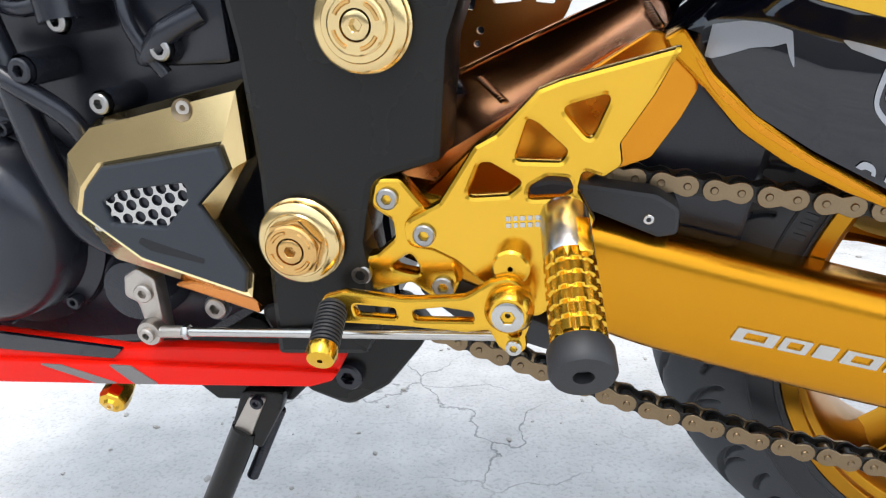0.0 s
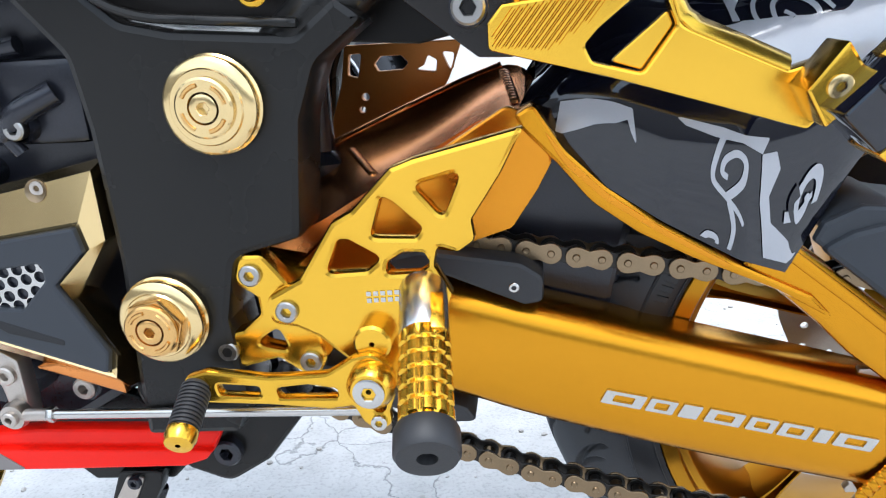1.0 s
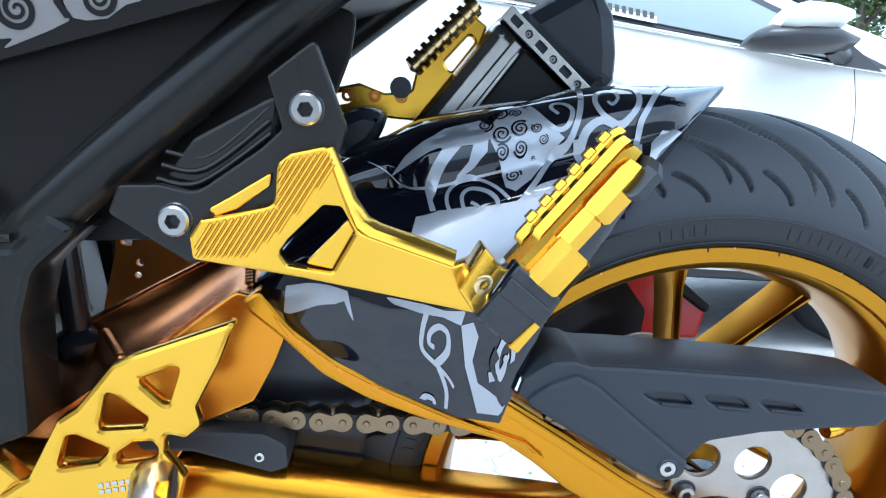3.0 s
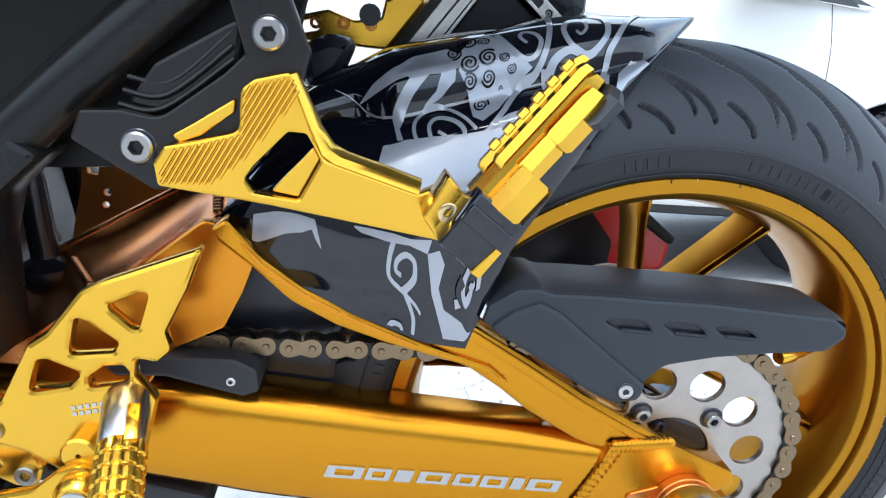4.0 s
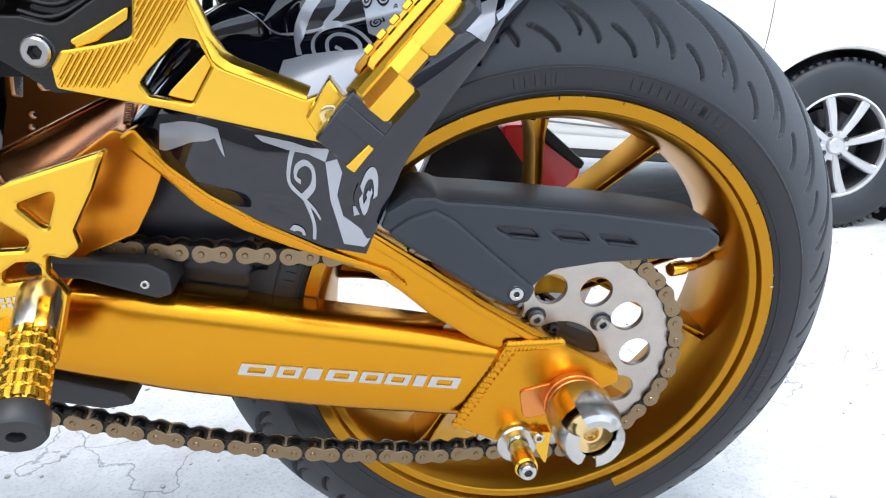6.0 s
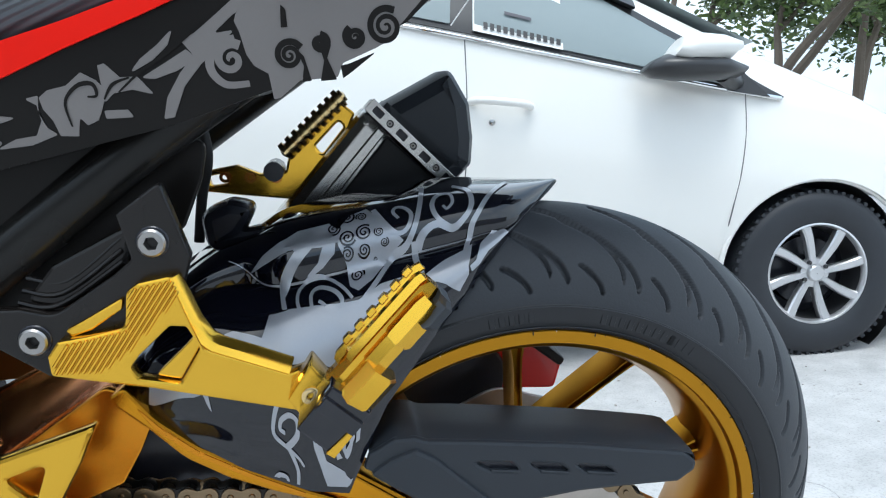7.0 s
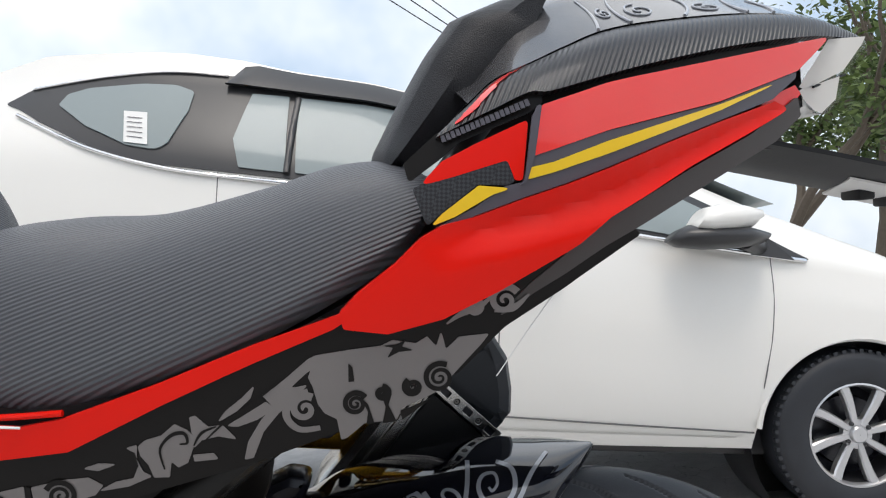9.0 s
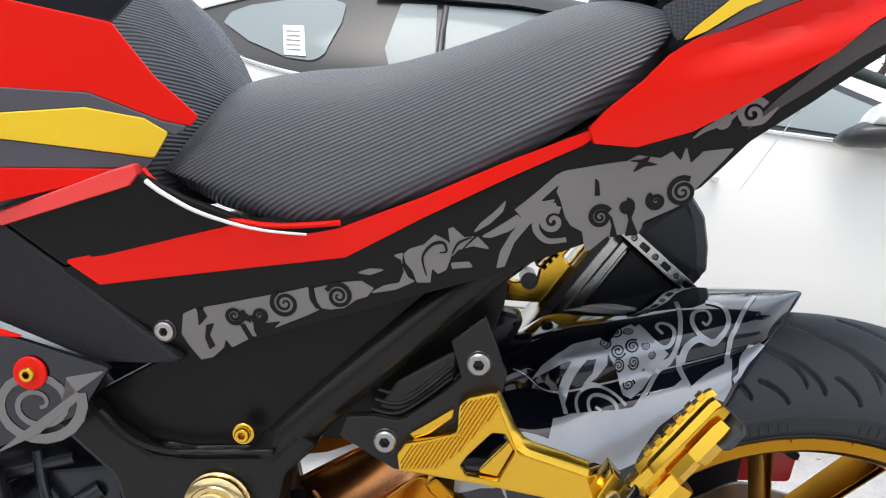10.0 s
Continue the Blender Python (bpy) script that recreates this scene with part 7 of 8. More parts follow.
    for path, w in (([(-0.357, 0.4782), (-0.3585, 0.4957), (-0.3483, 0.5065), (-0.3377, 0.507), (-0.336, 0.4989), (-0.3424, 0.4984)], 0.0017), ([(-0.3203, 0.5), (-0.3033, 0.5131), (-0.2816, 0.5251), (-0.2548, 0.543)], 0.0012), ([(-0.3312, 0.4957), (-0.3238, 0.5057), (-0.3114, 0.5097)], 0.0013)):
        ribbon(path, 0.0006, 0.0006, tail, SATINBLK, off=-0.0016, name="dark_swirl", mid=w)
    ribbon([(-0.2273, 0.4997), (-0.2444, 0.5003), (-0.2535, 0.5122), (-0.2487, 0.5267), (-0.2335, 0.5303)], 0.0022, 0.0040, tail, DECAL, off=-0.0010, name="silver_curl")
    ribbon(spiral2(-0.238, 0.5174, 0.0115, 1.4, 0.9, 1), 0.0034, 0.0016, tail, DECAL, off=-0.0011, name="silver_curl")
    for x, z, r, a, turn in ((-0.0695, 0.5923, 0.0121, 0.5, 1), (-0.0941, 0.5891, 0.0067, 2, -1)):
        ribbon(spiral2(x, z, r, 1.6, a, turn), 0.0030, 0.0012, tail, DECAL, off=-0.0030, name="silver_curl")
    ribbon([(-0.117, 0.5776), (-0.1055, 0.5844), (-0.0874, 0.5907), (-0.0783, 0.5989)], 0.0006, 0.0006, tail, DECAL, off=-0.0030, name="silver_curl", mid=0.0030)
    ribbon([(-0.0784, 0.5841), (-0.0627, 0.5856), (-0.0495, 0.5955)], 0.0006, 0.0006, tail, DECAL, off=-0.0030, name="silver_curl", mid=0.0030)


tail_decals()


def hug_shape(outline, material, lift=0.0009, name="silver_shape", r=0.004):
    """A thin shape laid on the hugger's skin; outline in (s, f)."""
    bm = bmesh.new()
    bm.faces.new([bm.verts.new((p[0], p[1], 0)) for p in fillet([(a * 2.3, b) for a, b in outline], r)])
    for axis in (0, 1):
        v = 0.0
        while v < 2.4:
            co, no = [0, 0, 0], [0, 0, 0]
            co[axis], no[axis] = v, 1
            bmesh.ops.bisect_plane(bm, geom=bm.verts[:] + bm.edges[:] + bm.faces[:], plane_co=co, plane_no=no)
            v += 0.03
    for v in bm.verts:
        s, f = min(max(v.co.x / 2.3, 0.002), 0.985), min(max(v.co.y, 0.005), 0.985)
        p = hug(s, f)
        n = (hug(s + 0.01, f) - p).cross(hug(s, f + 0.01) - p).normalized()
        if n.y > 0 and f > 0.2 or n.z < 0 and f <= 0.2:
            n = -n
        v.co = p + n * lift
    me = bpy.data.meshes.new(name)
    bm.to_mesh(me)
    bm.free()
    return part(name, smooth(me), material, hugger)


def hugger_decals():
    # pale leaves, panels and flank on the black lacquer
    for outline in ([(0.696, 0.375), (0.648, 0.288), (0.596, 0.231), (0.548, 0.2), (0.488, 0.219), (0.492, 0.281), (0.52, 0.281), (0.556, 0.281), (0.592, 0.294), (0.64, 0.331)],
                    [(0.604, 0.25), (0.56, 0.194), (0.5, 0.188), (0.48, 0.25), (0.488, 0.3), (0.516, 0.306), (0.536, 0.3), (0.564, 0.356), (0.58, 0.394), (0.596, 0.45), (0.592, 0.494), (0.604, 0.494), (0.608, 0.4), (0.592, 0.356), (0.568, 0.294)],
                    [(0.552, 0.394), (0.528, 0.363), (0.516, 0.3), (0.492, 0.3), (0.496, 0.344), (0.52, 0.381), (0.54, 0.394)],
                    [(0.488, 0.244), (0.456, 0.163), (0.424, 0.144), (0.38, 0.312), (0.364, 0.356), (0.396, 0.4), (0.428, 0.475), (0.456, 0.5), (0.472, 0.469), (0.476, 0.388), (0.488, 0.312)],
                    [(0.636, 0.519), (0.588, 0.494), (0.544, 0.5), (0.5, 0.513), (0.456, 0.537), (0.412, 0.513), (0.364, 0.525), (0.344, 0.5), (0.332, 0.575), (0.284, 0.525), (0.236, 0.506), (0.212, 0.475), (0.22, 0.7), (0.216, 0.794), (0.236, 0.875), (0.28, 0.719), (0.304, 0.656), (0.344, 0.675), (0.4, 0.688), (0.444, 0.719), (0.46, 0.738), (0.552, 0.675), (0.644, 0.669), (0.696, 0.656), (0.744, 0.619), (0.724, 0.6), (0.656, 0.606), (0.644, 0.556)],
                    [(0.2, 0.7), (0.192, 0.525), (0.16, 0.394), (0.128, 0.406), (0.116, 0.675), (0.144, 0.713), (0.168, 0.706), (0.188, 0.788), (0.208, 0.794), (0.216, 0.713)]):
        hug_shape(outline, HUGDECAL)
    # swept bands
    for path, w0, w1 in (([(0.412, 0.163), (0.396, 0.256), (0.376, 0.319), (0.356, 0.312), (0.344, 0.25), (0.352, 0.2), (0.368, 0.181), (0.376, 0.206), (0.368, 0.25)], 0.012, 0.007),
                         ([(0.308, 0.038), (0.324, 0.194), (0.34, 0.306), (0.36, 0.375), (0.388, 0.4), (0.42, 0.494), (0.452, 0.556)], 0.011, 0.014),
                         ([(0.344, 0.369), (0.344, 0.444), (0.332, 0.569)], 0.016, 0.01),
                         ([(0.34, 0.394), (0.324, 0.344), (0.296, 0.319), (0.264, 0.35), (0.24, 0.338), (0.212, 0.281), (0.204, 0.206), (0.212, 0.125), (0.244, 0.075)], 0.018, 0.014),
                         ([(0.232, 0.731), (0.228, 0.506), (0.212, 0.369), (0.188, 0.294), (0.152, 0.163), (0.112, 0.038)], 0.02, 0.012),
                         ([(0.264, 0.35), (0.292, 0.294), (0.3, 0.213), (0.284, 0.15), (0.256, 0.15), (0.252, 0.213), (0.268, 0.25), (0.276, 0.225)], 0.014, 0.007),
                         ([(0.544, 0.55), (0.568, 0.5), (0.568, 0.438), (0.548, 0.4), (0.516, 0.406), (0.488, 0.456), (0.468, 0.519)], 0.008, 0.006),
                         ([(0.512, 0.537), (0.488, 0.519), (0.5, 0.469), (0.528, 0.438), (0.544, 0.456), (0.544, 0.506), (0.532, 0.525), (0.52, 0.513), (0.532, 0.488)], 0.009, 0.006)):
        hug_rib(path, w0, w1, HUGDECAL, hugger, "silver_band", 0.0013)
    # dark curls on the panel
    for k, (s, f, r) in enumerate(((0.464, 0.181, 0.0405), (0.492, 0.231, 0.0315), (0.468, 0.288, 0.0375), (0.436, 0.281, 0.0375), (0.472, 0.356, 0.028), (0.44, 0.356, 0.028), (0.42, 0.394, 0.0095), (0.456, 0.431, 0.0315), (0.4, 0.344, 0.019), (0.408, 0.294, 0.0215), (0.436, 0.194, 0.025))):
        hug_rib(spiral(s, f, r, 2.1, 1.3 * k, 1 if k % 2 else -1), 0.22 * r * 0.55, 0.07 * r, GLOSS, hugger, "dark_curl", 0.0017)
    # lower flank: star, band and tendrils
    for outline in ([(0.888, 0.806), (0.844, 0.794), (0.768, 0.8), (0.752, 0.881), (0.764, 0.856), (0.772, 0.831), (0.788, 0.85), (0.82, 0.869), (0.868, 0.919), (0.88, 0.919)],
                    [(0.704, 0.781), (0.632, 0.769), (0.56, 0.775), (0.572, 0.806), (0.604, 0.788), (0.644, 0.794), (0.688, 0.794)],
                    [(0.572, 0.806), (0.548, 0.8), (0.54, 0.831), (0.556, 0.881), (0.548, 0.925), (0.508, 0.95), (0.484, 1), (0.504, 0.994), (0.552, 1), (0.56, 0.956), (0.572, 0.894)]):
        hug_shape(outline, HUGDECAL)
    for path, w0, w1 in (([(0.628, 0.775), (0.64, 0.825), (0.644, 0.875), (0.624, 0.9), (0.608, 0.919), (0.6, 0.938)], 0.009, 0.004),
                         ([(0.62, 0.906), (0.612, 0.95), (0.616, 0.994)], 0.008, 0.005),
                         ([(0.624, 0.9), (0.604, 0.863), (0.6, 0.825), (0.612, 0.812), (0.628, 0.831), (0.632, 0.856), (0.624, 0.863)], 0.009, 0.006),
                         ([(0.652, 1), (0.644, 0.981), (0.632, 0.981), (0.632, 1)], 0.007, 0.005),
                         ([(0.524, 0.913), (0.496, 0.906), (0.48, 0.9)], 0.01, 0.006)):
        hug_rib(path, w0, w1, HUGDECAL, hugger, "tendril", 0.0013)
    s, f = 0.492, 0.894
    hug_rib(spiral(s, f, 0.052, 1.2, 2.5, 1), 0.012, 0.007, HUGDECAL, hugger, "silver_curl", 0.0015)
    hug_rib([(s + 0.012, f - 0.03), (s + 0.024, f - 0.005), (s + 0.014, f + 0.025)], 0.014, 0.006, GLOSS, hugger, "dark_curl", 0.0016)
    # thin silver ribbon paints the highlight that runs along the sharp crease
    hug_rib([(0.745, 0.27), (0.69, 0.375), (0.655, 0.4), (0.6, 0.4), (0.45, 0.4), (0.3, 0.4), (0.2, 0.4), (0.115, 0.4)], 0.0030, 0.0022, HUGDECAL, hugger, "crease_line", 0.0016)


hugger_decals()


# ---- parked car ----
CAR = pose(2.21, 1.793, 0.0, 0, 0, -15.0)
HUBZ, TYRE_R = 0.405, 0.288
CARROWS = [  # u, belt, roof, hood-to-glass inset
    (-3.42, 1.10, 1.30, 0.20), (-3.36, 1.22, 1.50, 0.12), (-3.2, 1.29, 1.62, 0.06), (-2.95, 1.295, 1.700, 0.03), (-2.55, 1.28, 1.725, 0.01), (-2.2, 1.245, 1.715, 0.0), (-1.7, 1.20, 1.660, 0.0), (-1.3, 1.145, 1.575, 0.0), (-1.0, 1.10, 1.49, 0.0), (-0.72, 1.06, 1.395, 0.0), (-0.5, 1.03, 1.300, 0.0), (-0.30, 1.00, 1.215, 0.0), (-0.15, 0.985, 1.160, 0.0), (0.0, 0.965, 1.105, 0.0), (0.15, 0.94, 1.055, 0.0), (0.35, 0.89, 0.965, 0.01), (0.55, 0.82, 0.875, 0.05), (0.70, 0.73, 0.77, 0.13), (0.78, 0.62, 0.66, 0.25)]


def car_bottom(u):
    z = 0.34
    for c in (0.0, -2.52):
        d = abs(u - c)
        if d < 0.345:
            z = max(z, HUBZ - 0.02 + math.sqrt(0.345 ** 2 - d * d))
    return z


def car_pt(u, s):
    """A point of the near side: s 0 sill, 1 belt, 2 roof edge, 3 middle of the roof."""
    belt, roof, inset = interp(u, CARROWS)
    zb = min(car_bottom(u), belt - 0.05)
    up = max(roof - belt, 0.0)
    lean = 0.10 + 0.42 * max(up - 0.05, 0)
    rise = interp(u, [(-3.42, 0.0), (-3.2, 0.03), (-2.9, 0.045), (-2.4, 0.045), (-2.0, 0.012), (-1.3, 0.0), (0.78, 0.0)])[0]
    if s <= 1:
        z = zb + (belt - zb) * s
        q = (z - 0.34) / max(belt - 0.34, 0.1)
        v = interp(q, [(0, 0.055), (0.12, 0.012), (0.3, -0.012), (0.55, -0.022), (0.62, -0.018), (0.80, -0.004), (1, 0.025)])[0]
        return Vector((u, v + inset, z))
    if s <= 2:
        f = s - 1
        return Vector((u, 0.025 + inset + lean * f ** 1.3, belt + (up - 0.03) * f + rise * max(0.0, (f - 0.84) / 0.16)))
    f = s - 2
    return Vector((u, 0.025 + inset + lean + (0.80 - 0.025 - inset - lean) * f, roof + rise - 0.03 + (0.03 + 0.02 * min(1, up / 0.3)) * math.sin(f * math.pi / 2)))


def car_patch(name, cols, material, parent, lift=0.003, n=8, label=""):
    """A patch on the car's side: columns of (u, low s, high s)."""
    rows = []
    for u, a, b in cols:
        row = []
        for k in range(n + 1):
            s = a + (b - a) * k / n
            p = car_pt(u, s)
            t = car_pt(u, min(s + 0.02, 3)) - p
            q = car_pt(u + 0.01, s) - p
            nn = q.cross(t).normalized()
            if nn.y > 0:
                nn = -nn
            row.append(p + nn * lift)
        rows.append(row)
    me = loft(rows, closed=False, angle=60)
    return part(name, me, material, parent, label)


def car_shape(name, outline, material, parent, lift, r=0.02, label=""):
    """A thin panel laid on the car's side; outline in (u, s)."""
    bm = bmesh.new()
    bm.faces.new([bm.verts.new((p[0], p[1], 0)) for p in fillet(outline, r)])
    for axis, cell in ((0, 0.06), (1, 0.07)):
        lo, hi = min(v.co[axis] for v in bm.verts), max(v.co[axis] for v in bm.verts)
        v = lo + cell
        while v < hi:
            co, no = [0, 0, 0], [0, 0, 0]
            co[axis], no[axis] = v, 1
            bmesh.ops.bisect_plane(bm, geom=bm.verts[:] + bm.edges[:] + bm.faces[:], plane_co=co, plane_no=no)
            v += cell
    ext = bmesh.ops.extrude_face_region(bm, geom=bm.faces[:])
    back = {g for g in ext["geom"] if isinstance(g, bmesh.types.BMVert)}
    for v in bm.verts:
        u, s = v.co.x, v.co.y
        p = car_pt(u, s)
        n = (car_pt(u + 0.01, s) - p).cross(car_pt(u, s + 0.02) - p).normalized()
        v.co = p + (n if n.y < 0 else -n) * (lift if v in back else lift - 0.005)
    bmesh.ops.recalc_face_normals(bm, faces=bm.faces)
    me = bpy.data.meshes.new(name)
    bm.to_mesh(me)
    bm.free()
    return part(name, smooth(me, 40), material, parent, label)


GAPGREY = mat("grey_door_seal", (0.12, 0.12, 0.12), 0.6, 0.0, 0.1, 200, 0.1, 5)


def build_car():
    car = new("car")
    car.matrix_world = CAR
    tagged(car, "white compact people carrier parked beyond the motorcycle", "car")
    us = sorted(set([round(x, 3) for x in np.linspace(-3.42, 0.78, 100)] + [round(c + 0.345 * math.cos(a), 3) for c in (0.0, -2.52) for a in np.linspace(0, math.pi, 24)]))
    ss = list(np.linspace(0, 1, 14)) + list(np.linspace(1, 2, 8))[1:] + list(np.linspace(2, 3, 8))[1:]
    rows = []
    for u in us:
        near = [car_pt(u, s) for s in ss]
        rows.append(near + [Vector((p.x, 1.60 - p.y, p.z)) for p in reversed(near[:-1])])
    part("body", loft(rows, closed=False, angle=40), CARWHITE, car)
    part("underbody", box(-2.9, 0.7, 0.12, 1.48, 0.30, 0.42, 0.02), CARBLACK, car)
    for c in (0.0, -2.52):
        part("wheel_well", lathe([(0.348, -0.05), (0.348, 0.0), (0.348, -0.30), (0.0, -0.30)], (c, 0.06, HUBZ - 0.02), (0, -1, 0), 40), CARBLACK, car)
    # black window band, then panes
    band = [(-3.02, 1.56), (-2.94, 1.69), (-2.82, 1.765), (-2.65, 1.84), (-2.45, 1.87), (-2.23, 1.875), (-1.3, 1.88), (-0.80, 1.88), (-0.40, 1.62), (-0.20, 1.12), (-0.16, 1.02), (-1.2, 1.02), (-2.0, 1.01), (-2.32, 1.005), (-2.54, 1.00), (-2.70, 1.15), (-2.87, 1.34)]
    car_shape("window_band", band, CARBLACK, car, 0.006)
    car_shape("quarter_glass", [(-2.815, 1.50), (-2.80, 1.62), (-2.73, 1.69), (-2.53, 1.735), (-2.42, 1.745), (-2.345, 1.69), (-2.345, 1.50), (-2.385, 1.19), (-2.42, 1.115), (-2.53, 1.13), (-2.69, 1.29)], CARGLASS, car, 0.012, r=0.05)
    car_shape("rear_door_glass", [(-2.135, 1.72), (-2.00, 1.735), (-1.97, 1.05), (-2.13, 1.05), (-2.165, 1.28), (-2.15, 1.50)], CARGLASS, car, 0.012, r=0.01)
    car_shape("rear_door_glass", [(-1.965, 1.735), (-1.30, 1.77), (-1.30, 1.06), (-1.935, 1.055)], CARGLASS, car, 0.012, r=0.01)
    car_shape("front_door_glass", [(-1.22, 1.78), (-0.80, 1.76), (-0.50, 1.52), (-0.38, 1.20), (-0.36, 1.05), (-1.22, 1.05)], CARGLASS, car, 0.012, r=0.01)
    part("pane_bar", tube([tuple(car_pt(-1.965, k) + Vector((0, -0.014, 0))) for k in (1.05, 1.4, 1.74)], 0.012, 8), CARBLACK, car)
    part("band_edge", tube([tuple(car_pt(u, v) + Vector((0, -0.010, 0.004))) for u, v in ((-2.94, 1.69), (-2.82, 1.765), (-2.65, 1.84), (-2.45, 1.87), (-2.24, 1.872))], 0.006, 8), CHROME, car)
    # rain deflectors over the doors: a bowed strip with a lip
    for u0, u1 in ((-2.235, -1.28), (-1.25, -0.66)):
        rows = []
        for u in np.linspace(u0, u1, 20):
            fade = min(1.0, (u - u0) / 0.07) ** 0.5
            rows.append([car_pt(u, 1.79) + Vector((0, -0.030, 0)), car_pt(u, 1.79) + Vector((0, -0.042, 0.004)), car_pt(u, 1.79 + 0.10 * fade) + Vector((0, -0.040, 0)), car_pt(u, 1.81 + 0.17 * fade) + Vector((0, -0.014, 0)), car_pt(u, 1.80) + Vector((0, -0.010, 0))])
        part("wind_deflector", loft(rows, angle=30), CARBLACK, car)
    rows = []
    for u in np.linspace(-2.95, -0.18, 40):
        s0 = interp(u, [(-2.95, 1.40), (-2.87, 1.32), (-2.70, 1.13), (-2.55, 0.985), (-2.33, 0.985), (-0.15, 1.00)])[0]
        p = car_pt(u, s0)
        rows.append(p + Vector((0, -0.008, 0)))
    part("chrome_strip", tube([tuple(p) for p in rows[::4]] + [tuple(rows[-1])], 0.008, 8), CHROME, car)
    # door gaps
    for u0, u1 in ((-0.345, -0.30), (-1.245, -1.25), (-2.24, -2.20)):
        pts = []
        for k in range(9):
            s = 0.04 + 0.96 * k / 8
            pts.append(tuple(car_pt(u0 + (u1 - u0) * (k / 8) + 0.02 * math.sin(math.pi * k / 8), s) + Vector((0, 0.001, 0))))
        part("door_gap", tube(pts, 0.0024, 6), GAPGREY, car)
    pts = [tuple(car_pt(u, interp(u, [(-2.1, 0.16), (-0.345, 0.09)])[0]) + Vector((0, 0.0, 0))) for u in np.linspace(-1.9, -0.35, 14)]
    part("sill_gap", tube(pts, 0.003, 6), GAPGREY, car)
    car_patch("sill_trim", [(u, 0.02, 0.07) for u in np.linspace(-2.05, -0.40, 14)], CARWHITE, car, 0.012)
    # arch lip
    lip = [tuple(car_pt(0, 0.3) * 0 + Vector((0.345 * math.cos(a), 0.0, HUBZ - 0.02 + 0.345 * math.sin(a)))) for a in np.linspace(0.1, math.pi - 0.1, 20)]
    part("arch_lip", tube(lip, 0.010, 8), CARWHITE, car)
    # handles
    for u, z in ((-1.125, 0.925), (-2.02, 0.985)):
        part("door_handle", tube([(u - 0.10, -0.015, z), (u - 0.06, -0.05, z + 0.004), (u + 0.06, -0.05, z), (u + 0.10, -0.015, z - 0.006)], 0.013, 12), CARWHITE, car)
    part("door_lock", lathe([(0.001, 0.004), (0.009, 0.003), (0.011, 0.0)], (-1.150, -0.019, 0.862), (0, -1, 0), 16), STEEL, car)
    # mirror
    mi = new("door_mirror")
    mi.parent = car
    rows = []
    for f, u, v, rz, ry in ((0, -0.605, -0.10, 0.02, 0.05), (0.1, -0.60, -0.10, 0.050, 0.075), (0.35, -0.55, -0.11, 0.064, 0.085), (0.7, -0.47, -0.10, 0.058, 0.075), (0.95, -0.40, -0.08, 0.040, 0.05), (1, -0.385, -0.075, 0.015, 0.02)):
        rows.append([(u + 0.02 * math.sin(t), v + ry * math.cos(t), 1.108 + 0.012 * f + 0.78 * rz * math.sin(t)) for t in np.linspace(0, math.tau, 20, endpoint=False)])
    part("shell", loft(rows, angle=60), CARWHITE, mi)
    rows = [[(u + 0.02 * math.sin(t), v + ry * math.cos(t), 1.056 + 0.72 * rz * math.sin(t)) for t in np.linspace(0, math.tau, 16, endpoint=False)] for u, v, rz, ry in ((-0.675, -0.09, 0.03, 0.05), (-0.645, -0.10, 0.052, 0.070), (-0.56, -0.105, 0.060, 0.080), (-0.45, -0.095, 0.050, 0.078), (-0.36, -0.05, 0.03, 0.05))]
    part("base", loft(rows, angle=60), CARBLACK, mi)
    part("stalk", tube([(-0.42, -0.06, 1.05), (-0.36, 0.0, 1.035), (-0.32, 0.05, 1.03)], 0.03, 12), CARBLACK, mi)
    tri = [Vector((-0.37, 0.03, 1.005)), Vector((-0.37, 0.05, 1.10)), Vector((-0.335, 0.05, 1.085)), Vector((-0.225, 0.03, 0.990))]
    part("quarter_trim", loft([[p + Vector((0, -0.030, 0)) for p in tri], [p + Vector((0, -0.004, 0)) for p in tri]]), CARBLACK, car)
    # paper notices on the glass: plain bars for their writing
    nt = new("window_notice")
    nt.parent = car
    def on_glass(u, s, lift=0.016):
        p = car_pt(u, s)
        return p + Vector((0, -lift, lift * 0.3))
    part("sheet", loft([[on_glass(u, s) for s in (1.04, 1.62)] for u in (-1.225, -1.08, -0.925)], closed=False), PAPER, nt)
    for k in range(12):
        part("bar", loft([[on_glass(u, s, 0.018) for s in (1.075, 1.135)] for u in (-1.19 + 0.022 * k, -1.176 + 0.022 * k)], closed=False), CARBLACK, nt)
    part("bar", loft([[on_glass(u, s, 0.018) for s in (1.25, 1.28)] for u in (-1.12, -1.03)], closed=False), DKGREY, nt)
    qs = new("quarter_sticker")
    qs.parent = car
    part("sheet", loft([[on_glass(u + 0.16 * (1.44 - s) * 0.7, s) for s in (1.15, 1.445)] for u in (-2.567, -2.483)], closed=False), PAPER, qs)
    for k in range(5):
        part("bar", loft([[on_glass(u + 0.16 * (1.44 - s) * 0.7, s, 0.0166) for s in (1.20 + 0.045 * k, 1.207 + 0.045 * k)] for u in (-2.555, -2.50)], closed=False), DKGREY, qs)
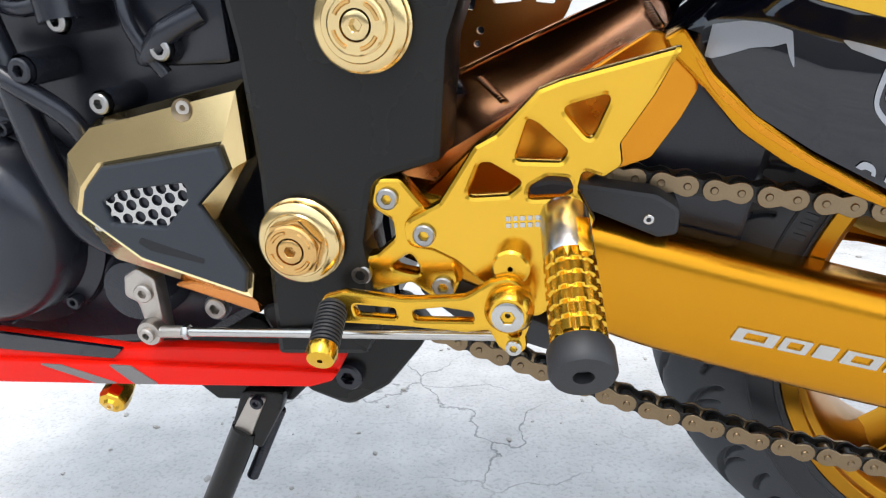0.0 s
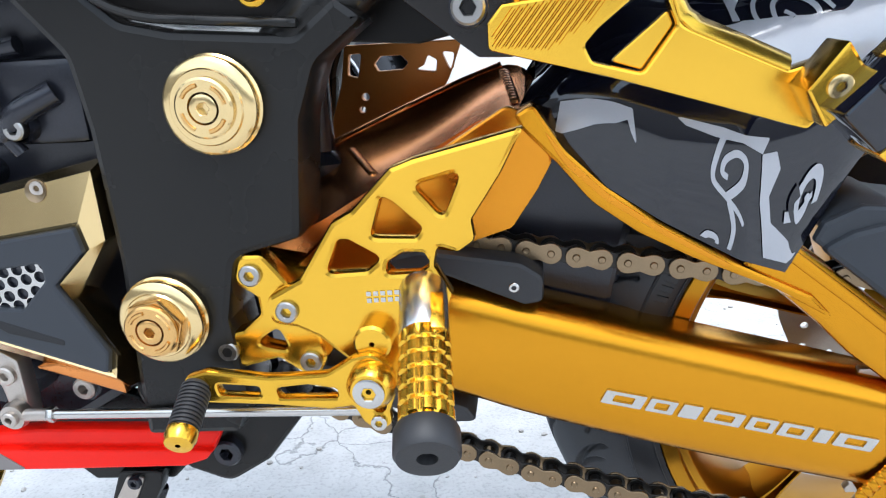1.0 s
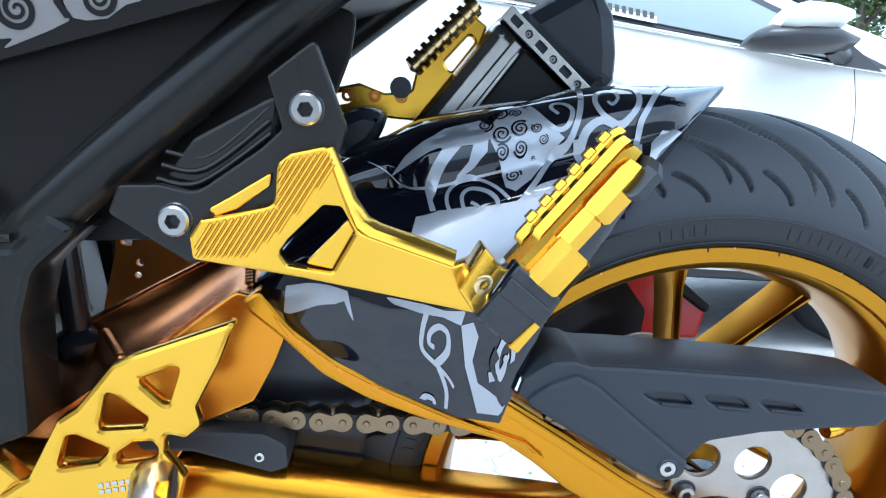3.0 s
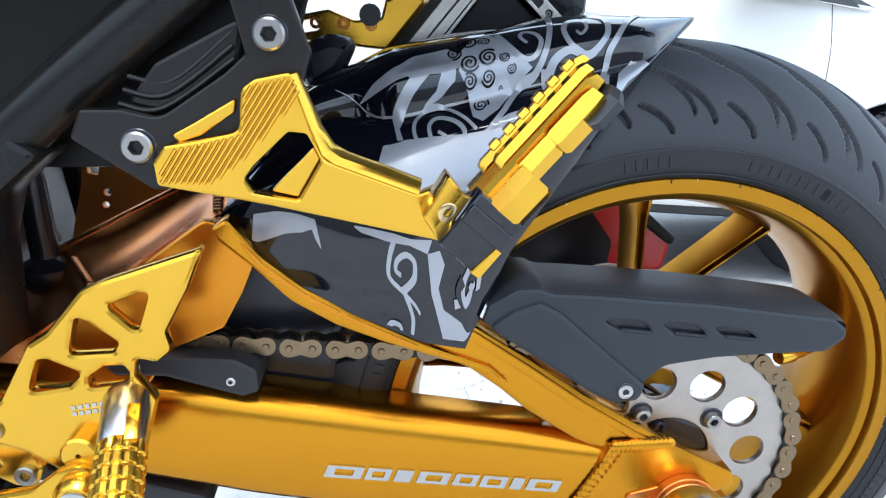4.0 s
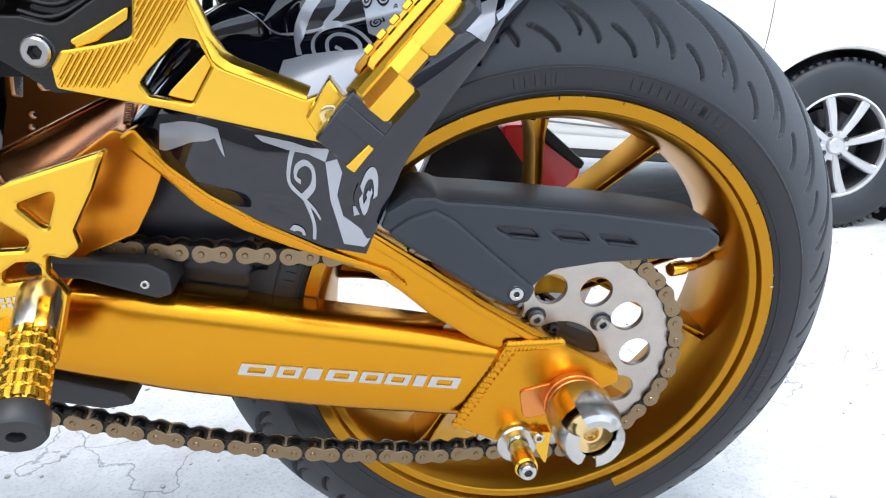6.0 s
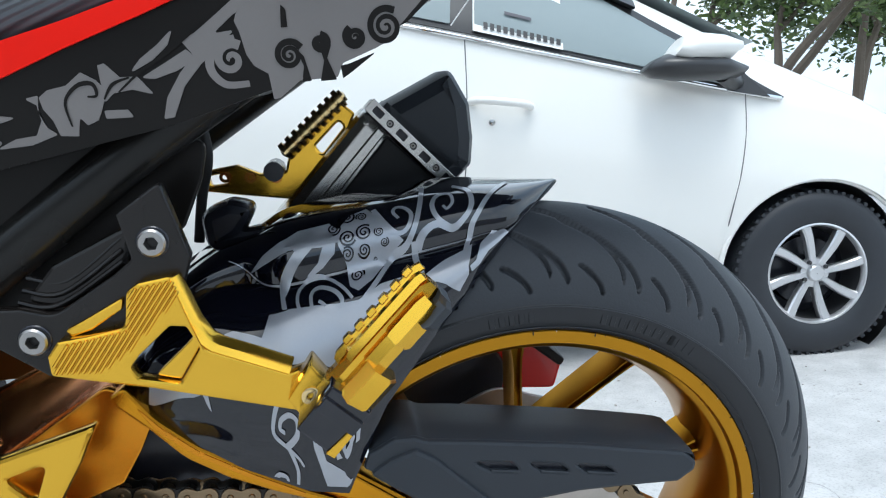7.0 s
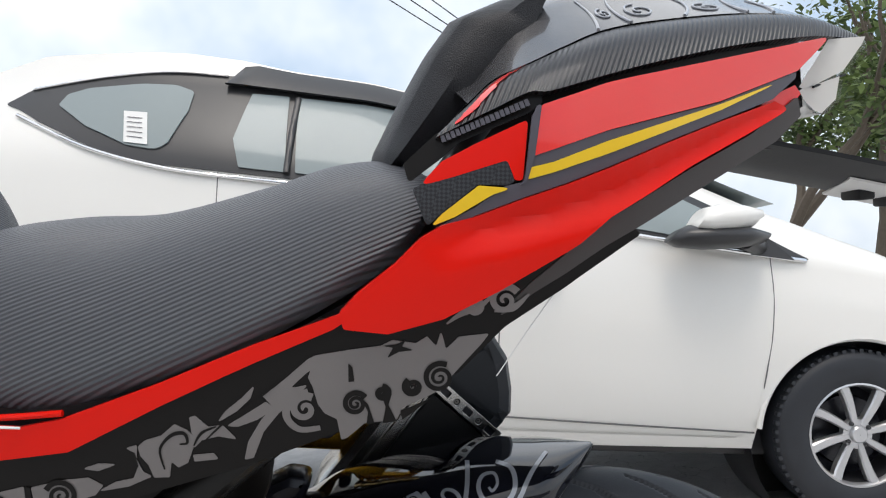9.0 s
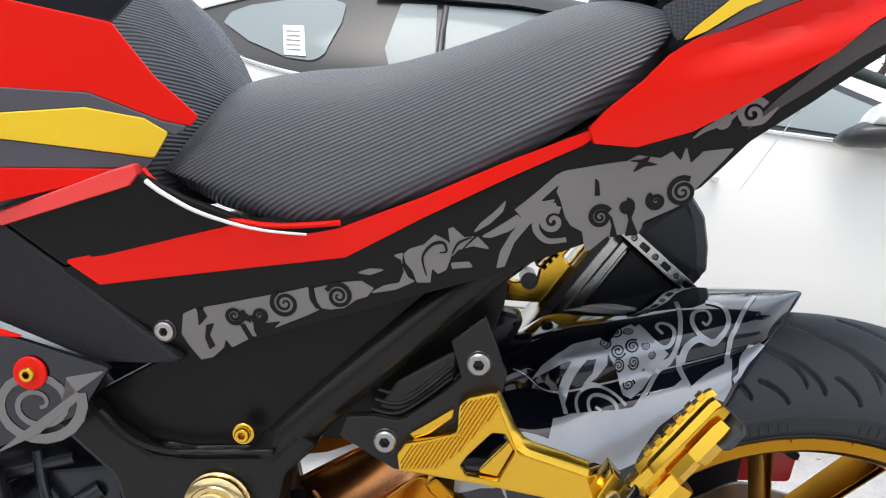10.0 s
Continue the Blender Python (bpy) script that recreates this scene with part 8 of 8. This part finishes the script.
    # wheels
    def wheel(c):
        w = new("wheel")
        w.parent = car
        half = [(0.172, 0.085), (0.184, 0.092), (0.212, 0.098), (0.255, 0.096), (0.274, 0.088), (0.283, 0.072), (0.288, 0.03), (0.288, -0.03), (0.283, -0.072), (0.255, -0.096), (0.20, -0.09)]
        ty = part("tyre", lathe(half, (c, 0.085, HUBZ), (0, -1, 0), 96), RUBBER, w)
        lugs = []
        for k in range(60):
            a = math.tau * k / 60
            lugs.append(moved(box(0.268, 0.2888, 0.060, 0.084, -0.010, 0.004, 0.002), Matrix.Translation((c, 0.085, HUBZ)) @ Matrix.Rotation(a, 4, "Y") @ Matrix.Translation((0, -0.145, 0))))
        tagged(part("tread", joined(lugs), RUBBER, ty), kind="stuff")
        part("rim", lathe([(0.175, 0.088), (0.169, 0.090), (0.163, 0.080), (0.1615, 0.070)], (c, 0.085, HUBZ), (0, -1, 0), 72), ALLOY, w)
        part("barrel", lathe([(0.1612, 0.070), (0.158, 0.05), (0.155, -0.08)], (c, 0.085, HUBZ), (0, -1, 0), 60), CARBLACK, w)
        part("brake_back", lathe([(0.001, 0.0), (0.12, 0.0), (0.125, -0.02), (0.160, -0.03)], (c, 0.085, HUBZ), (0, -1, 0), 40), ENGINE, w)
        for k in range(8):
            a0 = math.tau * k / 8 + 0.25
            secs = []
            for f in np.linspace(0, 1, 7):
                r = 0.032 + 0.133 * f
                sw = 0.07 * f * f
                ca, sa = math.cos(a0 + sw), math.sin(a0 + sw)
                wd = 0.011 + 0.006 * f
                y = 0.085 - 0.072 - 0.012 * f
                secs.append([(c + r * ca - sa * e * wd, y + d, HUBZ + r * sa + ca * e * wd) for e, d in ((-1, 0.006), (-0.7, 0), (0.7, 0), (1, 0.006), (1, 0.03), (-1, 0.03))])
            part("spoke", loft(secs, angle=25), ALLOY, w)
        part("hub_cap", lathe([(0.001, 0.085), (0.024, 0.084), (0.028, 0.08), (0.030, 0.07), (0.05, 0.068), (0.054, 0.05)], (c, 0.085, HUBZ), (0, -1, 0), 32), ALLOY, w)
        for k in range(4):
            a = math.tau * k / 4 + 0.6
            part("wheel_nut", lathe([(0.001, 0.078), (0.007, 0.077), (0.009, 0.06)], (c + 0.042 * math.cos(a), 0.085, HUBZ + 0.042 * math.sin(a)), (0, -1, 0), 8), CARBLACK, w)
    wheel(0.0)
    wheel(-2.52)
    part("aerial", tube([(-2.72, 0.6, 1.70), (-2.80, 0.6, 1.78)], 0.006, 6), CARBLACK, car)
    # windscreen seen edge on, far side glass
    scr = [[Vector((u, 0.10 + 0.42 * max(interp(u, CARROWS)[1] - interp(u, CARROWS)[0] - 0.05, 0) + 0.05 + (1.40 - 0.84 * max(interp(u, CARROWS)[1] - interp(u, CARROWS)[0] - 0.05, 0)) * f, interp(u, CARROWS)[1] + 0.024)) for f in np.linspace(0, 1, 6)] for u in np.linspace(-0.70, -0.20, 8)]
    part("windscreen", loft(scr, closed=False), CARGLASS, car)


build_car()


# ---- trees, roofs, wires beyond ----
def leaf_material():
    m = bpy.data.materials.new("tree_leaf")
    m.use_nodes = True
    nt = m.node_tree
    b = nt.nodes["Principled BSDF"]
    g = nt.nodes.new("ShaderNodeNewGeometry")
    r = nt.nodes.new("ShaderNodeValToRGB")
    r.color_ramp.elements[0].color = (0.03, 0.06, 0.015, 1)
    r.color_ramp.elements[1].color = (0.14, 0.20, 0.05, 1)
    nt.links.new(g.outputs["Random Per Island"], r.inputs[0])
    nt.links.new(r.outputs[0], b.inputs["Base Color"])
    b.inputs["Roughness"].default_value = 0.55
    return m


LEAF = leaf_material()


def build_tree(x, y, h, spread, seed, base=0.3):
    rng = random.Random(seed)
    tree = new("tree")
    tree.matrix_world = Matrix.Translation((x, y, base))
    tagged(tree, "leafy green tree with dark branching limbs", "tree", "trees beyond the car")
    trunks, tips = [], []

    def limb(p, d, length, r, depth):
        q = p + d * length
        midp = (p + q) / 2 + Vector((rng.uniform(-1, 1), rng.uniform(-1, 1), rng.uniform(-0.3, 0.3))) * length * 0.08
        trunks.append(tube([p, midp, q], r, 7, taper=(1.0, 0.62)))
        if depth == 0:
            tips.append((q, length))
            return
        for _ in range(3 if depth > 1 else 4):
            nd = (d + Vector((rng.uniform(-1, 1), rng.uniform(-1, 1), rng.uniform(-0.35, 0.55))) * spread).normalized()
            limb(q, nd, length * rng.uniform(0.6, 0.85), r * 0.6, depth - 1)
            if depth == 1:
                tips.append((p + d * length * 0.6, length * 0.5))
    limb(Vector((0, 0, -0.4)), Vector((0.05, 0, 1)), h * 0.34, h * 0.022, 3)
    part("trunk", joined(trunks), BARK, tree)
    vs, fs = [], []
    for q, L in tips:
        for _ in range(50):
            c = q + Vector((rng.gauss(0, 1), rng.gauss(0, 1), rng.gauss(0, 0.9) - 0.25)) * L * 0.48
            s = rng.uniform(0.05, 0.10) * h / 6
            a = Vector((rng.uniform(-1, 1), rng.uniform(-1, 1), rng.uniform(-0.6, 0.6))).normalized()
            b = a.cross(Vector((rng.uniform(-1, 1), rng.uniform(-1, 1), 1))).normalized()
            k = len(vs)
            vs += [tuple(c - a * s), tuple(c + b * s * 0.45 + a * s * 0.1), tuple(c + a * s), tuple(c - b * s * 0.45 + a * s * 0.1)]
            fs.append((k, k + 1, k + 2, k + 3))
    me = bpy.data.meshes.new("crown")
    me.from_pydata(vs, [], fs)
    me.update()
    tagged(part("crown", me, LEAF, tree), kind="stuff")


build_tree(6.6, 7.2, 5.2, 0.95, 3, 0.2)
build_tree(9.5, 8.6, 6.2, 0.95, 11, 0.2)
build_tree(12.5, 9.6, 6.4, 0.9, 27, 0.2)
build_tree(8.0, 12.0, 7.0, 0.9, 31, 0.2)

ROOFMAT = mat("grey_roof_sheet", (0.22, 0.23, 0.24), 0.5, 0.3, 0.1, 60, 0.2, 2, 0.1)
WALLMAT = mat("pale_plaster", (0.30, 0.28, 0.26), 0.85, 0.0, 0.1, 30, 0.2, 1, 0.1)


def build_house():
    h = new("house")
    h.matrix_world = pose(27, 15.5, -0.2, 0, 0, -18)
    tagged(h, "low pale house with grey sheet roof far off", "house")
    part("wall", box(-5, 5, 0, 6, 0, 2.0, 0.02), WALLMAT, h)
    part("roof", loft([[(-5.8, -0.8, 1.95), (5.8, -0.8, 1.95), (5.8, 3, 3.3), (-5.8, 3, 3.3)], [(-5.8, -0.8, 1.88), (5.8, -0.8, 1.88), (5.8, 3, 3.2), (-5.8, 3, 3.2)]]), ROOFMAT, h)
    for k in range(3):
        w = part("window", box(-3.6 + 2.8 * k, -2.4 + 2.8 * k, -0.03, 0.02, 0.7, 1.6, 0.01), CARGLASS, h)
    sg = new("sign_board")
    sg.matrix_world = pose(5.42, 6.3, 2.98, 0, 4, -20)
    tagged(sg, "pale blue banner with unreadable writing hung at a tree", "sign")
    part("board", box(-0.62, 0.62, -0.01, 0.01, -0.17, 0.17, 0.003), mat("pale_blue_banner", (0.42, 0.58, 0.72), 0.7, 0, 0.05, 30, 0.1, 3), sg)
    part("white_band", box(-0.61, 0.61, -0.016, -0.011, -0.16, -0.06, 0.001), PAPER, sg)
    for k in range(7):
        part("bar", box(-0.40 + 0.12 * k, -0.32 + 0.12 * k, -0.021, -0.016, -0.13, -0.09, 0.001), mat("banner_blue_ink", (0.05, 0.13, 0.35), 0.7) if k == 0 else bpy.data.materials["banner_blue_ink"], sg)
    part("pole", tube([(-0.62, 0.03, -3.2), (-0.62, 0.03, 0.2)], 0.03, 8), BARK, sg)
    for k in range(3):
        wv = new("overhead_wire", tube([(-6 + 1.0 * k, 9, 9.0 + 0.1 * k), (2.0 + 0.5 * k, 12, 5.9), (10 + 0.2 * k, 16, 4.2)], 0.012, 6))
        wv.data.materials.append(CARBLACK)
        tagged(wv, "thin dark overhead wire", "wire", "overhead wires")


build_house()


# ---- plain unseen walls, added to close the place behind the camera ----
for name, m, w, h in (("wall_south", pose(0.5, -10.0, -0.3), 30, 3.2), ("wall_west", pose(-9.0, 1.0, -0.6, 0, 0, 90), 16, 3.6)):
    wall = new(name, box(-w / 2, w / 2, -0.1, 0.1, 0, h, 0.02))
    wall.matrix_world = m
    wall.data.materials.append(WALLMAT)
    tagged(wall, "plain grey wall added out of view", "wall", kind="structure")


# ---- loose grit on the concrete ----
def build_grit():
    rng = random.Random(9)
    bm = bmesh.new()
    for k in range(420):
        x, y = rng.uniform(-0.6, 2.2), rng.uniform(0.45, 1.9)
        r = rng.choice((0.0012, 0.0016, 0.002, 0.003, 0.0045)) * rng.uniform(0.7, 1.3)
        m = Matrix.Translation((x, y, ground_z(x, y) + 0.004 * noise.noise((x * 1.3, y * 1.3, 0)) + 0.35 * r)) @ Matrix.Rotation(rng.uniform(0, 6), 4, "Z") @ Matrix.Diagonal((r * rng.uniform(0.8, 1.7), r, r * 0.75, 1))
        res = bmesh.ops.create_icosphere(bm, subdivisions=1, radius=1.0, matrix=m)
        for v in res["verts"]:
            v.co += Vector((rng.uniform(-1, 1), rng.uniform(-1, 1), rng.uniform(-0.4, 0.4))) * r * 0.22
    me = bpy.data.meshes.new("grit")
    bm.to_mesh(me)
    bm.free()
    me.materials.append(mat("grit_stone", (0.42, 0.40, 0.37), 0.9, 0.0, 0.4, 300, 0.8, 3))
    tagged(new("grit", me), "loose pale grit on concrete", "grit", kind="stuff")


build_grit()


# ---- things, parts and sub-parts: at most three levels ----
def level(ob):
    return 1 + (level(ob.parent) if ob.parent else 0)


for ob in list(bpy.data.objects):
    while level(ob) > 3:
        ob.parent = ob.parent.parent
